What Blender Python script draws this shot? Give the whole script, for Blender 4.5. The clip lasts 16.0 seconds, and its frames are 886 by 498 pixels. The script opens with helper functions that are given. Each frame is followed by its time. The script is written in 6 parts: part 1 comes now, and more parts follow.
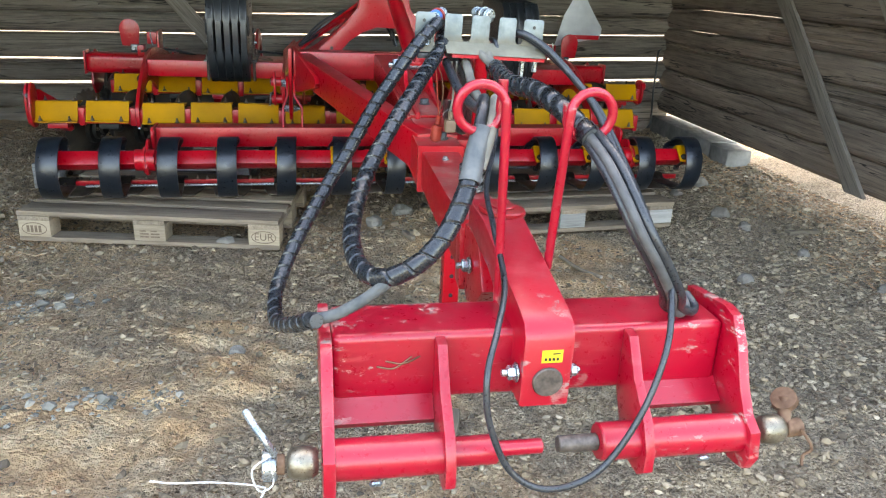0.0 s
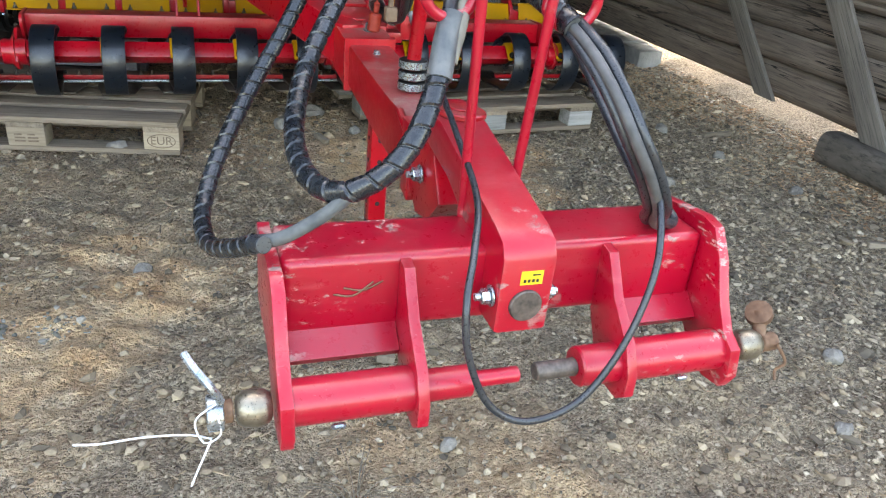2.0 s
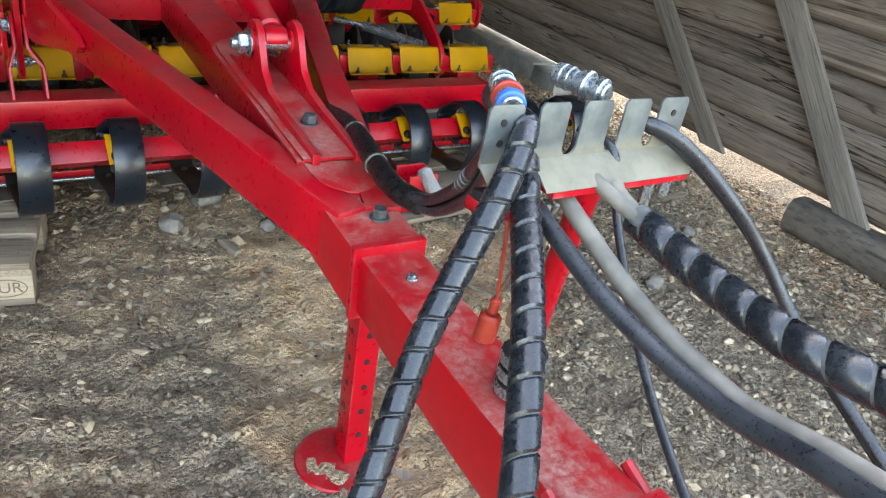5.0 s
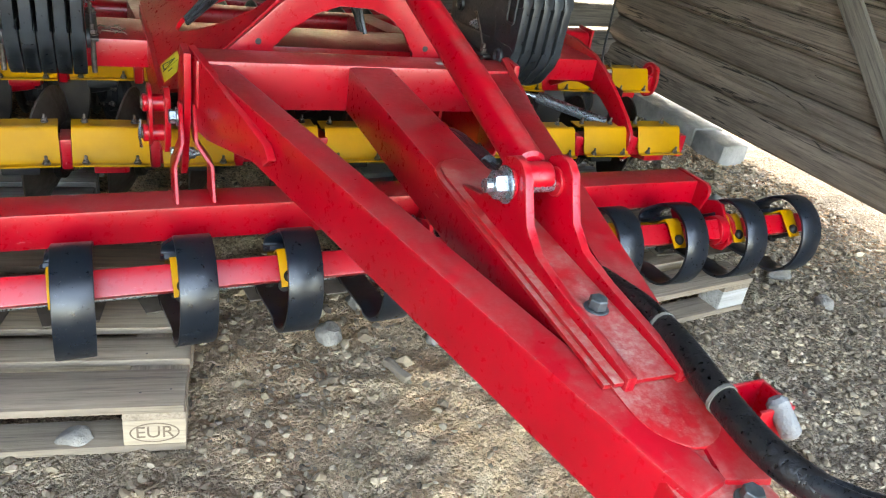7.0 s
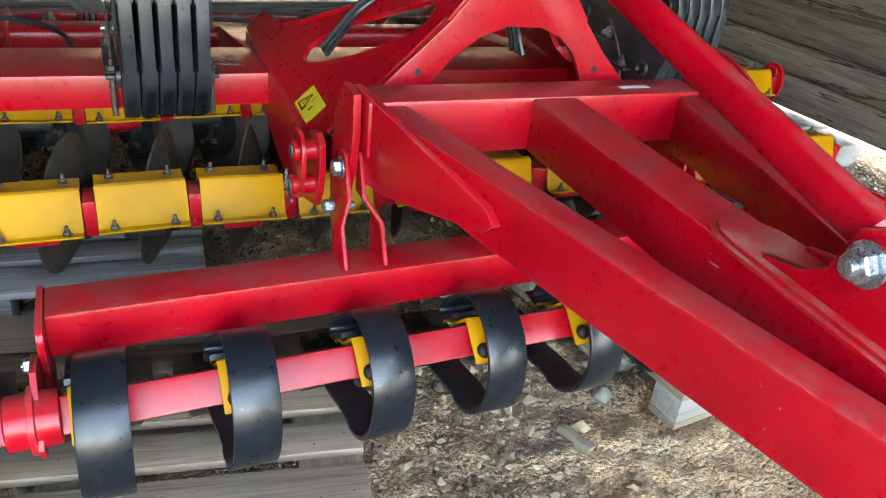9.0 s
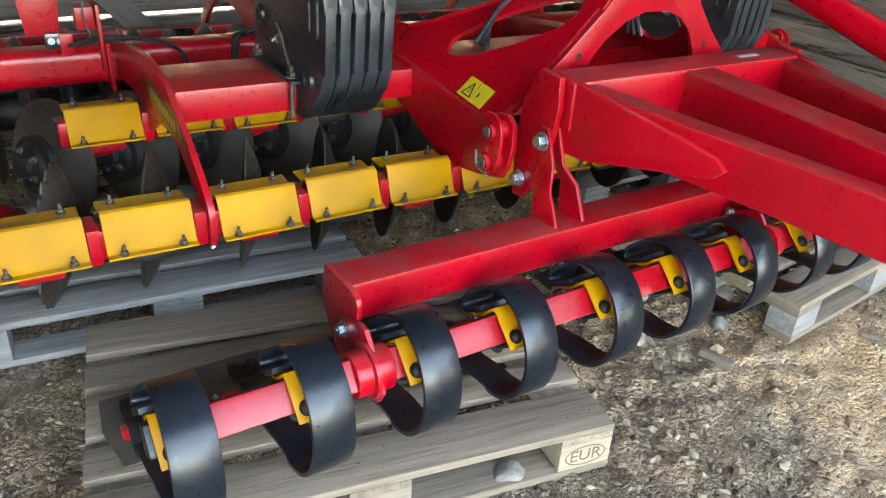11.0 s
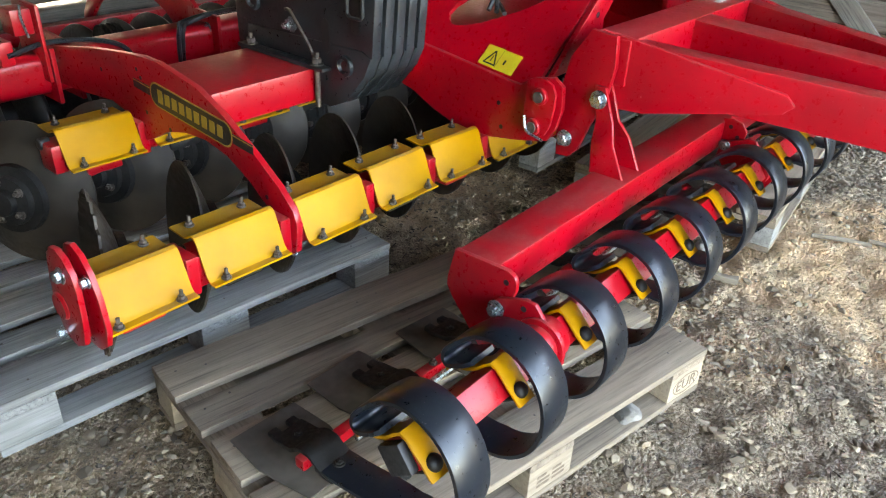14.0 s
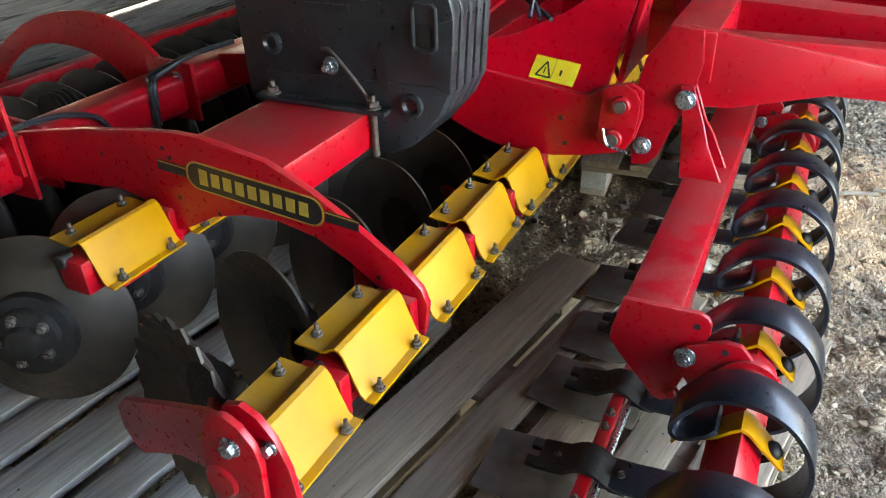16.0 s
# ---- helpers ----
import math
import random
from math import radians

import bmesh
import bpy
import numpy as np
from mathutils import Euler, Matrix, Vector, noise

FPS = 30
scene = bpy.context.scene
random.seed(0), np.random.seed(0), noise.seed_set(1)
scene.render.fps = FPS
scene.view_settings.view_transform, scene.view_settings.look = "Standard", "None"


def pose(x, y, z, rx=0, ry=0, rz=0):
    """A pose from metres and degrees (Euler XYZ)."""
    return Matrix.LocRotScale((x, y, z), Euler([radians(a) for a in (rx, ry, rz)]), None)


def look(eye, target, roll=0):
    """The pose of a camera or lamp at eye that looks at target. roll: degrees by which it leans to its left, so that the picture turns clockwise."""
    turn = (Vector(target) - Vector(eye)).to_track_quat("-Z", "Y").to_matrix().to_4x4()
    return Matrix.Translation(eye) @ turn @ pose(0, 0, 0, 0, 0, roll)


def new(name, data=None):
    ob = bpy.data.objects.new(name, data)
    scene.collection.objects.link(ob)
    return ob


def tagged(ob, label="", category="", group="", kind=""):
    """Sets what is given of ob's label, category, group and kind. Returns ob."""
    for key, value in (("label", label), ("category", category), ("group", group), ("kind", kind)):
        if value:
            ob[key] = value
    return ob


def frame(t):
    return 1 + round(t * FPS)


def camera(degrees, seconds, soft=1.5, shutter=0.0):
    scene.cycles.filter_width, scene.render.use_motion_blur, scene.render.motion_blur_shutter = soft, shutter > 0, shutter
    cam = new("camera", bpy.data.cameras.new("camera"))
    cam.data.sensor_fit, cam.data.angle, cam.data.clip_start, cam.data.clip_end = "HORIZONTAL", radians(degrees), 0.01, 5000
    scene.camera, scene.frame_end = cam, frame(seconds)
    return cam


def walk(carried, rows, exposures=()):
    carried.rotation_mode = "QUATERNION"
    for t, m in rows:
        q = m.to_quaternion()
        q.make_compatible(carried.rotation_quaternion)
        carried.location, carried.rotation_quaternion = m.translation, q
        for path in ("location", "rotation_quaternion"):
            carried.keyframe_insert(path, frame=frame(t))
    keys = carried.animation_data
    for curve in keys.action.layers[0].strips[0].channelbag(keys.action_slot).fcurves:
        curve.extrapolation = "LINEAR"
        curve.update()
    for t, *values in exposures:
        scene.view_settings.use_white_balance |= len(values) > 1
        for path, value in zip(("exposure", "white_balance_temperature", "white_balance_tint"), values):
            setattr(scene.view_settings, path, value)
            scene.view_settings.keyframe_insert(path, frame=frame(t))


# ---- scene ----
cam = camera(61.1, 16.0, 1.1)
PATH = [
    (0, (-0.44, 0.453, 1.243), (-0.065, 2.295, 0.561), 2.8),
    (0.5, (-0.418, 0.495, 1.219), (-0.022, 2.304, 0.465), 3.4),
    (1, (-0.387, 0.539, 1.171), (0.056, 2.309, 0.351), 3.6),
    (1.5, (-0.393, 0.579, 1.161), (0.134, 2.297, 0.284), 4.6),
    (2, (-0.508, 0.635, 1.189), (0.123, 2.305, 0.287), 5.7),
    (2.5, (-0.609, 0.712, 1.227), (0.123, 2.338, 0.32), 6.8),
    (3, (-0.627, 0.866, 1.217), (0.193, 2.46, 0.328), 7.8),
    (3.2, (-0.611, 0.95, 1.228), (0.239, 2.527, 0.339), 7.9),
    (5.3, (-0.585, 1.777, 1.391), (0.42, 3.222, 0.442), 9.5),
    (5.5, (-0.561, 1.842, 1.39), (0.441, 3.294, 0.448), 9.4),
    (5.8, (-0.527, 1.949, 1.383), (0.435, 3.426, 0.437), 8.9),
    (6, (-0.546, 2.012, 1.394), (0.409, 3.5, 0.458), 9.1),
    (6.3, (-0.602, 2.157, 1.404), (0.331, 3.665, 0.479), 9.2),
    (6.5, (-0.634, 2.203, 1.41), (0.263, 3.735, 0.488), 9.3),
    (7, (-0.691, 2.346, 1.402), (0.135, 3.916, 0.479), 9.4),
    (7.5, (-0.653, 2.546, 1.375), (0.098, 4.148, 0.441), 9.1),
    (8, (-0.657, 2.693, 1.387), (0.065, 4.304, 0.445), 8.4),
    (8.5, (-0.788, 2.771, 1.377), (-0.047, 4.371, 0.432), 7.6),
    (9, (-0.955, 2.818, 1.347), (-0.167, 4.399, 0.41), 6.4),
    (9.2, (-1.009, 2.821, 1.352), (-0.203, 4.385, 0.401), 6.0),
    (11.3, (-1.783, 2.885, 1.364), (-0.812, 4.358, 0.422), 3.4),
    (11.5, (-1.832, 2.898, 1.357), (-0.864, 4.371, 0.412), 2.9),
    (12, (-1.936, 3.028, 1.316), (-0.94, 4.467, 0.348), 2.1),
    (12.5, (-2.012, 3.105, 1.33), (-0.958, 4.491, 0.347), 1.7),
    (13, (-2.102, 3.18, 1.334), (-0.924, 4.463, 0.351), 2.7),
    (13.5, (-2.188, 3.262, 1.345), (-0.919, 4.44, 0.343), 3.1),
    (14, (-2.255, 3.362, 1.351), (-0.912, 4.459, 0.354), 2.7),
    (14.5, (-2.273, 3.518, 1.356), (-0.896, 4.555, 0.342), 1.6),
    (15, (-2.298, 3.657, 1.361), (-0.874, 4.618, 0.337), 0.9),
    (15.5, (-2.357, 3.846, 1.37), (-0.895, 4.748, 0.346), -0.7),
    (16, (-2.344, 4.013, 1.361), (-0.819, 4.808, 0.339), -2.0),
]
EXPOSURES = [(0.0, 4.12, 8700, 12), (1.5, 4.0, 8700, 12), (3.0, 3.96, 8600, 12), (6.5, 4.88, 9000, 12), (9.0, 5.05, 8600, 12), (13.0, 5.2, 8800, 12), (16.0, 5.55, 8400, 12)]
walk(cam, [(t, look(eye, target, roll)) for t, eye, target, roll in PATH], EXPOSURES)

# ---- world, sun, exposure ----
world = bpy.data.worlds.new("sky")
scene.world = world
world.use_nodes = True
wn, wl = world.node_tree.nodes, world.node_tree.links
sky = wn.new("ShaderNodeTexSky")
sky.sky_type = 'NISHITA'
sky.sun_disc = False
sky.sun_elevation, sky.sun_rotation = radians(43), radians(11)
sky.air_density, sky.dust_density = 1.0, 2.5
wl.new(sky.outputs[0], wn["Background"].inputs[0])
wn["Background"].inputs[1].default_value = 0.15
sun = new("sun", bpy.data.lights.new("sun", 'SUN'))
sun.data.energy, sun.data.angle, sun.data.color = 1.1, radians(1), (1.0, 0.94, 0.86)
sun.matrix_world = look((1.2, 6.3, 5.95), (0, 0, 0))

# ---- materials ----


def nodes_of(name):
    m = bpy.data.materials.new(name)
    m.use_nodes = True
    return m, m.node_tree.nodes, m.node_tree.links, m.node_tree.nodes["Principled BSDF"]


def coords(n, l, spread=0.0):
    tc = n.new("ShaderNodeTexCoord")
    if not spread:
        return tc.outputs["Object"]
    oi = n.new("ShaderNodeObjectInfo")
    mul = n.new("ShaderNodeMath")
    mul.operation = 'MULTIPLY'
    mul.inputs[1].default_value = spread
    l.new(oi.outputs["Random"], mul.inputs[0])
    add = n.new("ShaderNodeVectorMath")
    add.operation = 'ADD'
    l.new(tc.outputs["Object"], add.inputs[0])
    l.new(mul.outputs[0], add.inputs[1])
    return add.outputs[0]


def noise_tex(n, l, vec, scale, detail=4.0, rough=0.6, stretch=None):
    if stretch:
        mp = n.new("ShaderNodeMapping")
        mp.inputs["Scale"].default_value = stretch
        l.new(vec, mp.inputs[0])
        vec = mp.outputs[0]
    t = n.new("ShaderNodeTexNoise")
    t.inputs["Scale"].default_value, t.inputs["Detail"].default_value, t.inputs["Roughness"].default_value = scale, detail, rough
    l.new(vec, t.inputs["Vector"])
    return t.outputs[0]


def ramp(n, l, fac, stops):
    r = n.new("ShaderNodeValToRGB")
    e = r.color_ramp.elements
    while len(e) < len(stops):
        e.new(0.5)
    for k, (p, c) in enumerate(stops):
        e[k].position = p
        e[k].color = (*c, 1) if isinstance(c, tuple) else (c, c, c, 1)
    l.new(fac, r.inputs[0])
    return r.outputs[0]


def mixc(n, l, fac, a, b, mode='MIX'):
    m = n.new("ShaderNodeMix")
    m.data_type, m.blend_type = 'RGBA', mode
    for sock, v in ((0, fac), (6, a), (7, b)):
        if isinstance(v, (int, float)):
            m.inputs[sock].default_value = v
        elif isinstance(v, tuple):
            m.inputs[sock].default_value = (*v, 1)
        else:
            l.new(v, m.inputs[sock])
    return m.outputs[2]


def mathn(n, l, op, a, b=0.0):
    m = n.new("ShaderNodeMath")
    m.operation = op
    for k, v in enumerate((a, b)):
        if isinstance(v, (int, float)):
            m.inputs[k].default_value = v
        else:
            l.new(v, m.inputs[k])
    return m.outputs[0]


PAINT_TONE, PLAIN_TONE, WOOD_TONE, SOIL_TONE = 0.76, 0.76, 0.70, 0.77   # overall reflectance of each family


def toned(n, l, col, k, warm=0.0):
    return mixc(n, l, 1.0, col, (k * (1 + warm), k, k * (1 - 1.6 * warm)), 'MULTIPLY')


def bump(n, l, b, height, strength, dist=0.002):
    bp = n.new("ShaderNodeBump")
    bp.inputs["Strength"].default_value, bp.inputs["Distance"].default_value = strength, dist
    l.new(height, bp.inputs["Height"])
    l.new(bp.outputs[0], b.inputs["Normal"])


def paint(name, base, dust_col=(0.32, 0.27, 0.22), dust=0.5, chips=0.0, rough=0.32, grime=0.25, spread=0.0, coat=0.15, scratch=0.0, bare=((0.62, 0.36, 0.31), (0.24, 0.21, 0.18)), scuff=(0.66, 0.30, 0.27), spec=0.33, edge_wear=0.3):
    """Sprayed machine paint: small colour drift, dust that settles on upward faces, scuffs and chips to grey metal."""
    m, n, l, b = nodes_of(name)
    v = coords(n, l, spread)
    big = noise_tex(n, l, v, 3.5, 5)
    fine = noise_tex(n, l, v, 55, 4, 0.7)
    dark = tuple(c * (1 - grime) for c in base)
    col = mixc(n, l, ramp(n, l, big, [(0.35, 0.0), (0.7, 1.0)]), base, dark)
    geo = n.new("ShaderNodeNewGeometry")
    sep = n.new("ShaderNodeSeparateXYZ")
    l.new(geo.outputs["Normal"], sep.inputs[0])
    up = ramp(n, l, sep.outputs[2], [(0.74, 0.0), (0.97, 1.0)])
    lay = ramp(n, l, noise_tex(n, l, v, 7, 7, 0.75), [(0.42, 0.06), (0.70, 1.0)])
    grain = ramp(n, l, noise_tex(n, l, v, 85, 3, 0.7), [(0.38, 0.35), (0.62, 1.0)])
    lay = mathn(n, l, 'MULTIPLY', lay, grain)
    amount = mathn(n, l, 'MULTIPLY', mathn(n, l, 'MULTIPLY', up, lay), dust)
    col = mixc(n, l, amount, col, dust_col)
    if scratch:
        lines = noise_tex(n, l, v, 1.0, 4, 0.8, (9, 120, 60))
        lines2 = noise_tex(n, l, v, 1.0, 4, 0.8, (140, 12, 50))
        hit = mathn(n, l, 'MAXIMUM', ramp(n, l, lines, [(0.655, 0.0), (0.70, scratch)]), ramp(n, l, lines2, [(0.665, 0.0), (0.71, scratch)]))
        zone = ramp(n, l, noise_tex(n, l, v, 6, 3, 0.6), [(0.48, 0.0), (0.62, 1.0)])
        col = mixc(n, l, mathn(n, l, 'MULTIPLY', hit, zone), col, scuff)
        flecks = mathn(n, l, 'MULTIPLY', ramp(n, l, noise_tex(n, l, v, 190, 2), [(0.70, 0.0), (0.76, 0.35)]), ramp(n, l, noise_tex(n, l, v, 5, 2), [(0.45, 0.0), (0.6, 1.0)]))
        col = mixc(n, l, flecks, col, (0.52, 0.33, 0.28))
        soft = n.new("ShaderNodeBevel")
        soft.samples = 4
        soft.inputs["Radius"].default_value = 0.009
        dot = n.new("ShaderNodeVectorMath")
        dot.operation = 'DOT_PRODUCT'
        l.new(soft.outputs[0], dot.inputs[0])
        l.new(geo.outputs["Normal"], dot.inputs[1])
        edge = ramp(n, l, dot.outputs["Value"], [(0.80, 1.0), (0.985, 0.0)])
        broken = ramp(n, l, noise_tex(n, l, v, 38, 5, 0.75), [(0.44, 0.0), (0.60, edge_wear)])
        col = mixc(n, l, mathn(n, l, 'MULTIPLY', edge, broken), col, scuff)
    r = mathn(n, l, 'ADD', ramp(n, l, fine, [(0.3, rough), (0.75, rough + 0.16)]), mathn(n, l, 'MULTIPLY', amount, 0.5))
    if chips:
        warp = noise_tex(n, l, v, 16, 6, 0.75, (1, 1, 2.2))
        place = ramp(n, l, noise_tex(n, l, v, 4.5, 3, 0.6), [(0.50, 0.0), (0.60, 1.0)])
        chip = mathn(n, l, 'MULTIPLY', ramp(n, l, warp, [(0.68 - chips * 0.1, 0.0), (0.71 - chips * 0.1, 1.0)]), place)
        rub = ramp(n, l, noise_tex(n, l, v, 11, 5, 0.7, (0.5, 1, 3)), [(0.58, 0.0), (0.78, 0.25)])
        col = mixc(n, l, rub, col, (0.66, 0.14, 0.14))
        wear = mixc(n, l, ramp(n, l, fine, [(0.42, 0.0), (0.58, 1.0)]), bare[0], bare[1])
        col = mixc(n, l, mathn(n, l, 'MULTIPLY', chip, 0.8), col, wear)
        r = mathn(n, l, 'ADD', r, mathn(n, l, 'MULTIPLY', chip, 0.25))
    col = toned(n, l, col, PAINT_TONE)
    l.new(col, b.inputs["Base Color"])
    l.new(r, b.inputs["Roughness"])
    b.inputs["Specular IOR Level"].default_value = spec
    b.inputs["Coat Weight"].default_value, b.inputs["Coat Roughness"].default_value = coat, 0.28
    bump(n, l, b, fine, 0.12, 0.001)
    return m


def plain(name, a, bcol, rough=0.5, metal=0.0, scale=20, strength=0.2, spread=0.0, rvar=0.15, dist=0.001):
    """Two-tone mottled surface."""
    m, n, l, b = nodes_of(name)
    v = coords(n, l, spread)
    f1 = noise_tex(n, l, v, scale, 6, 0.65)
    f2 = noise_tex(n, l, v, scale * 8, 3, 0.6)
    col = mixc(n, l, ramp(n, l, f1, [(0.35, 0.0), (0.68, 1.0)]), a, bcol)
    col = toned(n, l, col, PLAIN_TONE if metal < 0.4 else 1.0)
    l.new(col, b.inputs["Base Color"])
    l.new(ramp(n, l, f2, [(0.3, max(0.02, rough - rvar)), (0.7, min(1.0, rough + rvar))]), b.inputs["Roughness"])
    b.inputs["Metallic"].default_value = metal
    bump(n, l, b, f2, strength, dist)
    return m


def wood(name, light, dark, grain=(1.5, 22, 22), crack=0.5, spread=7.0, warm=None, split=0.0):
    """Weathered timber, grain along x of the piece."""
    m, n, l, b = nodes_of(name)
    v = coords(n, l, spread)
    g1 = noise_tex(n, l, v, 1.0, 8, 0.7, grain)
    g2 = noise_tex(n, l, v, 1.0, 5, 0.65, tuple(g * 3.2 for g in grain))
    blot = noise_tex(n, l, v, 2.6, 5, 0.6)
    col = mixc(n, l, ramp(n, l, g1, [(0.3, 0.0), (0.72, 1.0)]), dark, light)
    col = mixc(n, l, mathn(n, l, 'MULTIPLY', ramp(n, l, g2, [(0.35, 1.0), (0.5, 0.0)]), crack), col, tuple(c * 0.35 for c in dark))
    col = mixc(n, l, mathn(n, l, 'MULTIPLY', ramp(n, l, blot, [(0.45, 0.0), (0.7, 1.0)]), 0.55), col, warm or tuple(c * 0.6 for c in light))
    if split:
        # long drying cracks that follow the grain and break off
        g3 = noise_tex(n, l, v, 1.0, 4, 0.55, (0.55, 9, 9))
        near = mathn(n, l, 'ABSOLUTE', mathn(n, l, 'SUBTRACT', g3, 0.5))
        line = mathn(n, l, 'MULTIPLY', ramp(n, l, near, [(0.004, 1.0), (0.013, 0.0)]), ramp(n, l, noise_tex(n, l, v, 2.1, 3, 0.6), [(0.40, 0.0), (0.52, split)]))
        col = mixc(n, l, line, col, tuple(c * 0.12 for c in dark))
        # darker, dirtier patches where rain has run
        col = mixc(n, l, ramp(n, l, noise_tex(n, l, v, 5.0, 6, 0.7, (0.35, 1, 1)), [(0.48, 0.0), (0.68, 0.55)]), col, tuple(c * 0.7 for c in dark))
    oi = n.new("ShaderNodeObjectInfo")
    hv = n.new("ShaderNodeHueSaturation")
    l.new(toned(n, l, col, WOOD_TONE), hv.inputs["Color"])
    l.new(ramp(n, l, oi.outputs["Random"], [(0.0, 0.75), (1.0, 1.2)]), hv.inputs["Value"])
    l.new(hv.outputs[0], b.inputs["Base Color"])
    b.inputs["Roughness"].default_value = 0.85
    bump(n, l, b, mathn(n, l, 'ADD', g1, mathn(n, l, 'MULTIPLY', g2, 0.7)), 0.6, 0.004)
    return m


RED = paint("red_paint", (0.52, 0.0010, 0.012), dust=0.44, rough=0.24, grime=0.36, coat=0.12, dust_col=(0.48, 0.20, 0.165), scratch=0.62)
RED_DUSTY = paint("red_paint_dusty", (0.54, 0.0012, 0.010), dust=1.0, rough=0.28, grime=0.36, coat=0.15, dust_col=(0.50, 0.31, 0.25), scratch=0.7)
RED_WORN = paint("red_paint_scuffed", (0.46, 0.0022, 0.022), dust=0.16, rough=0.24, coat=0.35, chips=1.0, scratch=0.6, dust_col=(0.55, 0.30, 0.27))
RED_HUB = paint("red_paint_chipped", (0.46, 0.0022, 0.019), dust=0.14, rough=0.26, coat=0.3, chips=1.35, scratch=0.7, dust_col=(0.55, 0.30, 0.27), bare=((0.40, 0.36, 0.31), (0.13, 0.15, 0.14)))
YELLOW = paint("yellow_paint", (0.63, 0.285, 0.003), dust=0.40, rough=0.42, grime=0.32, spec=0.22, coat=0.0, dust_col=(0.42, 0.33, 0.2), spread=5.0)
YELLOW_CLAMP = paint("yellow_clamp_paint", (0.68, 0.305, 0.003), dust=0.12, rough=0.38, coat=0.04, spread=5.0)
STRAP = paint("black_spring_steel", (0.008, 0.013, 0.020), dust=0.08, rough=0.25, grime=0.4, spread=4.0, coat=0.0, dust_col=(0.20, 0.19, 0.17), scratch=0.25, scuff=(0.20, 0.21, 0.21), spec=0.5, edge_wear=0.06)
CAST = plain("dark_cast_steel", (0.008, 0.0075, 0.007), (0.024, 0.021, 0.018), 0.6, 0.3, 14, 0.4, 4.0)
DISC = plain("worn_disc_steel", (0.024, 0.0185, 0.0135), (0.078, 0.059, 0.043), 0.55, 0.2, 7, 0.25, 4.0)
WEIGHT = plain("black_weight_paint", (0.009, 0.012, 0.015), (0.034, 0.041, 0.047), 0.40, 0.0, 10, 0.5, 3.0)
WEARPLATE = plain("dusty_steel_plate", (0.075, 0.062, 0.05), (0.16, 0.135, 0.11), 0.7, 0.2, 14, 0.3, 4.0)
RUBBER = plain("black_rubber", (0.010, 0.010, 0.011), (0.030, 0.030, 0.031), 0.5, 0.0, 12, 0.3, 3.0)
HOSE = plain("black_hose", (0.012, 0.015, 0.019), (0.034, 0.039, 0.045), 0.36, 0.0, 30, 0.2)
HOSE_GREY = plain("grey_worn_hose", (0.035, 0.036, 0.037), (0.10, 0.10, 0.098), 0.6, 0.0, 22, 0.3)
HOSE_DUSTY = plain("dusty_hose", (0.10, 0.095, 0.08), (0.24, 0.22, 0.18), 0.75, 0.0, 18, 0.3)
WRAP = plain("black_spiral_wrap", (0.006, 0.008, 0.011), (0.020, 0.025, 0.030), 0.26, 0.0, 16, 0.15)
TAPE = plain("grey_tape", (0.055, 0.065, 0.071), (0.145, 0.147, 0.142), 0.45, 0.0, 30, 0.4)
ZINC = plain("zinc_plated_steel", (0.22, 0.26, 0.28), (0.42, 0.46, 0.48), 0.30, 0.85, 26, 0.2, 3.0)


def rack_plate():
    """Galvanised sheet whose sloping foot lies under cream-coloured dust with a ragged upper rim."""
    m, n, l, b = nodes_of("galvanised_rack_plate")
    v = coords(n, l)
    f1 = noise_tex(n, l, v, 26, 6, 0.65)
    f2 = noise_tex(n, l, v, 160, 3, 0.6)
    zinc = mixc(n, l, ramp(n, l, f1, [(0.35, 0.0), (0.68, 1.0)]), (0.085, 0.105, 0.11), (0.16, 0.18, 0.18))
    dust = mixc(n, l, ramp(n, l, f1, [(0.4, 0.0), (0.7, 1.0)]), (0.165, 0.15, 0.108), (0.105, 0.093, 0.064))
    geo = n.new("ShaderNodeSeparateXYZ")
    l.new(v, geo.inputs[0])
    line = mathn(n, l, 'ADD', mathn(n, l, 'MULTIPLY', mathn(n, l, 'SUBTRACT', 1.112, geo.outputs[2]), 22.0), mathn(n, l, 'MULTIPLY', f1, 0.9))
    cover = ramp(n, l, line, [(0.35, 0.0), (0.75, 0.9)])
    l.new(mixc(n, l, cover, zinc, dust), b.inputs["Base Color"])
    l.new(ramp(n, l, cover, [(0.0, 0.38), (1.0, 0.85)]), b.inputs["Roughness"])
    l.new(ramp(n, l, cover, [(0.0, 0.55), (1.0, 0.0)]), b.inputs["Metallic"])
    bump(n, l, b, f2, 0.2, 0.001)
    return m


RACK_PLATE = rack_plate()
RUSTY_BOLT = plain("dull_bolt", (0.06, 0.05, 0.045), (0.16, 0.13, 0.11), 0.55, 0.6, 60, 0.3, 3.0)
BRASS = plain("worn_ball_steel", (0.14, 0.12, 0.09), (0.32, 0.28, 0.215), 0.38, 0.8, 40, 0.3)
RUST = plain("rusted_steel", (0.10, 0.045, 0.022), (0.26, 0.15, 0.09), 0.8, 0.2, 40, 0.7)
BLUE = plain("blue_plastic", (0.02, 0.14, 0.45), (0.03, 0.20, 0.55), 0.4, 0.0, 20, 0.1)
REDCAP = plain("red_plastic", (0.30, 0.018, 0.010), (0.40, 0.04, 0.02), 0.45, 0.0, 30, 0.2)
STRING = plain("white_string", (0.62, 0.64, 0.66), (0.75, 0.76, 0.76), 0.8, 0.0, 90, 0.3)
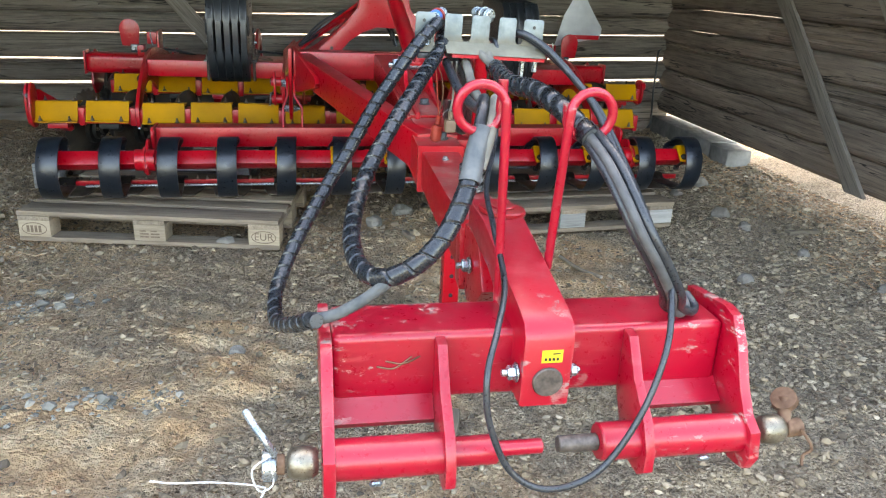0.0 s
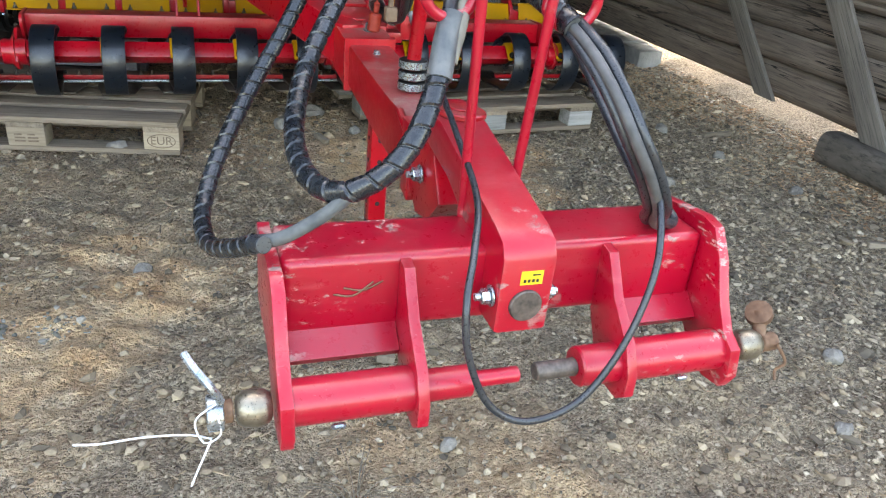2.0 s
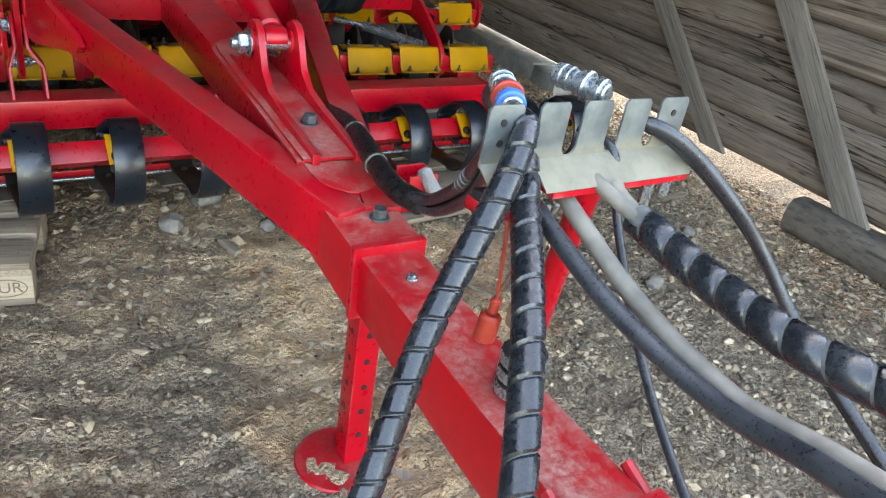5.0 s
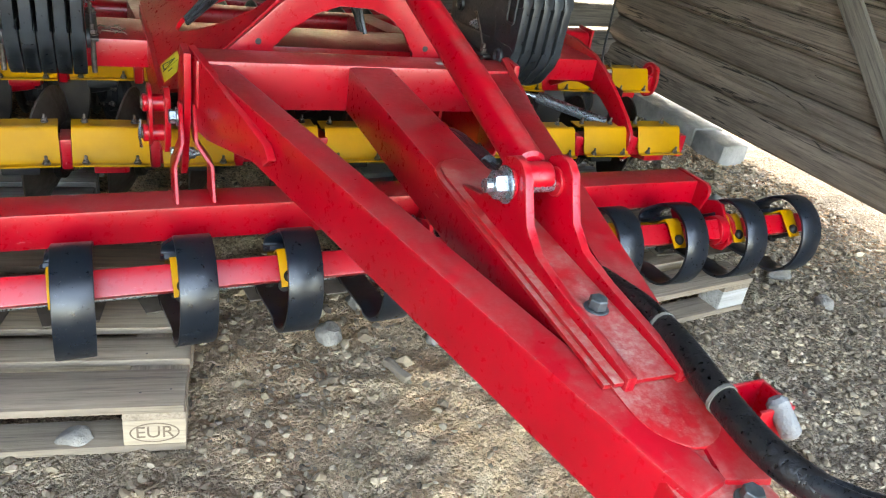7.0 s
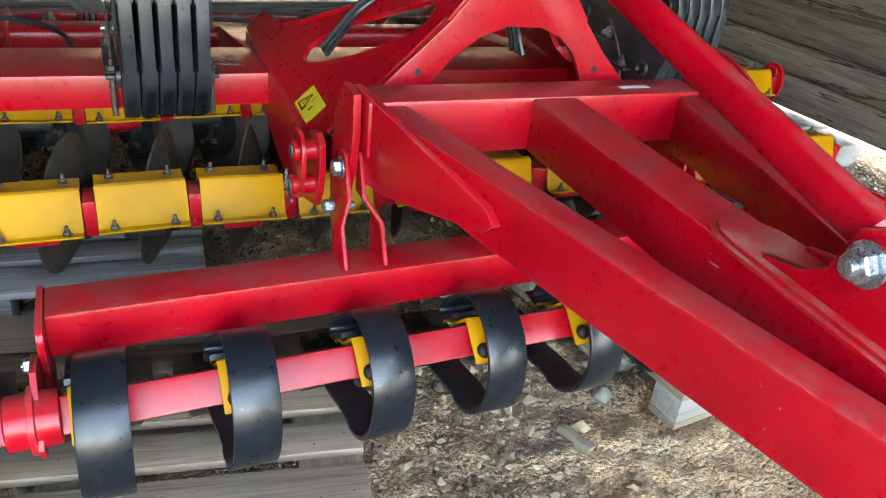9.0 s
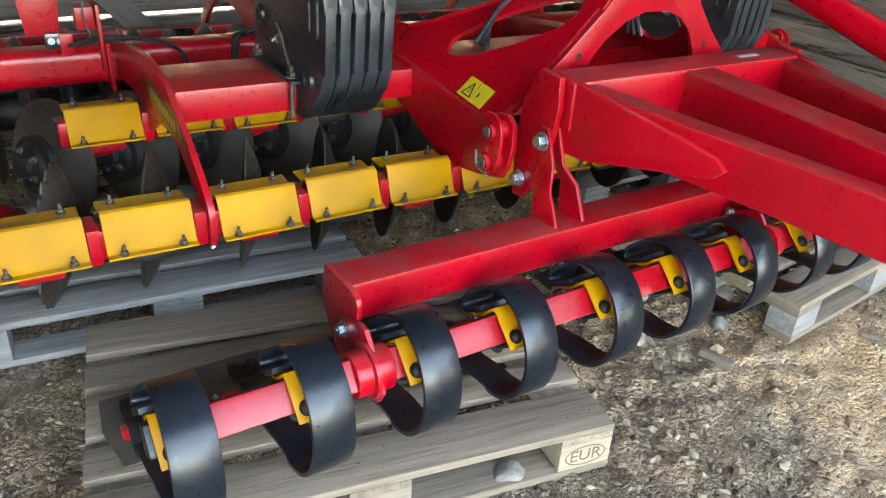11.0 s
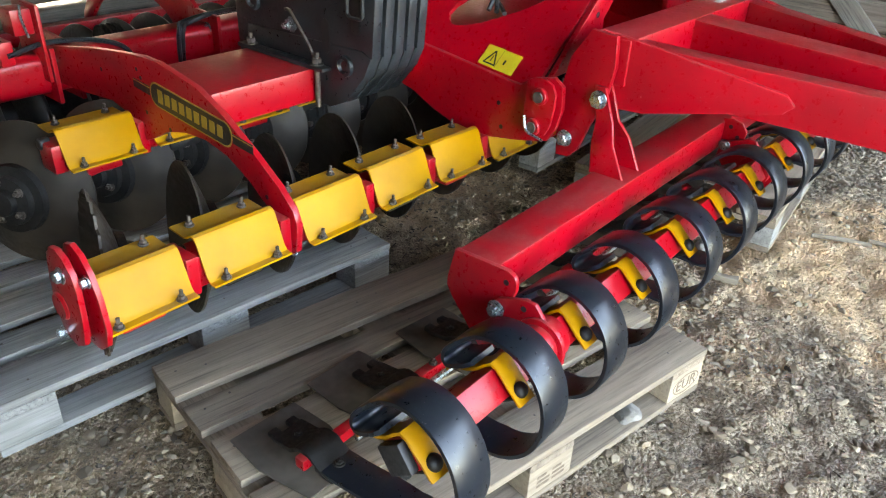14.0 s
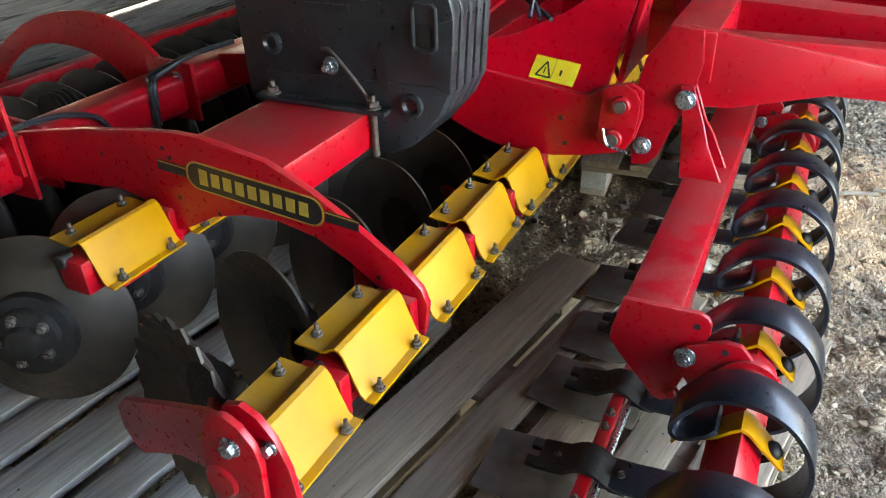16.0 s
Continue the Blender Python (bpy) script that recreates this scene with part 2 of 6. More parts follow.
DECAL_Y = plain("yellow_decal", (0.66, 0.48, 0.02), (0.72, 0.54, 0.04), 0.4, 0.0, 40, 0.05)
DECAL_K = plain("black_decal", (0.012, 0.012, 0.012), (0.02, 0.02, 0.02), 0.4, 0.0, 40, 0.05)
DECAL_GOLD = plain("gold_decal", (0.40, 0.27, 0.04), (0.48, 0.33, 0.06), 0.45, 0.0, 40, 0.05)
DECAL_W = plain("pale_decal", (0.55, 0.56, 0.56), (0.7, 0.7, 0.7), 0.5, 0.0, 60, 0.05)
INK = plain("brown_stamp_ink", (0.13, 0.09, 0.06), (0.22, 0.16, 0.11), 0.8, 0.0, 60, 0.1)
SIGNBACK = plain("grey_sign_back", (0.42, 0.44, 0.45), (0.55, 0.57, 0.58), 0.5, 0.2, 8, 0.1)
LENS = plain("dark_lamp_lens", (0.02, 0.03, 0.035), (0.05, 0.06, 0.07), 0.1, 0.0, 30, 0.05)
CONCRETE = plain("weathered_concrete", (0.17, 0.17, 0.16), (0.33, 0.32, 0.30), 0.9, 0.0, 9, 0.8, 3.0, dist=0.006)
PALLET_WOOD = wood("weathered_pallet_wood", (0.44, 0.348, 0.255), (0.22, 0.166, 0.118), (1.6, 38, 38), 0.5, 9.0, (0.33, 0.255, 0.185))
PALLET_FRESH = wood("pale_pallet_wood", (0.58, 0.47, 0.34), (0.36, 0.28, 0.2), (2.0, 26, 26), 0.3, 9.0)
PALLET_GREY = wood("grey_pallet_wood", (0.48, 0.47, 0.45), (0.23, 0.225, 0.212), (1.6, 38, 38), 0.5, 9.0, (0.25, 0.245, 0.23))
ROLLER = plain("dusty_roller_rubber", (0.020, 0.019, 0.018), (0.058, 0.053, 0.047), 0.45, 0.0, 9, 0.3, 3.0)
LOGWOOD = wood("old_log_timber", (0.37, 0.295, 0.24), (0.145, 0.112, 0.089), (1.1, 34, 34), 0.7, 11.0, (0.20, 0.152, 0.118), 1.0)
LOGGREY = wood("grey_log_timber", (0.33, 0.285, 0.24), (0.13, 0.108, 0.088), (1.1, 34, 34), 0.7, 11.0, (0.20, 0.17, 0.14), 1.0)
BOARD = wood("grey_board", (0.33, 0.295, 0.255), (0.15, 0.128, 0.108), (1.6, 36, 36), 0.6, 11.0)
BARK = wood("bark_log", (0.21, 0.18, 0.15), (0.075, 0.062, 0.05), (4, 12, 12), 0.8, 5.0)
STICK = wood("dry_stick", (0.34, 0.28, 0.21), (0.18, 0.14, 0.10), (3, 30, 30), 0.4, 5.0)
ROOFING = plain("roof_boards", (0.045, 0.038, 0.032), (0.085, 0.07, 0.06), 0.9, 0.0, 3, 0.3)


def ground_material():
    m, n, l, b = nodes_of("gravelly_soil")
    v = coords(n, l)
    big = noise_tex(n, l, v, 0.9, 6, 0.62)
    mid = noise_tex(n, l, v, 6.0, 7, 0.7)
    fine = noise_tex(n, l, v, 42.0, 6, 0.75)
    grit = n.new("ShaderNodeTexVoronoi")
    grit.inputs["Scale"].default_value = 75
    l.new(v, grit.inputs["Vector"])
    grit2 = n.new("ShaderNodeTexVoronoi")
    grit2.inputs["Scale"].default_value = 210
    l.new(v, grit2.inputs["Vector"])
    sep = n.new("ShaderNodeSeparateXYZ")
    l.new(v, sep.inputs[0])
    wander = mathn(n, l, 'MULTIPLY', mathn(n, l, 'SUBTRACT', big, 0.5), 1.6)
    # towards the side wall the soil turns into grey gravel
    stony = ramp(n, l, mathn(n, l, 'ADD', mathn(n, l, 'MULTIPLY', sep.outputs[0], 0.5), wander), [(0.22, 0.0), (0.62, 1.0)])
    base = mixc(n, l, ramp(n, l, mid, [(0.32, 0.0), (0.68, 1.0)]), (0.42, 0.315, 0.215), (0.74, 0.58, 0.42))
    base = mixc(n, l, stony, base, mixc(n, l, ramp(n, l, mid, [(0.32, 0.0), (0.68, 1.0)]), (0.22, 0.182, 0.138), (0.48, 0.42, 0.335)))
    # patches of clean yellow sand, ragged at the rim
    sand = mathn(n, l, 'MULTIPLY', ramp(n, l, big, [(0.46, 0.0), (0.62, 0.8)]), mathn(n, l, 'SUBTRACT', 1.0, stony))
    rag = mathn(n, l, 'MULTIPLY', mathn(n, l, 'SUBTRACT', noise_tex(n, l, v, 5.5, 7, 0.75), 0.5), 1.1)
    for x, y, r in SAND:
        d = n.new("ShaderNodeVectorMath")
        d.operation = 'DISTANCE'
        l.new(v, d.inputs[0])
        d.inputs[1].default_value = (x, y, 0)
        f = ramp(n, l, mathn(n, l, 'ADD', mathn(n, l, 'DIVIDE', d.outputs["Value"], r), rag), [(0.62, 1.0), (1.0, 0.0)])
        sand = mathn(n, l, 'MAXIMUM', sand, f)
    tone = n.new("ShaderNodeSeparateColor")
    l.new(grit.outputs["Color"], tone.inputs[0])
    gcol = ramp(n, l, tone.outputs[0], [(0.0, (0.07, 0.058, 0.046)), (0.35, (0.33, 0.275, 0.215)), (0.75, (0.53, 0.45, 0.35)), (1.0, (0.68, 0.60, 0.50))])
    cover = ramp(n, l, noise_tex(n, l, v, 3.2, 5, 0.7), [(0.40, 0.85), (0.58, 0.2)])
    cover = mathn(n, l, 'MAXIMUM', cover, mathn(n, l, 'MULTIPLY', stony, 0.7))
    col = mixc(n, l, cover, base, gcol)
    tone2 = n.new("ShaderNodeSeparateColor")
    l.new(grit2.outputs["Color"], tone2.inputs[0])
    col = mixc(n, l, 0.45, col, ramp(n, l, tone2.outputs[1], [(0.0, (0.05, 0.042, 0.034)), (0.5, (0.38, 0.31, 0.235)), (1.0, (0.72, 0.63, 0.51))]), 'MIX')
    shade = ramp(n, l, mid, [(0.30, (0.60, 0.35, 0.185)), (0.5, (0.85, 0.60, 0.38)), (0.70, (0.96, 0.78, 0.575))])
    col = mixc(n, l, mathn(n, l, 'MULTIPLY', sand, 0.92), col, shade)
    # dark crumbs and needles between the grains
    col = mixc(n, l, ramp(n, l, fine, [(0.36, 0.8), (0.46, 0.0)]), col, (0.10, 0.075, 0.052))
    damp = ramp(n, l, noise_tex(n, l, v, 1.7, 5, 0.65), [(0.60, 0.0), (0.74, 0.4)])
    col = mixc(n, l, damp, col, (0.13, 0.105, 0.08))
    # unseen yard coloured dark as grass to cut light bounced into the shed
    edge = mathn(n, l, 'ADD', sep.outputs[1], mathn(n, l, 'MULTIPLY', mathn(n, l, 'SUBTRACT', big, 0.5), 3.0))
    dark_yard = mixc(n, l, ramp(n, l, noise_tex(n, l, v, 9.0, 7, 0.7), [(0.35, 0.0), (0.65, 1.0)]), (0.045, 0.062, 0.018), (0.13, 0.125, 0.055))
    col = mixc(n, l, ramp(n, l, mathn(n, l, 'ADD', mathn(n, l, 'MULTIPLY', edge, 0.25), 0.75), [(0.30, 1.0), (0.50, 0.0)]), col, dark_yard)
    col = toned(n, l, col, SOIL_TONE, 0.075)
    l.new(col, b.inputs["Base Color"])
    b.inputs["Roughness"].default_value = 0.95
    h = mathn(n, l, 'ADD', mathn(n, l, 'MULTIPLY', grit.outputs["Distance"], -1.0), mathn(n, l, 'MULTIPLY', mid, 1.6))
    h = mathn(n, l, 'ADD', h, mathn(n, l, 'MULTIPLY', grit2.outputs["Distance"], -0.5))
    h = mathn(n, l, 'ADD', h, mathn(n, l, 'MULTIPLY', fine, 0.7))
    bump(n, l, b, h, 1.0, 0.032)
    return m


SAND = ((-1.22, 2.24, 0.50), (-0.95, 2.42, 0.36), (-1.55, 2.05, 0.45), (-0.78, 2.46, 0.22), (-0.62, 2.74, 0.22), (-0.75, 3.00, 0.20), (0.53, 3.60, 0.34), (0.27, 2.95, 0.30), (0.66, 3.82, 0.38), (0.33, 3.87, 0.36), (0.93, 3.77, 0.28), (0.21, 3.46, 0.32), (0.85, 3.35, 0.24), (-0.10, 2.55, 0.22), (0.02, 3.10, 0.20))
GREY_STONE = ((-1.48, 3.30, 0.13), (-1.28, 3.36, 0.10), (-1.20, 2.56, 0.12), (-0.88, 2.60, 0.08), (-1.06, 2.62, 0.09), (-1.36, 2.46, 0.12))


def islands(name, stops, rough=0.85):
    """Each loose piece takes its own tone."""
    m, n, l, b = nodes_of(name)
    g = n.new("ShaderNodeNewGeometry")
    v = coords(n, l)
    col = ramp(n, l, g.outputs["Random Per Island"], stops)
    f = noise_tex(n, l, v, 160, 4)
    col = mixc(n, l, mathn(n, l, 'MULTIPLY', f, 0.5), col, (0.10, 0.09, 0.08))
    col = toned(n, l, col, SOIL_TONE, 0.075)
    l.new(col, b.inputs["Base Color"])
    b.inputs["Roughness"].default_value = rough
    return m


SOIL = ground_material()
PEBBLE = islands("pebbles", [(0.0, (0.05, 0.041, 0.031)), (0.3, (0.20, 0.163, 0.122)), (0.7, (0.42, 0.355, 0.275)), (0.95, (0.54, 0.465, 0.365)), (1.0, (0.68, 0.61, 0.51))])
CRUSHED = islands("crushed_blue_stone", [(0.0, (0.10, 0.105, 0.10)), (0.5, (0.25, 0.258, 0.25)), (1.0, (0.44, 0.435, 0.41))])
NEEDLES = islands("dry_needles", [(0.0, (0.22, 0.11, 0.055)), (0.5, (0.52, 0.30, 0.16)), (1.0, (0.80, 0.56, 0.36))], 0.9)
LITTER = islands("bark_litter", [(0.0, (0.07, 0.048, 0.034)), (0.6, (0.26, 0.18, 0.115)), (1.0, (0.50, 0.39, 0.27))], 0.9)
CLOD = islands("soil_clods", [(0.0, (0.10, 0.078, 0.058)), (0.4, (0.30, 0.235, 0.165)), (0.8, (0.46, 0.375, 0.27)), (1.0, (0.62, 0.53, 0.41))], 0.95)
STONE = plain("field_stone", (0.17, 0.155, 0.135), (0.31, 0.285, 0.25), 0.9, 0.0, 18, 0.8, 6.0, dist=0.006)

# ---- mesh tools ----


def join(*bms):
    """One bmesh out of several."""
    out = bms[0]
    for other in bms[1:]:
        tmp = bpy.data.meshes.new("tmp")
        other.to_mesh(tmp)
        out.from_mesh(tmp)
        bpy.data.meshes.remove(tmp)
        other.free()
    return out


def bx(x0, x1, y0, y1, z0, z1, bev=0.004, seg=2):
    bm = bmesh.new()
    bmesh.ops.create_cube(bm, size=1)
    for v in bm.verts:
        v.co = Vector((x0 + (v.co.x + 0.5) * (x1 - x0), y0 + (v.co.y + 0.5) * (y1 - y0), z0 + (v.co.z + 0.5) * (z1 - z0)))
    if bev:
        bmesh.ops.bevel(bm, geom=bm.edges[:], offset=bev, segments=seg, affect='EDGES', profile=0.6)
    return bm


def prism(profile, a, b, axis='x', bev=0.002, m=None):
    """A plate: a closed outline pushed from a to b along an axis. axis x: outline in (y, z); y: (x, z); z: (x, y)."""
    put = {'x': lambda p, q, d: (d, p, q), 'y': lambda p, q, d: (p, d, q), 'z': lambda p, q, d: (p, q, d)}[axis]
    bm = bmesh.new()
    lo = [bm.verts.new(put(p, q, a)) for p, q in profile]
    hi = [bm.verts.new(put(p, q, b)) for p, q in profile]
    k = len(profile)
    f1, f2 = bm.faces.new(lo), bm.faces.new(hi)
    for i in range(k):
        bm.faces.new((lo[i], lo[(i + 1) % k], hi[(i + 1) % k], hi[i]))
    bmesh.ops.recalc_face_normals(bm, faces=bm.faces[:])
    if bev:
        rim = [e for f in (f1, f2) for e in f.edges]
        bmesh.ops.bevel(bm, geom=rim, offset=bev, segments=2, affect='EDGES', profile=0.6)
    if m is not None:
        bm.transform(m)
    return bm


def frame_along(p0, p1, up=(0, 0, 1)):
    p0, p1 = Vector(p0), Vector(p1)
    d = (p1 - p0).normalized()
    u = Vector(up)
    side = d.cross(u)
    if side.length < 1e-4:
        side = d.cross(Vector((0, 1, 0)))
    side.normalize()
    top = side.cross(d).normalized()
    m = Matrix((side, d, top)).transposed().to_4x4()
    m.translation = p0
    return m, (p1 - p0).length


def beam(p0, p1, w, h, bev=0.008, up=(0, 0, 1)):
    m, n = frame_along(p0, p1, up)
    bm = bx(-w / 2, w / 2, 0, n, -h / 2, h / 2, bev)
    bm.transform(m)
    return bm


def rod(p0, p1, r, n=16, bev=0.0, r2=None):
    m, length = frame_along(p0, p1)
    r2 = r if r2 is None else r2
    bm = bmesh.new()
    rings = []
    steps = [(0, r - bev), (bev, r), (length - bev, r2), (length, r2 - bev)] if bev else [(0, r), (length, r2)]
    for y, rr in steps:
        rings.append([bm.verts.new((rr * math.cos(2 * math.pi * k / n), y, rr * math.sin(2 * math.pi * k / n))) for k in range(n)])
    for q in range(len(rings) - 1):
        for k in range(n):
            bm.faces.new((rings[q][k], rings[q][(k + 1) % n], rings[q + 1][(k + 1) % n], rings[q + 1][k]))
    bm.faces.new(rings[0])
    bm.faces.new(rings[-1])
    bmesh.ops.recalc_face_normals(bm, faces=bm.faces[:])
    bm.transform(m)
    return bm


def smooth_path(pts, per=8):
    """Points along a rounded line through pts."""
    p = [Vector(q) for q in pts]
    p = [p[0] * 2 - p[1]] + p + [p[-1] * 2 - p[-2]]
    out = []
    for i in range(1, len(p) - 2):
        a, b, c, d = p[i - 1:i + 3]
        for k in range(per):
            t = k / per
            out.append(0.5 * (2 * b + (c - a) * t + (2 * a - 5 * b + 4 * c - d) * t * t + (3 * b - a - 3 * c + d) * t ** 3))
    out.append(p[-2])
    return out


def carried_frames(path):
    """Side and top at each point of a path, without twist."""
    tang = [(path[min(i + 1, len(path) - 1)] - path[max(i - 1, 0)]).normalized() for i in range(len(path))]
    side = tang[0].cross(Vector((0.13, 0.2, 1))).normalized()
    out = []
    for t in tang:
        side = (side - t * side.dot(t)).normalized()
        out.append((side, t.cross(side)))
    return out


def pipe(pts, r, n=10, per=8, raw=False):
    path = [Vector(q) for q in pts] if raw else smooth_path(pts, per)
    fr = carried_frames(path)
    bm = bmesh.new()
    rings = [[bm.verts.new(p + (s * math.cos(2 * math.pi * k / n) + u * math.sin(2 * math.pi * k / n)) * r) for k in range(n)] for p, (s, u) in zip(path, fr)]
    for q in range(len(rings) - 1):
        for k in range(n):
            bm.faces.new((rings[q][k], rings[q][(k + 1) % n], rings[q + 1][(k + 1) % n], rings[q + 1][k]))
    bm.faces.new(rings[0][::-1])
    bm.faces.new(rings[-1])
    return bm


def spiral(pts, r, pitch, cover=0.82, per=10):
    """A flat band wound round a path."""
    path = smooth_path(pts, per)
    fr = carried_frames(path)
    cum = [0.0]
    for i in range(1, len(path)):
        cum.append(cum[-1] + (path[i] - path[i - 1]).length)
    total = cum[-1]
    bm = bmesh.new()
    steps = int(total / pitch * 14)
    prev, j = None, 0

    def at(s, ang, rr):
        k = min(max(int(np.searchsorted(cum, s)) - 1, 0), len(path) - 2)
        f = (s - cum[k]) / max(cum[k + 1] - cum[k], 1e-6)
        c = path[k].lerp(path[k + 1], f)
        return c + (fr[k][0] * math.cos(ang) + fr[k][1] * math.sin(ang)) * rr
    for i in range(steps + 1):
        s0 = total * i / steps
        ang = 2 * math.pi * s0 / pitch
        cur = [bm.verts.new(at(min(max(s0 + d * pitch, 0), total), ang, rr)) for d, rr in ((-cover / 2, r), (-cover / 2 + 0.08, r + 0.0022), (cover / 2 - 0.08, r + 0.0022), (cover / 2, r))]
        if prev:
            for k in range(3):
                bm.faces.new((prev[k], prev[k + 1], cur[k + 1], cur[k]))
        prev = cur
    bmesh.ops.recalc_face_normals(bm, faces=bm.faces[:])
    return bm


def lathe(profile, n=32, axis='x'):
    """A turned body: (along, radius) round an axis through the origin."""
    bm = bmesh.new()
    rings = []
    for a, r in profile:
        ring = []
        for k in range(n):
            c, s = math.cos(2 * math.pi * k / n) * r, math.sin(2 * math.pi * k / n) * r
            ring.append(bm.verts.new({'x': (a, c, s), 'y': (c, a, s), 'z': (c, s, a)}[axis]))
        rings.append(ring)
    for q in range(len(rings) - 1):
        for k in range(n):
            bm.faces.new((rings[q][k], rings[q][(k + 1) % n], rings[q + 1][(k + 1) % n], rings[q + 1][k]))
    bm.faces.new(rings[0])
    bm.faces.new(rings[-1])
    bmesh.ops.recalc_face_normals(bm, faces=bm.faces[:])
    return bm


def shifted(bm, m):
    bm.transform(m)
    return bm


def hexbolt(p, direction, r=0.015, head=0.016, stud=0.0, washer=True):
    """Hexagon head on a washer, pointing along direction; stud: thread that stands out beyond it."""
    p, d = Vector(p), Vector(direction).normalized()
    bm = rod(p, p + d * 0.004, r * 1.35, 18, 0.001) if washer else None
    a = p + d * (0.004 if washer else 0)
    h = rod(a, a + d * head, r, 6, r * 0.12)
    bm = join(bm, h) if bm else h
    if stud:
        bm = join(bm, rod(a + d * head, a + d * (head + stud), r * 0.5, 10, 0.001))
    return bm


def mesh_of(bm, name, material, angle=38):
    me = bpy.data.meshes.new(name)
    bm.to_mesh(me)
    bm.free()
    me.materials.append(material)
    for p in me.polygons:
        p.use_smooth = True
    me.set_sharp_from_angle(angle=radians(angle))
    return me


def attach(ob, parent):
    if parent is not None:
        ob.parent = parent
        if parent.data is None:
            ob.matrix_parent_inverse = Matrix.Translation(-parent.location)
    return ob


def part(name, bm, material, parent, label=""):
    ob = new(name, mesh_of(bm, name, material))
    attach(ob, parent)
    return tagged(ob, label)


def piece(name, me, parent, m=None, label=""):
    """A further object on a mesh that is there already."""
    ob = new(name, me)
    attach(ob, parent)
    if m is not None:
        ob.matrix_basis = m
    return tagged(ob, label)


def thing(name, at, label, category, group="", kind=""):
    ob = new(name)
    ob.empty_display_size = 0.1
    ob.location = at
    return tagged(ob, label, category, group, kind)


def solid(name, bm, material, label, category, group="", kind=""):
    ob = new(name, mesh_of(bm, name, material))
    return tagged(ob, label, category, group, kind)


def words(txt, size, m, thick=0.0004):
    """Flat lettering as a mesh, centred, in the plane of m."""
    cu = bpy.data.curves.new("letters", 'FONT')
    cu.body, cu.size, cu.align_x, cu.align_y, cu.extrude = txt, size, 'CENTER', 'CENTER', thick
    ob = bpy.data.objects.new("letters", cu)
    dg = bpy.context.evaluated_depsgraph_get()
    scene.collection.objects.link(ob)
    dg.update()
    me = bpy.data.meshes.new_from_object(ob.evaluated_get(dg))
    bm = bmesh.new()
    bm.from_mesh(me)
    bpy.data.objects.remove(ob)
    bpy.data.curves.remove(cu)
    bpy.data.meshes.remove(me)
    bm.transform(m)
    return bm


def oval_ring(rx, ry, w, m, n=36):
    bm = bmesh.new()
    rings = [[bm.verts.new(((rx + d) * math.cos(2 * math.pi * k / n), (ry + d) * math.sin(2 * math.pi * k / n), 0)) for k in range(n)] for d in (-w / 2, w / 2)]
    for k in range(n):
        bm.faces.new((rings[0][k], rings[0][(k + 1) % n], rings[1][(k + 1) % n], rings[1][k]))
    bm.transform(m)
    return bm


def wave2(x, y, seed, scale):
    """Smooth value noise on a plane, for numpy arrays."""
    rng = np.random.RandomState(seed)
    t = rng.rand(64, 64)
    u, v = x * scale + 1000.0, y * scale + 1000.0
    i, j = np.floor(u).astype(int), np.floor(v).astype(int)
    fu, fv = u - i, v - j
    fu, fv = fu * fu * (3 - 2 * fu), fv * fv * (3 - 2 * fv)
    g = lambda a, b: t[a % 64, b % 64]
    return (g(i, j) * (1 - fu) + g(i + 1, j) * fu) * (1 - fv) + (g(i, j + 1) * (1 - fu) + g(i + 1, j + 1) * fu) * fv - 0.5


def ground_height(x, y):
    rut = np.exp(-((x + 0.55) ** 2) / 0.22) * np.clip(1.3 - np.abs(y - 2.9) / 1.0, 0, 1)
    h = 0.032 * wave2(x, y, 3, 1.3) + 0.020 * wave2(x, y, 4, 4.1) + 0.024 * wave2(x, y, 5, 11.0) + 0.019 * wave2(x, y, 6, 24.0) - 0.014
    h = h + 0.011 * rut * np.sin(y * 46 + 7 * wave2(x, y, 8, 1.2) + 20 * x) * (0.6 + wave2(x, y, 12, 2.3))
    loose = np.clip(1.15 - np.abs(x - 0.05) / 1.6, 0, 1) * np.clip((y - 2.0) * 2, 0, 1)
    h = h + loose * (0.022 * wave2(x, y, 9, 17.0) + 0.016 * wave2(x, y, 10, 38.0))
    near = np.clip((np.abs(x - 0.3) - 6) / 10, 0, 1)
    return h - 0.05 * np.exp(-((x - 0.25) ** 2 + (y - 3.45) ** 2) / 0.12) * (1 - near)

# ---- ground ----


def axis_steps(lo, hi, step, far):
    mid = np.arange(lo, hi + step / 2, step)
    out, d = [], step
    p = hi
    while p < far:
        d *= 1.35
        p += d
        out.append(p)
    left, d, p = [], step, lo
    while p > -far:
        d *= 1.35
        p -= d
        left.append(p)
    return np.concatenate([np.array(left[::-1]), mid, np.array(out)])


def build_ground():
    xs, ys = axis_steps(-2.6, 3.0, 0.0155, 400), axis_steps(0.9, 6.0, 0.0155, 400)
    gx, gy = np.meshgrid(xs, ys)
    gz = ground_height(gx, gy)
    verts = np.stack([gx, gy, gz], -1).reshape(-1, 3)
    w = len(xs)
    i = np.arange((len(ys) - 1) * w).reshape(len(ys) - 1, w)[:, :-1].reshape(-1)
    faces = np.stack([i, i + 1, i + w + 1, i + w], -1)
    me = bpy.data.meshes.new("ground")
    me.from_pydata(verts.tolist(), [], faces.tolist())
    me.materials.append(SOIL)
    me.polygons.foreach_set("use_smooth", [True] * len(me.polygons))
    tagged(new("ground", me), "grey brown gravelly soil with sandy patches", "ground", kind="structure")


build_ground()

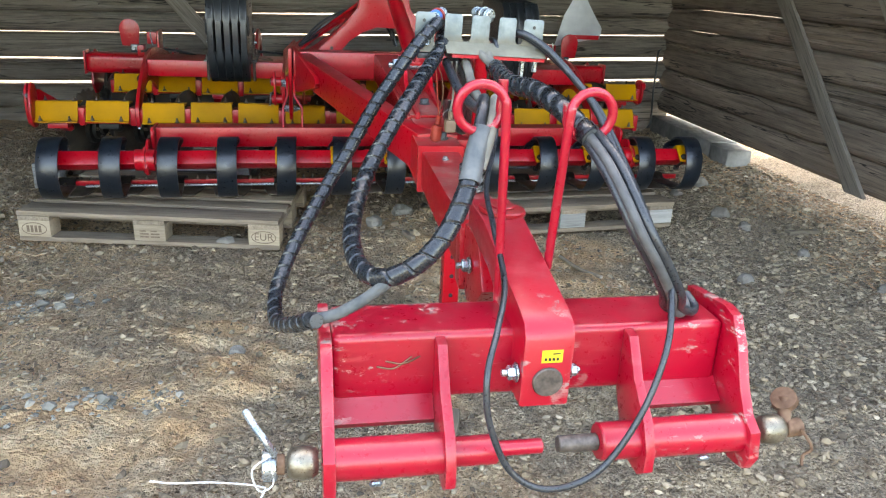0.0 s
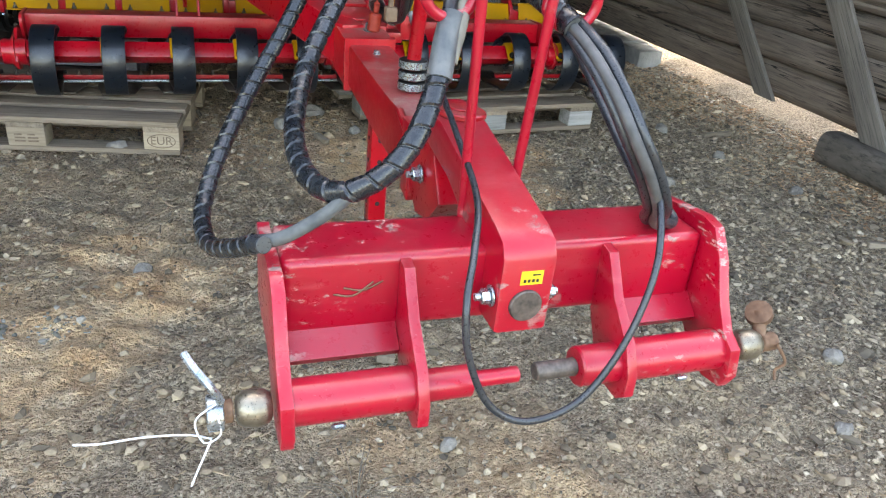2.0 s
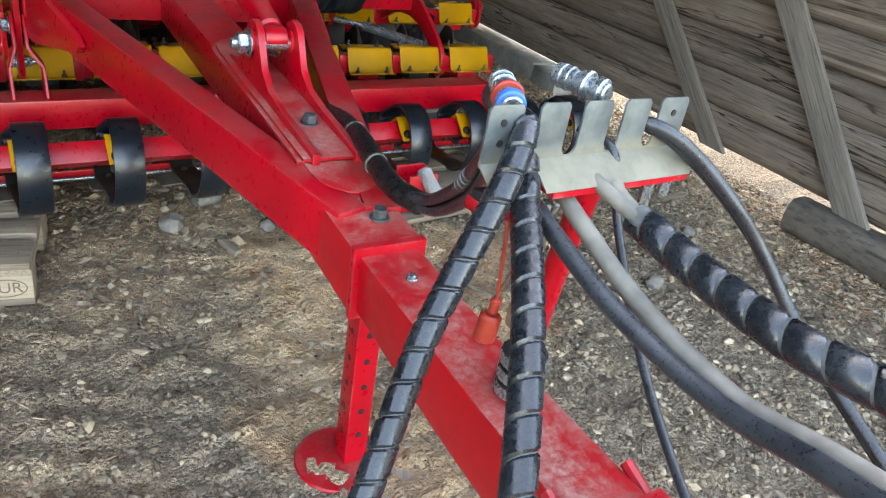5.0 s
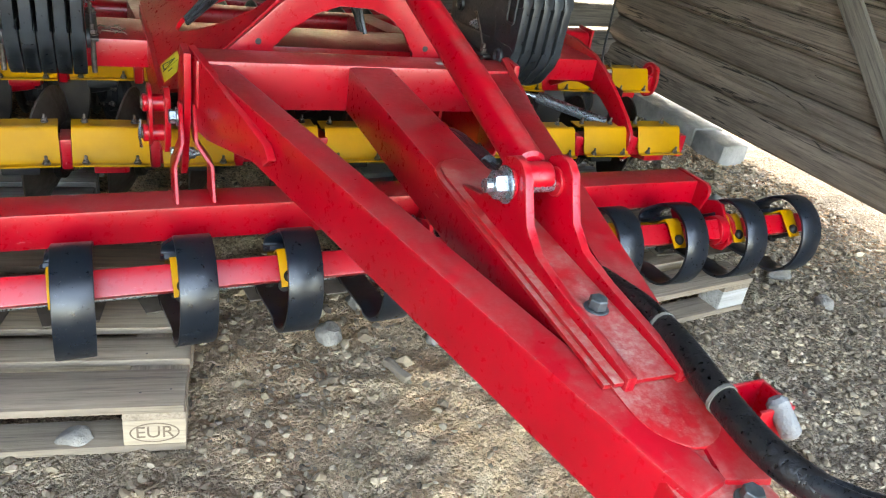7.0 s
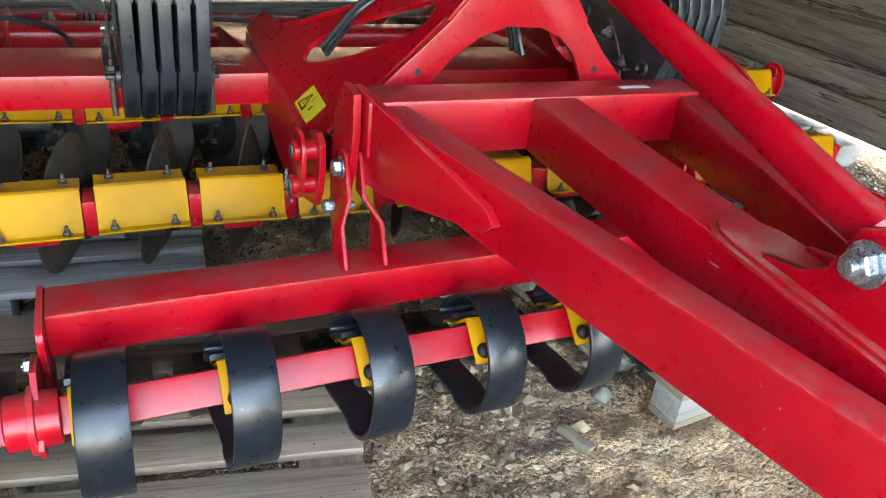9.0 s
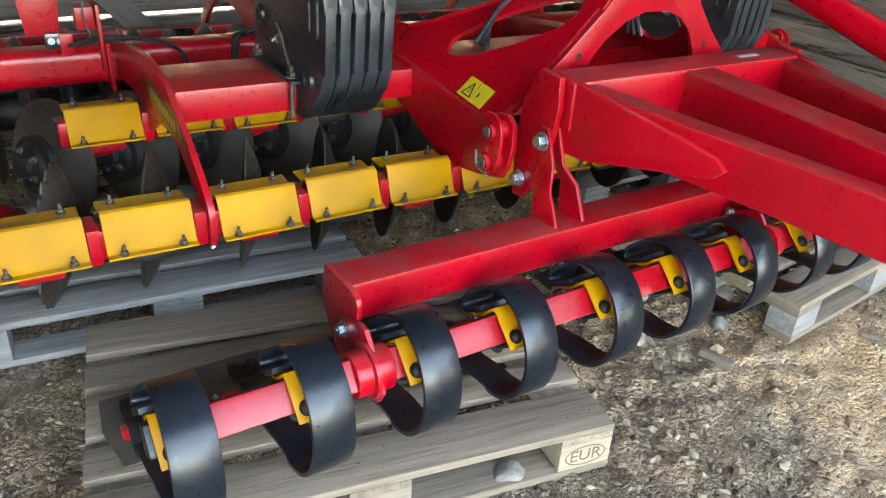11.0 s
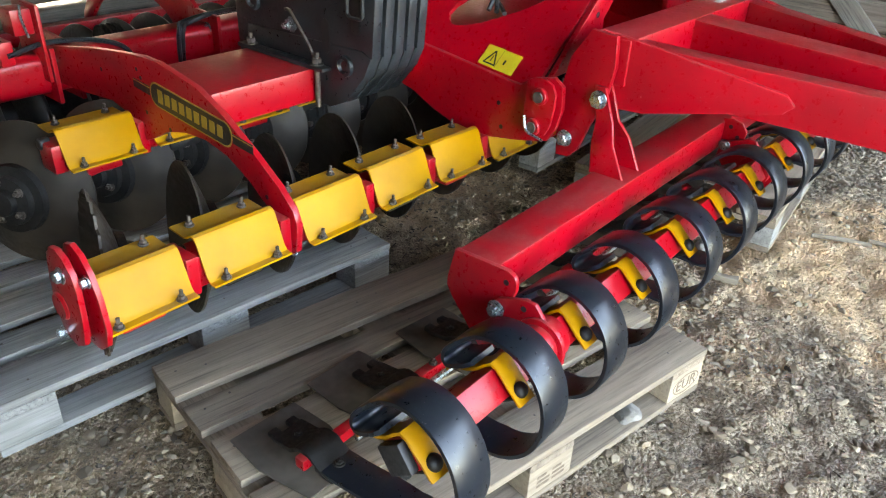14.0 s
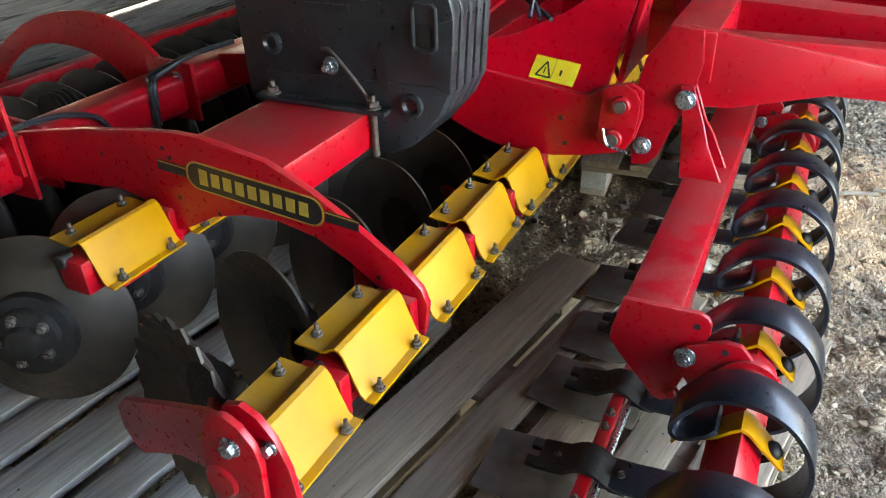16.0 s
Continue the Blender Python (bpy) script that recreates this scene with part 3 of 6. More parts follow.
# ---- shed: log walls and roof ----
BACK_Y, RIGHT_ANGLE = 7.05, 2.6
SIDE = pose(2.75, 4.2, 0, 0, 0, 90 - RIGHT_ANGLE)   # x of this frame runs along the side wall


def log_mesh(length, height, depth, seed, bow=0.008, checks=4):
    """A hewn log along x: flat faces, rounded arrises, slightly bowed, with drying checks cut into its sides."""
    rng = random.Random(seed)
    n, k = max(16, int(length / 0.09)), 28
    ph = [rng.uniform(0, 6.28) for _ in range(6)]
    cuts = []
    for _ in range(checks):
        for side in (0, 1):
            a0 = rng.uniform(0, length * 0.8)
            cuts.append((side, rng.uniform(-0.28, 0.30), a0, a0 + rng.uniform(0.5, 0.45 * length + 0.6), rng.uniform(0.010, 0.024), rng.uniform(-0.03, 0.03)))
    rows = []
    for i in range(n + 1):
        x = length * i / n
        hh = height * (1 + 0.014 * math.sin(x * 1.7 + ph[0]) + 0.010 * math.sin(x * 5.1 + ph[1]))
        dz, dy = bow * math.sin(x * 0.9 + ph[2]), 2 * bow * math.sin(x * 1.3 + ph[3])
        ring = []
        for q in range(k):
            a = 2 * math.pi * (q + 0.5) / k
            c, sn = math.cos(a), math.sin(a)
            py = math.copysign(abs(c) ** 0.52, c) * depth / 2
            pz = math.copysign(abs(sn) ** 0.74, sn) * hh / 2
            wob = 1 + 0.018 * math.sin(3 * a + x * 3 + ph[4]) + rng.uniform(-0.010, 0.010)
            py, pz = py * wob, pz
            for side, at, x0, x1, deep, drift in cuts:
                if x0 < x < x1 and (py > 0) == bool(side) and abs(c) > 0.3:
                    f = min(1.0, (x - x0) / 0.15, (x1 - x) / 0.15)
                    off = abs(pz / hh - at - drift * math.sin(x * 2.2 + ph[5]))
                    if off < 0.035:
                        py -= math.copysign(deep * f, py)
            ring.append((x, py + dy, pz + dz))
        rows.append(ring)
    verts = [v for ring in rows for v in ring]
    faces = [(i * k + q, i * k + (q + 1) % k, (i + 1) * k + (q + 1) % k, (i + 1) * k + q) for i in range(n) for q in range(k)]
    faces += [tuple(range(k))[::-1], tuple(n * k + q for q in range(k))]
    me = bpy.data.meshes.new("log")
    me.from_pydata(verts, [], faces)
    me.materials.append(LOGWOOD)
    for p in me.polygons:
        p.use_smooth = True
    me.set_sharp_from_angle(angle=radians(32))
    return me


def log_wall(name, m, length, joints, seed, label, gaps=None, timber=None):
    """Logs laid one on another between the given joint heights; gaps: width of the slit at a joint."""
    wall = tagged(new(name), label, "wall", kind="structure")
    wall.matrix_basis = m
    gaps = gaps or {}
    for k, (lo, hi) in enumerate(zip(joints, joints[1:])):
        g0, g1 = gaps.get(k, -0.008), gaps.get(k + 1, -0.008)
        lo, hi = lo + g0 / 2, hi - g1 / 2
        me = log_mesh(length, hi - lo, 0.17, seed + k)
        if timber:
            me.materials[0] = timber
        ob = new("log", me)
        ob.parent = wall
        ob.matrix_basis = pose(0, 0.012 * ((k * 53 % 7) - 3) / 3, (lo + hi) / 2, 0, 0.06 * ((k * 37 % 7) - 3) / 3)
    return wall


# the back wall's courses climb by a degree and a half towards the corner
BACK_JOINTS = (-0.42, -0.21, -0.010, 0.182, 0.361, 0.566, 0.735, 0.92, 1.105, 1.23, 1.38, 1.55, 1.74, 1.90)
back_wall = log_wall("wall_back", pose(-7.2, BACK_Y + 0.09, 0, 0, -1.4, 0), 10.2, BACK_JOINTS, 100, "unseen log wall that closes off the left side with daylight between the logs", {2: 0.012, 3: 0.018, 4: 0.010, 5: 0.016, 6: 0.009}, LOGGREY)
SIDE_JOINTS = (0.150, 0.352, 0.530, 0.735, 0.900, 1.070, 1.250, 1.430, 1.620, 1.800, 1.990, 2.155)
side_wall = log_wall("wall_side", SIDE @ pose(-3.6, -0.09, 0), 6.5, SIDE_JOINTS, 200, "dark brown hewn log wall raised above the soil", {1: 0.006, 5: 0.004})
# added out of view, set close in to keep light off the left side
log_wall("wall_left", pose(-3.35, 1.5, 0, 0, 0, 90), 5.6, [0.06 + 0.19 * k for k in range(12)], 300, "unseen log wall that closes off the left side")

# roof and rafters are unseen; height, overhang and dark tone limit the light inside
roof = solid("roof", bx(-7.6, 4.7, 2.35, 8.2, 2.30, 2.40, 0.01), ROOFING, "unseen plank roof that shades the shed", "roof", kind="structure")
for k in range(7):
    y = 2.5 + k * 0.9
    ob = part("rafter", bx(-7.4, 4.5, y - 0.06, y + 0.06, 2.16, 2.298, 0.006), BOARD, roof)

# added out of view to stop light leaking between back wall and roof
solid("wall_plate", bx(-7.2, 3.0, 7.02, 7.20, 1.93, 2.158, 0.01), LOGGREY, "unseen timber that stops light under the roof", "beam", kind="structure")


def wall_board(name, m, p0, p1, w, parent, t=0.028):
    """A sawn board nailed flat on a wall, cut level at both ends; p0, p1 in (along, height)."""
    d = Vector((p1[0] - p0[0], 0, p1[1] - p0[1]))
    h = w / 2 * d.length / abs(d.z)
    bm = prism([(-h, 0), (h, 0), (d.x + h, d.z), (d.x - h, d.z)], -t / 2, t / 2, 'y', 0.003)
    turn = Matrix.Rotation(math.atan2(d.z, d.x), 4, 'Y')
    bm.transform(turn)
    ob = part(name, bm, BOARD, None, "grey sawn board nailed slantwise")
    ob.parent = parent
    ob.matrix_basis = pose(p0[0], m, p0[1]) @ turn.inverted()
    return ob


# along the side wall the frame starts 3.6 m before y = 4.2
wall_board("brace", 0.11, (3.53, 0.160), (5.32, 1.86), 0.115, side_wall)
wall_board("brace", 0.11, (2.67, 0.160), (4.16, 1.86), 0.135, side_wall)
wall_board("brace", 0.11, (2.05, 0.05), (2.42, 0.62), 0.15, side_wall)
wall_board("brace", -0.11, (6.42, 0.13), (5.25, 1.55), 0.12, back_wall)

solid("cable", pipe([(2.80, 6.955, 0.715), (2.765, 6.93, 0.680), (2.768, 6.925, 0.530), (2.766, 6.925, 0.353), (2.780, 6.92, 0.078), (2.745, 6.90, 0.012)], 0.009, 10), HOSE, "black cable hanging down in the corner of the log walls", "cable")

# footing blocks under the side wall
for y0, y1, w, h in ((5.50, 5.78, 0.20, 0.112), (5.79, 6.95, 0.24, 0.122)):
    bm = bx(2.73, 2.73 + w, y0, y1, -0.05, h, 0.015)
    bmesh.ops.subdivide_edges(bm, edges=bm.edges[:], cuts=2, use_grid_fill=True)
    for v in bm.verts:
        v.co += Vector(noise.noise_vector(v.co * 9)) * 0.008
    bm.transform(Matrix.Translation((2.8, 5.5, 0)) @ pose(0, 0, 0, 0, 0, -RIGHT_ANGLE) @ Matrix.Translation((-2.8, -5.5, 0)))
    solid("footing_block", bm, CONCRETE, "rough pale concrete footing block under the log wall", "concrete block", "footing blocks under the wall", "structure")

# ---- pallets ----


def pallet(m, board_mat, block_mat, marks, label):
    """A four-way 1200 x 800 pallet: five deck boards, three stringers, nine blocks, three runners."""
    top = tagged(new("pallet"), label, "pallet", "pallets under the machine")
    top.matrix_basis = m
    rng = random.Random(int(m.translation.x * 1000))

    def child(name, me, at, turn=0.0, parent=top, lab=""):
        ob = new(name, me)
        ob.parent = parent
        ob.matrix_basis = pose(*at, 0, 0, turn)
        return tagged(ob, lab)
    wide = mesh_of(bx(-0.6, 0.6, -0.0725, 0.0725, -0.011, 0.011, 0.003), "deck_board", board_mat)
    slim = mesh_of(bx(-0.6, 0.6, -0.05, 0.05, -0.011, 0.011, 0.003), "deck_board", board_mat)
    cross = mesh_of(bx(-0.4, 0.4, -0.0725, 0.0725, -0.011, 0.011, 0.003), "stringer", board_mat)
    for k, y in enumerate((-0.3275, -0.164, 0.0, 0.164, 0.3275)):
        child("deck_board", wide if k % 2 == 0 else slim, (rng.uniform(-0.004, 0.004), y, 0.133 + rng.uniform(-0.001, 0.001)), rng.uniform(-0.3, 0.3))
    for x in (-0.5275, 0, 0.5275):
        child("stringer", cross, (x, 0, 0.1108), 90)
    big = mesh_of(bx(-0.0725, 0.0725, -0.0725, 0.0725, -0.039, 0.039, 0.004), "block", block_mat)
    small = mesh_of(bx(-0.0725, 0.0725, -0.05, 0.05, -0.039, 0.039, 0.004), "block", block_mat)
    front = {}
    for y in (-0.35, 0, 0.35):
        for x in (-0.5275, 0, 0.5275):
            b = child("block", big if y == 0 else small, (x, y, 0.061), 0)
            if y < 0:
                front[x] = b
    run = mesh_of(bx(-0.6, 0.6, -0.05, 0.05, -0.011, 0.011, 0.003), "runner", board_mat)
    mid = mesh_of(bx(-0.6, 0.6, -0.0725, 0.0725, -0.011, 0.011, 0.003), "runner", board_mat)
    for y in (-0.35, 0, 0.35):
        child("runner", mid if y == 0 else run, (0, y, 0.011))
    nails = None
    for x in (-0.5275, 0, 0.5275):
        for y in (-0.3275, -0.164, 0.0, 0.164, 0.3275):
            for dx in (-0.035, 0.035):
                jy = y + rng.uniform(-0.03, 0.03)
                nb = rod((x + dx, jy, 0.1435), (x + dx, jy, 0.1448), 0.0032, 8)
                nails = join(nails, nb) if nails else nb
    nail = part("nails", nails, RUSTY_BOLT, None)
    nail.parent = top
    tagged(nail, kind="stuff")
    if marks:
        face = pose(0, -0.0506, 0, 90, 0, 0)
        ob = part("stamp", join(words("EUR", 0.05, face @ pose(0, 0, 0.0002)), oval_ring(0.056, 0.029, 0.004, face)), INK, None, "burnt oval stamp reading EUR")
        ob.parent = front[0.5275]
        ring = part("stamp", oval_ring(0.056, 0.029, 0.004, face), INK, None, "burnt oval stamp")
        ring.parent = front[-0.5275]
        for k in range(4):
            part("stamp_bar", bx(-0.034 + k * 0.018, -0.022 + k * 0.018, -0.0512, -0.0506, -0.016, 0.016, 0), INK, None).parent = front[-0.5275]
        for k in range(6):
            part("stamp_bar", bx(-0.045 + 0.05 * (k % 2), -0.004 + 0.05 * (k % 2) - 0.012 * (k // 4), -0.0512, -0.0506, -0.022 + 0.014 * (k // 2), -0.015 + 0.014 * (k // 2), 0), INK, None).parent = front[0]
    return top


pallet(pose(-1.055, 4.332, 0, 0, 0, -9.8), PALLET_WOOD, PALLET_FRESH, True, "weathered wooden pallet under the levelling tines")
pallet(pose(-1.285, 5.29, 0, 0, 0, -5), PALLET_GREY, PALLET_GREY, False, "pale grey wooden pallet under the discs")
pallet(pose(0.94, 4.43, 0, 0, 0, 6.0), PALLET_WOOD, PALLET_GREY, False, "weathered wooden pallet with grey blocks under the tines")
pallet(pose(0.95, 5.42, 0, 0, 0, 3), PALLET_GREY, PALLET_GREY, False, "grey wooden pallet under the far discs")

# ---- the disc harrow ----
harrow = thing("disc_harrow", (0, 4.6, 0.15), "red disc harrow with yellow guards and black tines on pallets", "farm machine")
H = harrow

# hitch beam with its cheek plates
hb = part("hitch_beam", bx(-0.391, 0.326, 1.586, 1.718, 0.543, 0.671, 0.014, 3), RED_WORN, H, "scuffed red box beam of the hitch")
cheek = [(1.731, 0.682), (1.598, 0.699), (1.564, 0.692), (1.534, 0.649), (1.505, 0.581), (1.478, 0.538), (1.449, 0.519), (1.441, 0.471), (1.456, 0.442), (1.500, 0.435), (1.539, 0.447), (1.598, 0.514), (1.731, 0.529)]
for x, top in ((-0.411, 0.668), (0.326, 0.72)):
    part("cheek_plate", prism([(y, min(z, top)) for y, z in cheek], x, x + 0.020, bev=0.003), RED_WORN, hb)
rib = [(1.586, 0.665), (1.561, 0.661), (1.520, 0.596), (1.463, 0.543), (1.441, 0.500), (1.441, 0.461), (1.463, 0.442), (1.518, 0.444), (1.544, 0.471), (1.586, 0.543)]
for x in (-0.216, 0.129):
    part("rib_plate", prism(rib, x, x + 0.018, bev=0.003), RED_WORN, hb)
web = [(1.598, 0.547), (1.590, 0.557), (1.552, 0.523), (1.558, 0.512)]
for x0, x1 in ((-0.391, -0.216), (0.147, 0.326)):
    part("web_plate", prism(web, x0, x1, bev=0.002), RED_WORN, hb)
PY, PZ = 1.490, 0.497
for x0, x1, x2, x3, r2, r3 in ((-0.428, -0.205, -0.120, -0.040, 0.025, 0.0130), (0.378, 0.148, 0.060, -0.012, 0.033, 0.0150)):
    part("lower_link_tube", join(rod((x0 - math.copysign(0.03, x0), PY, PZ), (x1, PY, PZ), 0.0345, 28, 0.003), rod((x1, PY, PZ), (x2, PY, PZ), r2, 24, 0.003)), RED_WORN, hb)
    part("link_pin", rod((x2, PY, PZ), (x3, PY, PZ), r3, 20, 0.002), RUSTY_BOLT if x1 > 0 else RED_WORN, hb, "worn steel pin")
    plug = (x0 + x1) / 2 - 0.01
    part("grease_plug", rod((plug, PY - 0.022, PZ - 0.029), (plug, PY - 0.028, PZ - 0.036), 0.011, 12, 0.003), ZINC, hb)


def ball_end(x, sgn):
    b = shifted(lathe([(-0.025, 0.014), (-0.023, 0.020), (-0.015, 0.0255), (0, 0.028), (0.015, 0.0255), (0.023, 0.020), (0.025, 0.014)], 26), pose(x, PY, PZ))
    ball = part("hitch_ball", b, BRASS, hb, "worn steel ball on the link pin")
    part("pin_end", rod((x + sgn * 0.028, PY, PZ), (x + sgn * 0.060, PY, PZ), 0.017, 16, 0.002), RUST, ball, "rusted pin end")
    return ball


ball_l, ball_r = ball_end(-0.442, -1), ball_end(0.394, 1)
clip = [(-0.486, 1.473, 0.528), (-0.498, 1.468, 0.557), (-0.515, 1.483, 0.576), (-0.529, 1.503, 0.591)]
part("linch_clip", join(pipe(clip, 0.006, 8), shifted(lathe([(-0.012, 0.02), (-0.010, 0.026), (0.010, 0.026), (0.012, 0.02)], 18), pose(-0.494, PY, PZ))), ZINC, ball_l, "bright clip on the pin")
part("string", join(pipe([(-0.491, 1.471, 0.528), (-0.520, 1.469, 0.504), (-0.511, 1.474, 0.461), (-0.489, 1.469, 0.475), (-0.491, 1.463, 0.514)], 0.0015, 6),
                    pipe([(-0.501, 1.474, 0.466), (-0.530, 1.503, 0.453), (-0.583, 1.474, 0.484), (-0.630, 1.425, 0.524), (-0.655, 1.396, 0.552)], 0.0015, 6),
                    pipe([(-0.501, 1.474, 0.464), (-0.521, 1.454, 0.432), (-0.531, 1.445, 0.413)], 0.0016, 6)), STRING, ball_l, "white plastic string tied to the pin")
part("pin_head", join(shifted(lathe([(-0.011, 0.014), (-0.008, 0.023), (0.005, 0.024), (0.011, 0.016)], 20), pose(0.434, PY + 0.030, PZ + 0.040, 0, 50, 25)), rod((0.422, PY, PZ), (0.434, PY + 0.03, PZ + 0.045), 0.012, 12)), RUST, ball_r, "rusty pin head")
part("twine", pipe([(0.442, 1.469, 0.506), (0.463, 1.459, 0.472), (0.453, 1.464, 0.453), (0.447, 1.454, 0.439)], 0.003, 6), RUST, ball_r)
part("scrape", join(*[pipe([(-0.30 + a, 1.5845, 0.622 + b), (-0.27 + a, 1.5842, 0.616 + b * 0.8), (-0.24 + a, 1.5845, 0.629)], 0.0016, 5) for a, b in ((0.0, 0.0), (-0.015, -0.01))]), RUST, hb, "bare scrape in the paint")

# swivel hub over the beam
hub_side = [(1.522, 0.556), (1.518, 0.682), (1.531, 0.707), (1.559, 0.719), (1.853, 0.788), (1.976, 0.793), (1.976, 0.735), (1.794, 0.706), (1.731, 0.682), (1.721, 0.556)]
hub = part("swivel_hub", prism(hub_side, -0.077, 0.012, bev=0.007), RED_HUB, H, "red hub that swivels over the hitch beam")
part("pivot_cap", join(rod((-0.026, 1.896, 0.787), (-0.025, 1.896, 0.799), 0.050, 32, 0.003), rod((-0.025, 1.896, 0.799), (-0.025, 1.896, 0.804), 0.026, 24, 0.002)), RED, hub)
part("pin_face", join(rod((-0.031, 1.523, 0.604), (-0.031, 1.514, 0.604), 0.027, 28, 0.002)), RUSTY_BOLT, hub, "bare steel end of the hub pin")
part("hub_bolt", hexbolt((-0.078, 1.544, 0.611), (-1, 0, 0), 0.013, 0.014, 0.01), ZINC, hub)
part("hub_bolt", hexbolt((0.015, 1.544, 0.610), (1, 0, 0), 0.011, 0.010, 0.006), ZINC, hub)
st = bx(-0.045, -0.008, 1.5185, 1.5200, 0.640, 0.664, 0)
lab = part("hour_label", st, DECAL_Y, hub, "small yellow paper label")
part("bar", join(bx(-0.026, -0.013, 1.5175, 1.5180, 0.656, 0.658, 0), *[bx(-0.040 + 0.007 * k, -0.036 + 0.007 * k, 1.5175, 1.5180, 0.6445, 0.6495, 0) for k in range(4)]), DECAL_K, lab)

# lower fork and drawbar nose
part("fork_plate", prism([(1.893, 0.725), (2.020, 0.725), (2.020, 0.596), (1.971, 0.557), (1.893, 0.577), (1.834, 0.634)], -0.073, 0.012, bev=0.004), RED, H)
part("fork_bolt", hexbolt((-0.076, 1.942, 0.653), (-1, 0, 0), 0.014, 0.014, 0.012), ZINC, H)
front_bar = [(1.970, 0.728), (2.10, 0.716), (2.28, 0.716), (2.50, 0.726), (2.72, 0.738), (2.72, 0.625), (2.38, 0.592), (2.16, 0.580), (2.00, 0.578)]
drawbar = part("drawbar", prism(front_bar, -0.066, 0.052, bev=0.010), RED_DUSTY, H, "red box section drawbar")
part("flange", prism([(2.03, 0.728), (2.075, 0.728), (2.06, 0.575), (2.015, 0.565)], -0.082, 0.066, bev=0.005), RED, drawbar)
for x in (-0.072, 0.058):
    part("flange_lip", pipe([(x, 2.13, 0.722), (x, 2.055, 0.690), (x, 2.03, 0.640), (x, 2.02, 0.575)], 0.009, 8), RED, drawbar)
part("neck", prism([(2.69, 0.749), (3.08, 0.786), (3.08, 0.655), (2.69, 0.618)], -0.078, 0.064, bev=0.010), RED_DUSTY, drawbar)
part("weld_collar", prism([(2.684, 0.753), (2.700, 0.755), (2.696, 0.612), (2.680, 0.610)], -0.079, 0.066, bev=0.004), RED, drawbar)
base = [(0.068 * math.cos(math.pi + a * math.pi / 14), 0.068 + 0.085 * math.sin(math.pi + a * math.pi / 14)) for a in range(15)] + [(0.070, 0.40), (-0.070, 0.40)]
part("lug_base", shifted(prism(base, 0.0, 0.007, 'z', 0.003), pose(0.010, 2.875, 0.7675, 5.4, 0, 0)), RED_DUSTY, drawbar)
for y, z, r in ((3.137, 0.806, 0.0155), (2.775, 0.757, 0.0145)):
    part("top_bolt", hexbolt((0.012, y, z), (0, -0.06, 1), r, 0.018), plain("dark_bolt", (0.05, 0.06, 0.062), (0.12, 0.13, 0.13), 0.5, 0.5, 40), drawbar, "dark painted bolt head")
part("screw", hexbolt((-0.009, 2.60, 0.731), (0, 0, 1), 0.008, 0.006), ZINC, drawbar)

# two side arms of the fork, cross beam, middle beam
for s in (-1, 1):
    a = part("side_arm", beam((s * 0.031, 2.80, 0.706), (s * 0.416, 4.30, 0.804), 0.073, 0.126, 0.010), RED, H, "red box section arm of the towing frame")
    side = Vector((0.405 - 0.020, 4.30 - 2.80, 0)).normalized()
    gus = [(4.335, 0.887), (4.22, 0.868), (3.86, 0.800), (3.835, 0.775), (3.86, 0.752), (4.20, 0.684), (4.335, 0.684)]
    g = prism([(y - 3.835, z) for y, z in gus], -0.010, 0.010, bev=0.003)
    g.transform(Matrix.Translation((s * 0.348, 3.835, 0)) @ Matrix.Rotation(-s * math.atan2(0.105, 0.5), 4, 'Z'))
    part("gusset", g, RED, a)
    hang = [(4.345, 0.886), (4.27, 0.880), (4.262, 0.80), (4.278, 0.71), (4.318, 0.62), (4.345, 0.545), (4.37, 0.518), (4.41, 0.515), (4.425, 0.67), (4.40, 0.80)]
    hp = part("hanger_plate", prism(hang, s * 0.468 - 0.009, s * 0.468 + 0.009, bev=0.003), RED, H)
    part("hanger_bolt", hexbolt((s * 0.478, 4.385, 0.572), (s, 0, 0), 0.018, 0.020), ZINC, hp)
    part("hanger_nut", hexbolt((s * 0.456, 4.385, 0.572), (-s, 0, 0), 0.016, 0.016, 0.012), ZINC, hp)
xbeam = part("cross_beam", bx(-0.452, 0.452, 4.242, 4.365, 0.745, 0.872, 0.010), RED, H, "red box beam across the towing frame")
part("type_label", bx(0.215, 0.300, 4.285, 4.305, 0.8725, 0.8732, 0), DECAL_W, xbeam, "pale worn type label")
mid_beam = part("middle_beam", prism([(4.245, 0.868), (3.66, 0.838), (3.10, 0.795), (3.02, 0.775), (3.05, 0.690), (3.66, 0.715), (4.245, 0.745)], -0.062, 0.063, bev=0.012), RED, H, "red beam running up to the cross beam")
# two stacked plates under the lugs, rounded at the upper end
for k, inset in enumerate((0.0, 0.009)):
    w = 0.071 - inset
    top = [(-w, 0.0), (-w, 0.610), (-w * 0.90, 0.648), (-w * 0.60, 0.676), (-w * 0.1, 0.684), (w * 0.45, 0.668), (w * 0.85, 0.625), (w, 0.560), (w, 0.0)]
    part("base_plate", shifted(prism([(x, y - inset) for x, y in top][::-1], 0.0, 0.008, 'z', 0.002), pose(0.0, 2.985, 0.7805 + 0.0085 * k, 4.40, 0, 0)), RED_DUSTY, mid_beam)
lug = [(3.345, 0.968), (3.372, 0.972), (3.402, 0.958), (3.416, 0.928), (3.430, 0.880), (3.468, 0.856), (3.540, 0.843), (3.535, 0.800), (2.970, 0.760), (2.970, 0.806), (3.06, 0.818), (3.17, 0.830), (3.25, 0.846), (3.292, 0.878), (3.312, 0.920), (3.325, 0.952)]
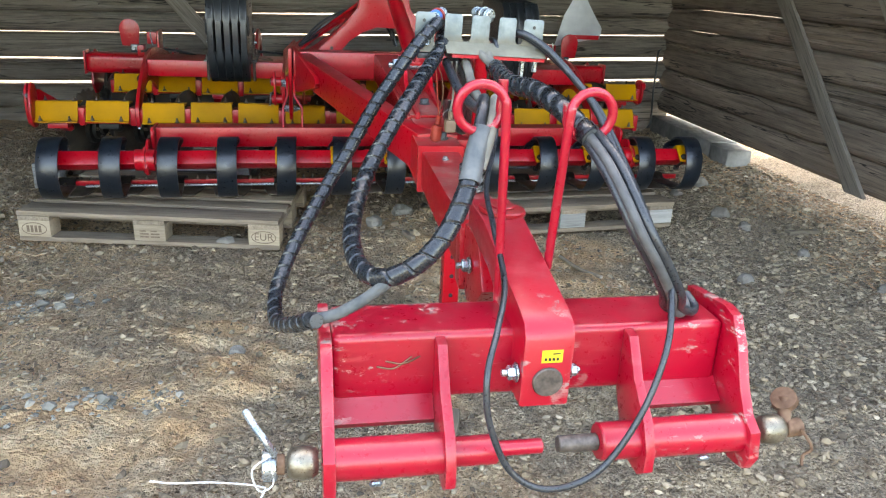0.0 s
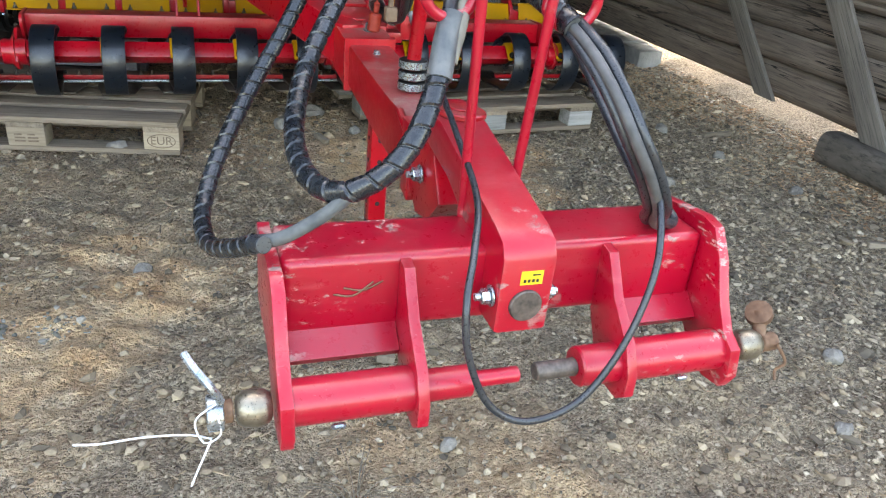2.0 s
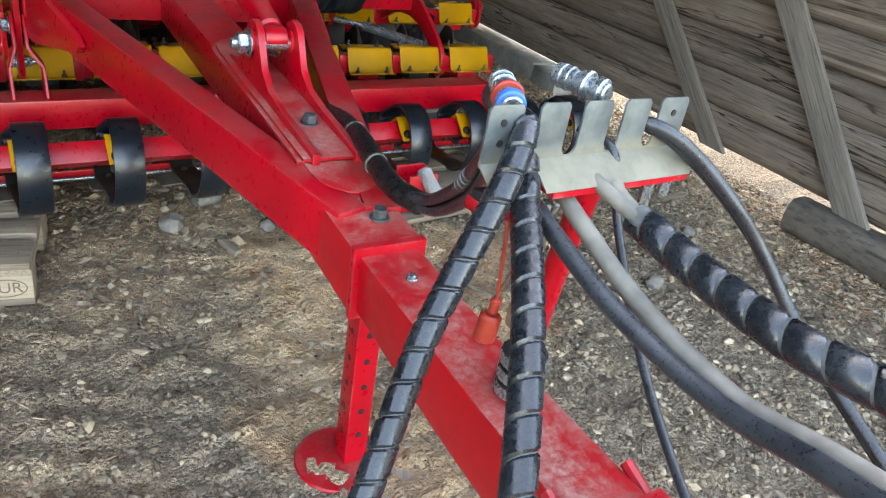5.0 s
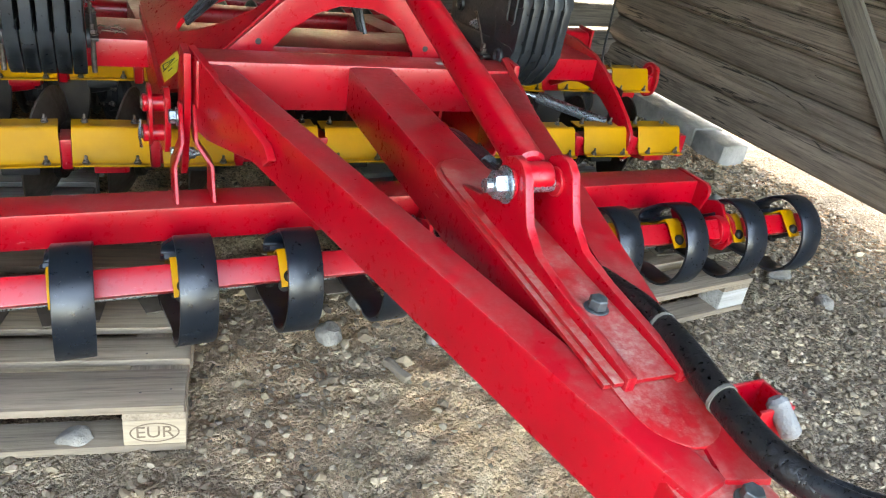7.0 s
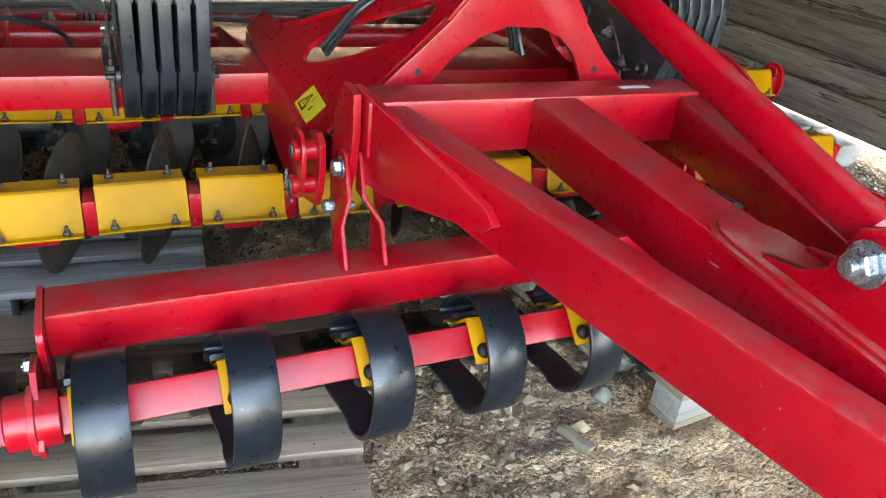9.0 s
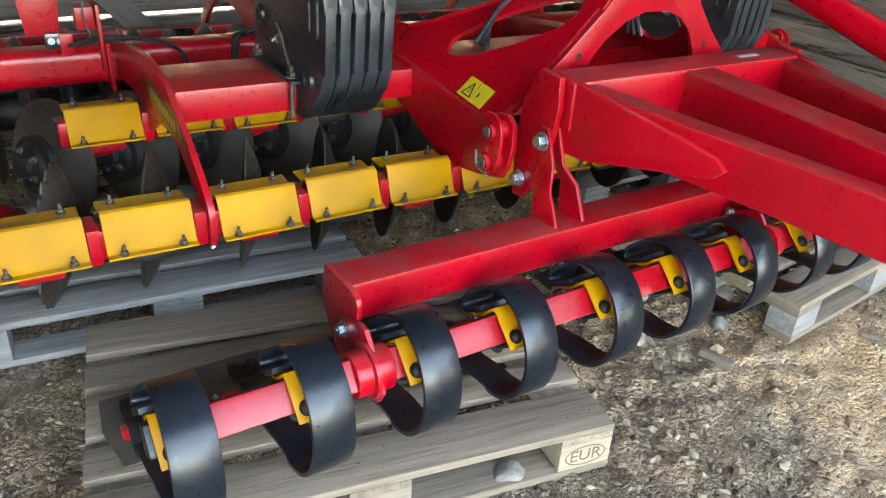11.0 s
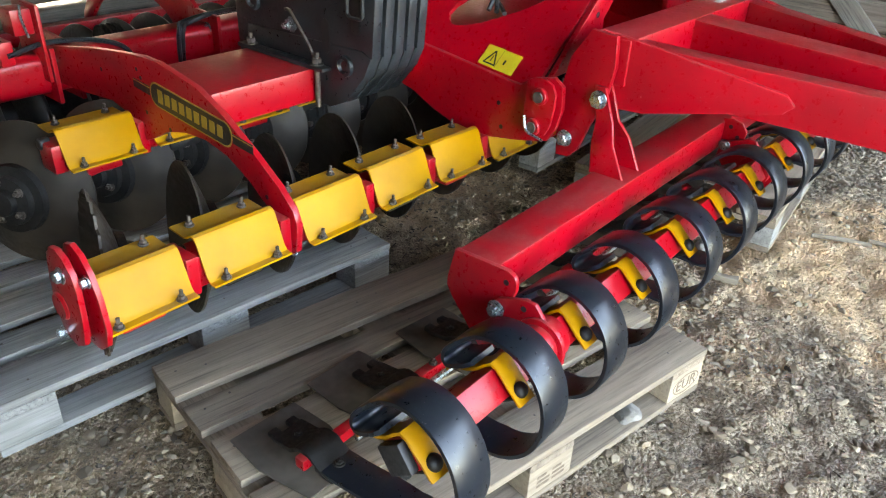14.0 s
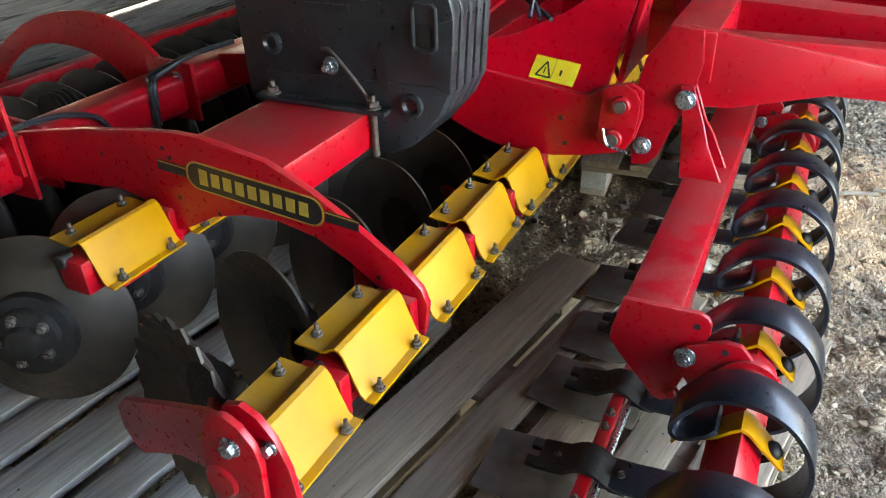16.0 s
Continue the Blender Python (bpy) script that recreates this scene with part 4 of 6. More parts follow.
for x0 in (-0.045, 0.048):
    lg = part("cylinder_lug", prism(lug, x0, x0 + 0.017, bev=0.004), RED, H, "red curved lug that holds the upper link")
    part("lug_boss", join(rod((x0 - 0.006, 3.368, 0.922), (x0 + 0.023, 3.368, 0.922), 0.027, 24, 0.002)), RED, lg)
part("pivot_bolt", join(hexbolt((-0.050, 3.374, 0.917), (-1, 0, 0), 0.025, 0.024, 0.014), rod((-0.05, 3.374, 0.917), (0.075, 3.374, 0.917), 0.016, 16)), ZINC, H, "large bright pivot bolt")
C0, C1 = Vector((0.012, 3.385, 0.925)), Vector((0.012, 4.52, 1.262))
cyl = part("upper_link", join(rod(C0.lerp(C1, 0.02), C0.lerp(C1, 0.93), 0.034, 28, 0.006), rod(C0.lerp(C1, 0.93), C1, 0.020, 18)), RED, H, "long red round tube leading up to the tower")
part("link_eye", shifted(lathe([(-0.027, 0.026), (-0.025, 0.028), (0.025, 0.028), (0.027, 0.026)], 24), Matrix.Translation(C0)), RED, cyl)
part("holder_bracket", join(bx(0.134, 0.200, 2.885, 2.891, 0.71, 0.780, 0.002), bx(0.134, 0.200, 2.945, 2.951, 0.71, 0.780, 0.002), bx(0.194, 0.200, 2.891, 2.945, 0.71, 0.780, 0.002), bx(0.066, 0.140, 2.885, 2.951, 0.70, 0.730, 0.002)), RED, H)
part("holder_pin", rod((0.168, 2.900, 0.790), (0.186, 2.862, 0.745), 0.016, 18, 0.006), CONCRETE, H, "dull grey pipe end")

# parking leg
leg = part("parking_leg", bx(0.065, 0.125, 2.905, 2.965, -0.03, 0.66, 0.005), RED, H, "red parking leg with a row of holes")
for hole in ([rod((0.095 + d, 2.9045, 0.08 + k * 0.075), (0.095 + d, 2.9035, 0.08 + k * 0.075), 0.008, 12) for k in range(7) for d in (0,)] + [rod((0.0645, 2.935, 0.08 + k * 0.075), (0.0635, 2.935, 0.08 + k * 0.075), 0.008, 12) for k in range(7)]):
    part("leg_hole", hole, DECAL_K, leg)
part("foot_plate", rod((0.065, 2.93, -0.03), (0.065, 2.93, -0.008), 0.115, 32, 0.004), RED, leg, "round red foot plate on the soil")

# tower
arch_out = [(-0.468, 0.725), (-0.335, 0.852), (-0.270, 0.912), (-0.185, 0.992), (-0.120, 1.070), (-0.095, 1.180), (-0.085, 1.330), (0.105, 1.330), (0.115, 1.180), (0.140, 1.070), (0.200, 0.992), (0.270, 0.912), (0.335, 0.852), (0.468, 0.725)]
arch_in = [(0.205, 0.735), (0.205, 0.855), (0.170, 0.915), (0.125, 0.955), (0.065, 0.978), (-0.030, 0.980), (-0.100, 0.955), (-0.165, 0.910), (-0.215, 0.855), (-0.215, 0.735)]
tower = part("tower", prism(arch_out + arch_in, 4.455, 4.473, 'y', 0.004), RED, H, "red arched tower on the frame")
for path in (arch_out[3:7], arch_out[7:11]):
    seg = [beam((x0, 4.50, z0), (x1, 4.50, z1), 0.078, 0.014, 0.003, (0, 0, 1)) for (x0, z0), (x1, z1) in zip(path, path[1:])]
    part("flange", join(*seg), RED, tower)
for x in (-0.258, 0.245):
    part("bolt_hole", rod((x, 4.4545, 0.872), (x, 4.4535, 0.872), 0.009, 14), DECAL_K, tower)


def holed_plate(outer, hole, height, t):
    """A sloping plate with a long cut-out; outlines in (x, y), height(x, y) gives its slope."""
    bm = bmesh.new()
    for loop in (outer, hole):
        vs = [bm.verts.new((x, y, height(x, y))) for x, y in loop]
        for a, b in zip(vs, vs[1:] + vs[:1]):
            bm.edges.new((a, b))
    bmesh.ops.triangle_fill(bm, use_beauty=True, use_dissolve=False, edges=bm.edges[:])
    bmesh.ops.recalc_face_normals(bm, faces=bm.faces[:])
    if sum(f.normal.z for f in bm.faces) < 0:
        bmesh.ops.reverse_faces(bm, faces=bm.faces[:])
    bmesh.ops.solidify(bm, geom=bm.faces[:], thickness=t)
    bmesh.ops.recalc_face_normals(bm, faces=bm.faces[:])
    return bm


def slope(x, y):
    return 0.738 + 0.989 * (0.471 - abs(x)) + 0.118 * (y - 4.636)


side_out = [(0.506, 4.555), (0.470, 4.490), (0.30, 4.476), (0.095, 4.476), (0.095, 4.58), (0.150, 4.630), (0.210, 4.712), (0.298, 4.868), (0.394, 5.021), (0.430, 5.10), (0.450, 5.30), (0.507, 5.30), (0.507, 4.95)]
side_hole = [(0.435, 4.852), (0.428, 4.872), (0.412, 4.886), (0.388, 4.878), (0.337, 4.828), (0.270, 4.730), (0.192, 4.597), (0.184, 4.575), (0.184, 4.550), (0.198, 4.530), (0.226, 4.526), (0.260, 4.543), (0.344, 4.652), (0.408, 4.763), (0.430, 4.82)]
for s in (-1, 1):
    sp = part("tower_side", holed_plate([(s * x, y) for x, y in side_out], [(s * x, y) for x, y in side_hole], slope, 0.014), RED, tower, "sloping red side plate with a long cut-out")
    edge = [(s * x, y, slope(x, y) - 0.012) for x, y in side_out[4:10]]
    part("side_lip", join(*[beam(a, b, 0.008, 0.040, 0.002) for a, b in zip(edge, edge[1:])]), RED, sp)
part("cable_loom", join(*[pipe([(-0.42, 4.70 + d, 0.86), (-0.30, 4.78 - d, 0.95 + d), (-0.16, 4.74, 1.05), (-0.04, 4.72 + d, 1.08), (0.05, 4.62, 0.99 - d), (0.09, 4.60 + d, 0.88)], 0.007, 7) for d in (-0.03, 0.0, 0.03)]), HOSE, H, "bundle of black cables")

# inner frame sides
for s in (-1, 1):
    outline = [(5.28, 0.775), (4.99, 0.752), (4.84, 0.736), (4.57, 0.703), (4.53, 0.700), (4.47, 0.735), (4.42, 0.745), (4.390, 0.725), (4.385, 0.66), (4.400, 0.60), (4.425, 0.560), (4.52, 0.535), (4.62, 0.518), (4.76, 0.518), (4.85, 0.545), (4.94, 0.585), (5.05, 0.612), (5.28, 0.640)]
    fs = part("frame_side", prism(outline, s * 0.505 - 0.008, s * 0.505 + 0.008, bev=0.003), RED, H, "red side plate of the main frame")
    part("inner_side", prism([(5.28, 0.70), (4.60, 0.64), (4.60, 0.56), (4.80, 0.52), (5.28, 0.640)], s * 0.40 - 0.006, s * 0.40 + 0.006, bev=0.003), RED, fs)
    for y, z in ((4.99, 0.715), (4.60, 0.63), (4.585, 0.56)):
        part("side_hole", rod((s * 0.5125, y, z), (s * 0.5138, y, z), 0.007, 12), DECAL_K, fs)
    part("pin_lug", prism([(4.480, 0.735), (4.455, 0.748), (4.425, 0.750), (4.400, 0.738), (4.386, 0.712), (4.388, 0.670), (4.396, 0.620), (4.410, 0.592), (4.435, 0.578), (4.465, 0.584), (4.488, 0.605)], s * 0.548 - 0.005, s * 0.548 + 0.005, bev=0.002), RED, fs)
    for y, z in ((4.432, 0.700), (4.445, 0.610)):
        boss = part("pin_boss", rod((s * 0.510, y, z), (s * 0.566, y, z), 0.024, 20, 0.003), RED, fs)
        part("pin", rod((s * 0.566, y, z), (s * 0.571, y, z), 0.016, 16, 0.001), RUSTY_BOLT, boss)
    part("cotter", pipe([(s * 0.570, 4.47, 0.64), (s * 0.574, 4.455, 0.60), (s * 0.574, 4.42, 0.59), (s * 0.574, 4.40, 0.585)], 0.004, 6), ZINC, fs)
ux = Vector((0, -1, -0.118)).normalized()
uz = Vector((-0.989, -0.118, 1)).normalized()
uy = uz.cross(ux).normalized()
sm = Matrix((ux, uy, uz)).transposed().to_4x4()
sm.translation = Vector((-0.470, 4.637, 0.7405)) + uz * 0.001
stick = part("warning_sticker", shifted(bx(-0.062, 0.062, -0.034, 0.034, 0, 0.0012, 0), sm), DECAL_Y, H, "yellow warning sticker with a black triangle")
corners = [(-0.046, -0.024, 0.0016), (-0.006, -0.024, 0.0016), (-0.026, 0.020, 0.0016)]
part("triangle", shifted(join(*[beam(a, b, 0.0045, 0.0012, 0) for a, b in zip(corners, corners[1:] + corners[:1])]), sm), DECAL_K, stick)
part("bar", shifted(join(bx(-0.0275, -0.0245, -0.016, 0.004, 0.0016, 0.0022, 0), bx(-0.003, -0.002, -0.030, 0.030, 0.0016, 0.0022, 0), bx(0.016, 0.022, -0.012, 0.004, 0.0016, 0.0022, 0)), sm), DECAL_K, stick)

# main beam, outer arms
main = part("main_beam", bx(-1.252, 1.252, 4.940, 5.235, 0.645, 0.737, 0.010), RED, H, "wide red main beam")
part("straw", join(*[rod((-0.62 + 0.05 * math.cos(k * 2.1), 5.05 + 0.06 * math.sin(k * 1.7), 0.739), (-0.62 + 0.05 * math.cos(k * 2.1 + 1.2), 5.05 + 0.06 * math.sin(k * 1.7 + 2), 0.742), 0.0015, 5) for k in range(12)]), STICK, main, "dry straw lying on the beam")
outer = [(5.765, 0.692), (5.50, 0.742), (5.30, 0.768), (5.215, 0.776), (5.14, 0.776), (4.975, 0.750), (4.87, 0.705), (4.757, 0.638), (4.675, 0.582), (4.625, 0.535), (4.612, 0.500), (4.622, 0.425), (4.640, 0.412), (4.662, 0.418),
         (4.672, 0.460), (4.705, 0.500), (4.79, 0.560), (4.872, 0.600), (4.96, 0.616), (5.05, 0.611), (5.14, 0.588), (5.21, 0.550), (5.255, 0.530), (5.30, 0.545), (5.35, 0.590), (5.42, 0.605), (5.58, 0.590), (5.765, 0.580)]
for s in (-1, 1):
    arm = part("outer_arm", prism(outer, s * 1.262 - 0.009, s * 1.262 + 0.009, bev=0.003), RED, H, "curved red arm plate with a maker's decal")
    for y, z in ((5.25, 0.735), (5.235, 0.715), (5.45, 0.69), (5.12, 0.60), (5.23, 0.62), (4.72, 0.54)):
        part("arm_hole", rod((s * 1.2715, y, z), (s * 1.2722, y, z), 0.006, 10), DECAL_K, arm)
    xs = s * 1.272
    cen, ang = (5.015, 0.673), 5.0
    mm = Matrix.Translation((xs, cen[0], cen[1])) @ Matrix(((0, 0, s, 0), (s, 0, 0, 0), (0, 1, 0, 0), (0, 0, 0, 1))) @ pose(0, 0, 0, 0, 0, s * ang)

    def rrect(w, h, r):
        return [(sx * (w - r) + r * math.cos(q), sy * (h - r) + r * math.sin(q)) for sx, sy, q0 in ((1, 1, 0), (-1, 1, 1), (-1, -1, 2), (1, -1, 3)) for q in (math.pi / 2 * (q0 + k / 4) for k in range(5))]
    dec = part("maker_decal", shifted(prism(rrect(0.178, 0.034, 0.030), 0.0002, 0.0008, 'z', 0), mm), DECAL_GOLD, arm, "black and gold oval maker's decal")
    part("decal_field", shifted(join(prism(rrect(0.174, 0.030, 0.028), 0.0009, 0.0013, 'z', 0), bx(-0.26, -0.180, -0.013, 0.013, 0.0009, 0.0013, 0), bx(0.180, 0.26, -0.013, 0.013, 0.0009, 0.0013, 0)), mm), DECAL_K, dec)
    bars = [bx(-0.142 + k * 0.0325, -0.142 + k * 0.0325 + 0.0225, -0.016 if k else -0.019, 0.016 if k else 0.019, 0.0014, 0.0018, 0) for k in range(9)]
    for bar in bars + [bx(-0.26, -0.180, 0.007, 0.010, 0.0014, 0.0018, 0), bx(0.180, 0.26, 0.007, 0.010, 0.0014, 0.0018, 0)]:
        part("decal_bar", shifted(bar, mm), DECAL_GOLD, dec)
    part("arm_screw", hexbolt((s * 1.262, 4.642, 0.418), (0, -0.4, -1), 0.008, 0.008), ZINC, arm)

# ballast weights on the main beam
slab = [(5.305, 0.715), (5.27, 0.690), (5.02, 0.640), (4.90, 0.632), (4.835, 0.662), (4.762, 0.745), (4.735, 0.80), (4.722, 0.98), (4.750, 1.075), (4.800, 1.120), (5.20, 1.135), (5.29, 1.09), (5.315, 1.00)]


def weight_stack(x0, n=5, w=0.043):
    ws = part("ballast", bx(x0 + 0.004, x0 + n * w - 0.004, 4.90, 5.24, 0.738, 0.80, 0.003), WEIGHT, H, "stack of black cast ballast weights")
    for a, b in ((x0 - 0.035, x0 - 0.001), (x0 + n * w + 0.001, x0 + n * w + 0.035)):
        part("weight_bracket", bx(a, b, 4.885, 5.26, 0.739, 0.750, 0.003), WEIGHT, ws)
        for y in (4.925, 5.215):
            part("clamp_stud", rod(((a + b) / 2, y, 0.632), ((a + b) / 2, y, 0.77), 0.008, 12), RUSTY_BOLT, ws)
    for k in range(n):
        a = x0 + k * w
        core = prism(slab, a + 0.006, a + w - 0.006, bev=0.004)
        low = prism([(5.27, 0.694), (5.02, 0.640), (4.90, 0.632), (4.835, 0.662), (4.762, 0.745), (4.737, 0.80), (4.77, 0.815), (5.25, 0.80)], a + 0.0015, a + w - 0.0015, bev=0.005)
        high = prism([(4.724, 0.965), (4.722, 0.98), (4.750, 1.075), (4.800, 1.120), (5.20, 1.135), (5.29, 1.09), (5.30, 0.97), (4.77, 0.95)], a + 0.0015, a + w - 0.0015, bev=0.005)
        part("weight", join(core, low, high), WEIGHT, ws, "ribbed black cast weight")
    for s, x in ((-1, x0), (1, x0 + n * w)):
        for y, z in ((5.21, 0.875), (4.83, 0.765)):
            part("weight_boss", shifted(lathe([(0, 0.030), (s * 0.010, 0.028), (s * 0.012, 0.020), (s * 0.004, 0.014)], 24), pose(x, y, z)), WEIGHT, ws)
        for y, z in ((4.905, 0.83), (4.79, 0.90)):
            part("weight_slot", prism([(y + 0.016 * math.cos(q * math.pi / 8), z + (0.03 if q < 8 else -0.03) + 0.016 * math.sin(q * math.pi / 8)) for q in range(16)], x + s * 0.0005, x + s * 0.0012, bev=0), DECAL_K, ws)
        rim = [(4.790 + sy * 0.014 + 0.014 * math.cos(q), 0.945 + sz * 0.035 + 0.014 * math.sin(q), ) for sy, sz, q0 in ((1, 1, 0), (-1, 1, 1), (-1, -1, 2), (1, -1, 3)) for q in (math.pi / 2 * (q0 + k / 3) for k in range(4))]
        part("hand_hole_rim", pipe([(x + s * 0.001, y, z) for y, z in rim + rim[:1]], 0.005, 8), WEIGHT, ws)
        part("weight_mark", join(*[bx(min(x, x + s * 0.002), max(x, x + s * 0.002), 4.93 + k * 0.045, 4.955 + k * 0.045, 1.03, 1.055, 0.0008) for k in range(5)]), WEIGHT, ws)
        part("tie_bolt", hexbolt((x, 5.044, 0.835), (s, 0, 0), 0.016, 0.014, 0.014), ZINC, ws)
        part("pull_rod", pipe([(x + s * 0.008, 5.06, 0.875), (x + s * 0.014, 5.03, 0.872), (x + s * 0.016, 4.96, 0.80), (x + s * 0.016, 4.93, 0.755)], 0.0045, 8), RUSTY_BOLT, ws)
        part("clamp_nut", hexbolt((x + s * 0.018, 4.925, 0.751), (0, 0, 1), 0.014, 0.014, 0.016), RUSTY_BOLT, ws)
        part("clamp_nut", hexbolt((x + s * 0.018, 5.215, 0.751), (0, 0, 1), 0.014, 0.014, 0.016), RUSTY_BOLT, ws)
    part("cast_mark", join(bx(x0 - 0.0005, x0 + 0.006, 4.90, 5.18, 0.985, 0.992, 0), bx(x0 - 0.0005, x0 + 0.006, 4.98, 5.10, 0.960, 0.978, 0)), WEIGHT, ws)


weight_stack(-0.905)
weight_stack(0.715)

# ---- disc gangs ----
guard_sec = [(-0.014, -0.001), (0.004, 0.000), (0.013, 0.009), (0.042, 0.082), (0.050, 0.092), (0.060, 0.095), (0.070, 0.092), (0.080, 0.084), (0.090, 0.081), (0.146, 0.084)]
thin = 0.005


def offset_section(sec, t):
    out = []
    for i, (y, z) in enumerate(sec):
        a, b = sec[max(i - 1, 0)], sec[min(i + 1, len(sec) - 1)]
        d = Vector((b[0] - a[0], b[1] - a[1])).normalized()
        out.append((y + d.y * t, z - d.x * t))
    return out


guard_me = mesh_of(prism(guard_sec + offset_section(guard_sec, thin)[::-1], -0.106, 0.106, bev=0.0008), "guard_plate", YELLOW, 30)
guard_bolt_me = mesh_of(hexbolt((0, 0, 0), (0, 0, 1), 0.0085, 0.008, 0.014), "guard_bolt", RUSTY_BOLT)
guard_bolt_at = [pose(x, y, z, turn, 0, 0) for x in (-0.070, 0.070) for y, z, turn in ((-0.004, 0.001, 3), (0.122, 0.083, 3))]


def notched_disc(r=0.225, notches=0):
    """A dished disc about x; the hollow side faces +x."""
    n = 96
    bm = bmesh.new()
    prof = [(-0.052, 0.0001), (-0.052, 0.075), (-0.042, 0.112), (-0.026, 0.150), (-0.011, 0.180), (0.0, r)]
    rings = []
    for side in (0, 1):
        for j, (x, rr) in enumerate(prof if side == 0 else prof[::-1]):
            ring = []
            for k in range(n):
                a = 2 * math.pi * k / n
                q = rr
                if j == (len(prof) - 1 if side == 0 else 0) and notches:
                    q = rr - 0.017 * (0.5 + 0.5 * math.cos(notches * a))
                ring.append(bm.verts.new((x + (0.006 if side else 0), q * math.cos(a), q * math.sin(a))))
            rings.append(ring)
    for q in range(len(rings) - 1):
        for k in range(n):
            bm.faces.new((rings[q][k], rings[q][(k + 1) % n], rings[q + 1][(k + 1) % n], rings[q + 1][k]))
    bmesh.ops.recalc_face_normals(bm, faces=bm.faces[:])
    return bm


disc_plain = mesh_of(notched_disc(0.201), "disc", DISC, 30)
disc_notch = mesh_of(notched_disc(0.203, 24), "disc", DISC, 30)
hubm = lathe([(-0.118, 0.020), (-0.116, 0.034), (-0.098, 0.038), (-0.092, 0.066), (-0.074, 0.070), (-0.070, 0.092), (-0.050, 0.096), (-0.044, 0.090)], 32)
hub_me = mesh_of(hubm, "hub", CAST)
hub_bolt_me = mesh_of(hexbolt((0, 0, 0), (-1, 0, 0), 0.010, 0.010, 0.008), "hub_bolt", RUSTY_BOLT)


def gang(y, z, xs, lean, camber, dx, reach, drop, notch):
    """A square tube with guards, arms and discs; lean turns the discs."""
    x0, x1 = min(xs) - 0.13, max(xs) + 0.13
    tube = part("gang_tube", bx(x0, x1, y + 0.035, y + 0.112, z - 0.020, z + 0.058, 0.008), RED, H, "red square tube of the disc gang")
    for i, x in enumerate(xs):
        g = piece("guard_plate", guard_me, H, pose(x, y, z + 0.004 * math.sin(i * 2.3), 0, 0.8 * math.sin(i * 1.9), 0.7 * math.sin(i * 2.9)), "" if i else "bent yellow guard plate held by four bolts")
        for at in guard_bolt_at:
            piece("guard_bolt", guard_bolt_me, g, at)
        part("clamp", join(bx(x + 0.108, x + 0.138, y + 0.026, y + 0.120, z - 0.028, z + 0.066, 0.006)), RED, tube)
        part("rubber", rod((x + 0.105, y + 0.060, z - 0.006), (x + 0.145, y + 0.060, z - 0.006), 0.020, 14, 0.004), RUBBER, tube)
        part("rubber", rod((x - 0.105, y + 0.095, z + 0.05), (x - 0.135, y + 0.095, z + 0.05), 0.016, 12, 0.003), RUBBER, tube)
        cy, cz = y + reach, z + drop
        axis = pose(x + dx, cy, cz, 0, camber, lean)
        d = piece("disc", disc_notch if notch and i == 0 else disc_plain, H, axis)
        piece("hub", hub_me, d)
        for q in range(5):
            piece("hub_bolt", hub_bolt_me, d, pose(-0.091, 0.052 * math.cos(q * 1.2566), 0.050 * math.sin(q * 1.2566)))
        hubp = axis @ Vector((-0.070, 0, 0))
        armp = [(x + 0.02, y + 0.09, z - 0.02), (x + 0.035, y + 0.12, z - 0.055), (x - 0.02, (y + 0.1 + hubp.y) / 2, (z + hubp.z) / 2 - 0.02), (hubp.x, hubp.y, hubp.z)]
        part("disc_arm", join(pipe(armp, 0.022, 8, 5), bx(x - 0.05, x + 0.05, y + 0.03, y + 0.12, z - 0.045, z - 0.018, 0.006)), CAST if i % 2 else RED, tube)
    return tube


FX = [-1.663, -1.412, -1.133, -0.888, -0.645, -0.395, -0.120, 0.117, 0.385, 0.645, 0.900, 1.155, 1.420]
RX = [-1.397, -1.147, -0.897, -0.647, -0.400, -0.150, 0.100, 0.350, 0.600, 0.850, 1.100, 1.400, 1.712]
front_gang = gang(4.605, 0.452, FX, 162, -6, 0.057, 0.361, -0.085, True)
rear_gang = gang(5.235, 0.518, RX, 29.5, 9, -0.150, 0.190, -0.115, False)
inner_end = [(4.565, 0.480), (4.572, 0.545), (4.590, 0.595), (4.615, 0.628), (4.645, 0.642), (4.675, 0.632), (4.695, 0.590), (4.702, 0.500), (4.690, 0.440), (4.655, 0.415), (4.610, 0.416), (4.578, 0.440)]
part("end_plate", prism(inner_end, -1.772, -1.760, bev=0.003), RED, front_gang, "rounded red end plate of the gang")
outer_end = [(4.600, 0.565), (4.608, 0.598), (4.630, 0.626), (4.655, 0.638), (4.682, 0.632), (4.702, 0.602), (4.714, 0.550), (4.716, 0.480), (4.702, 0.428), (4.655, 0.414), (4.618, 0.436), (4.604, 0.490)]
part("end_plate", prism(outer_end, -1.797, -1.784, bev=0.004), RED, front_gang)
# the arm to the outermost disc runs back, down and inwards
arm_side = [(4.660, 0.600), (4.720, 0.597), (4.830, 0.540), (4.960, 0.470), (5.045, 0.425), (5.082, 0.385), (5.085, 0.335), (5.055, 0.305), (5.015, 0.305), (4.960, 0.345), (4.850, 0.415), (4.740, 0.455), (4.660, 0.460)]
end_arm = prism(arm_side, -0.007, 0.007, bev=0.004)
for v in end_arm.verts:
    v.co.x += -1.778 + (v.co.y - 4.66) * 0.28
part("end_arm", end_arm, RED, front_gang, "red arm running back to the outermost disc")
part("end_boss", rod((-1.803, 4.683, 0.500), (-1.75, 4.683, 0.500), 0.030, 22, 0.004), RED, front_gang)
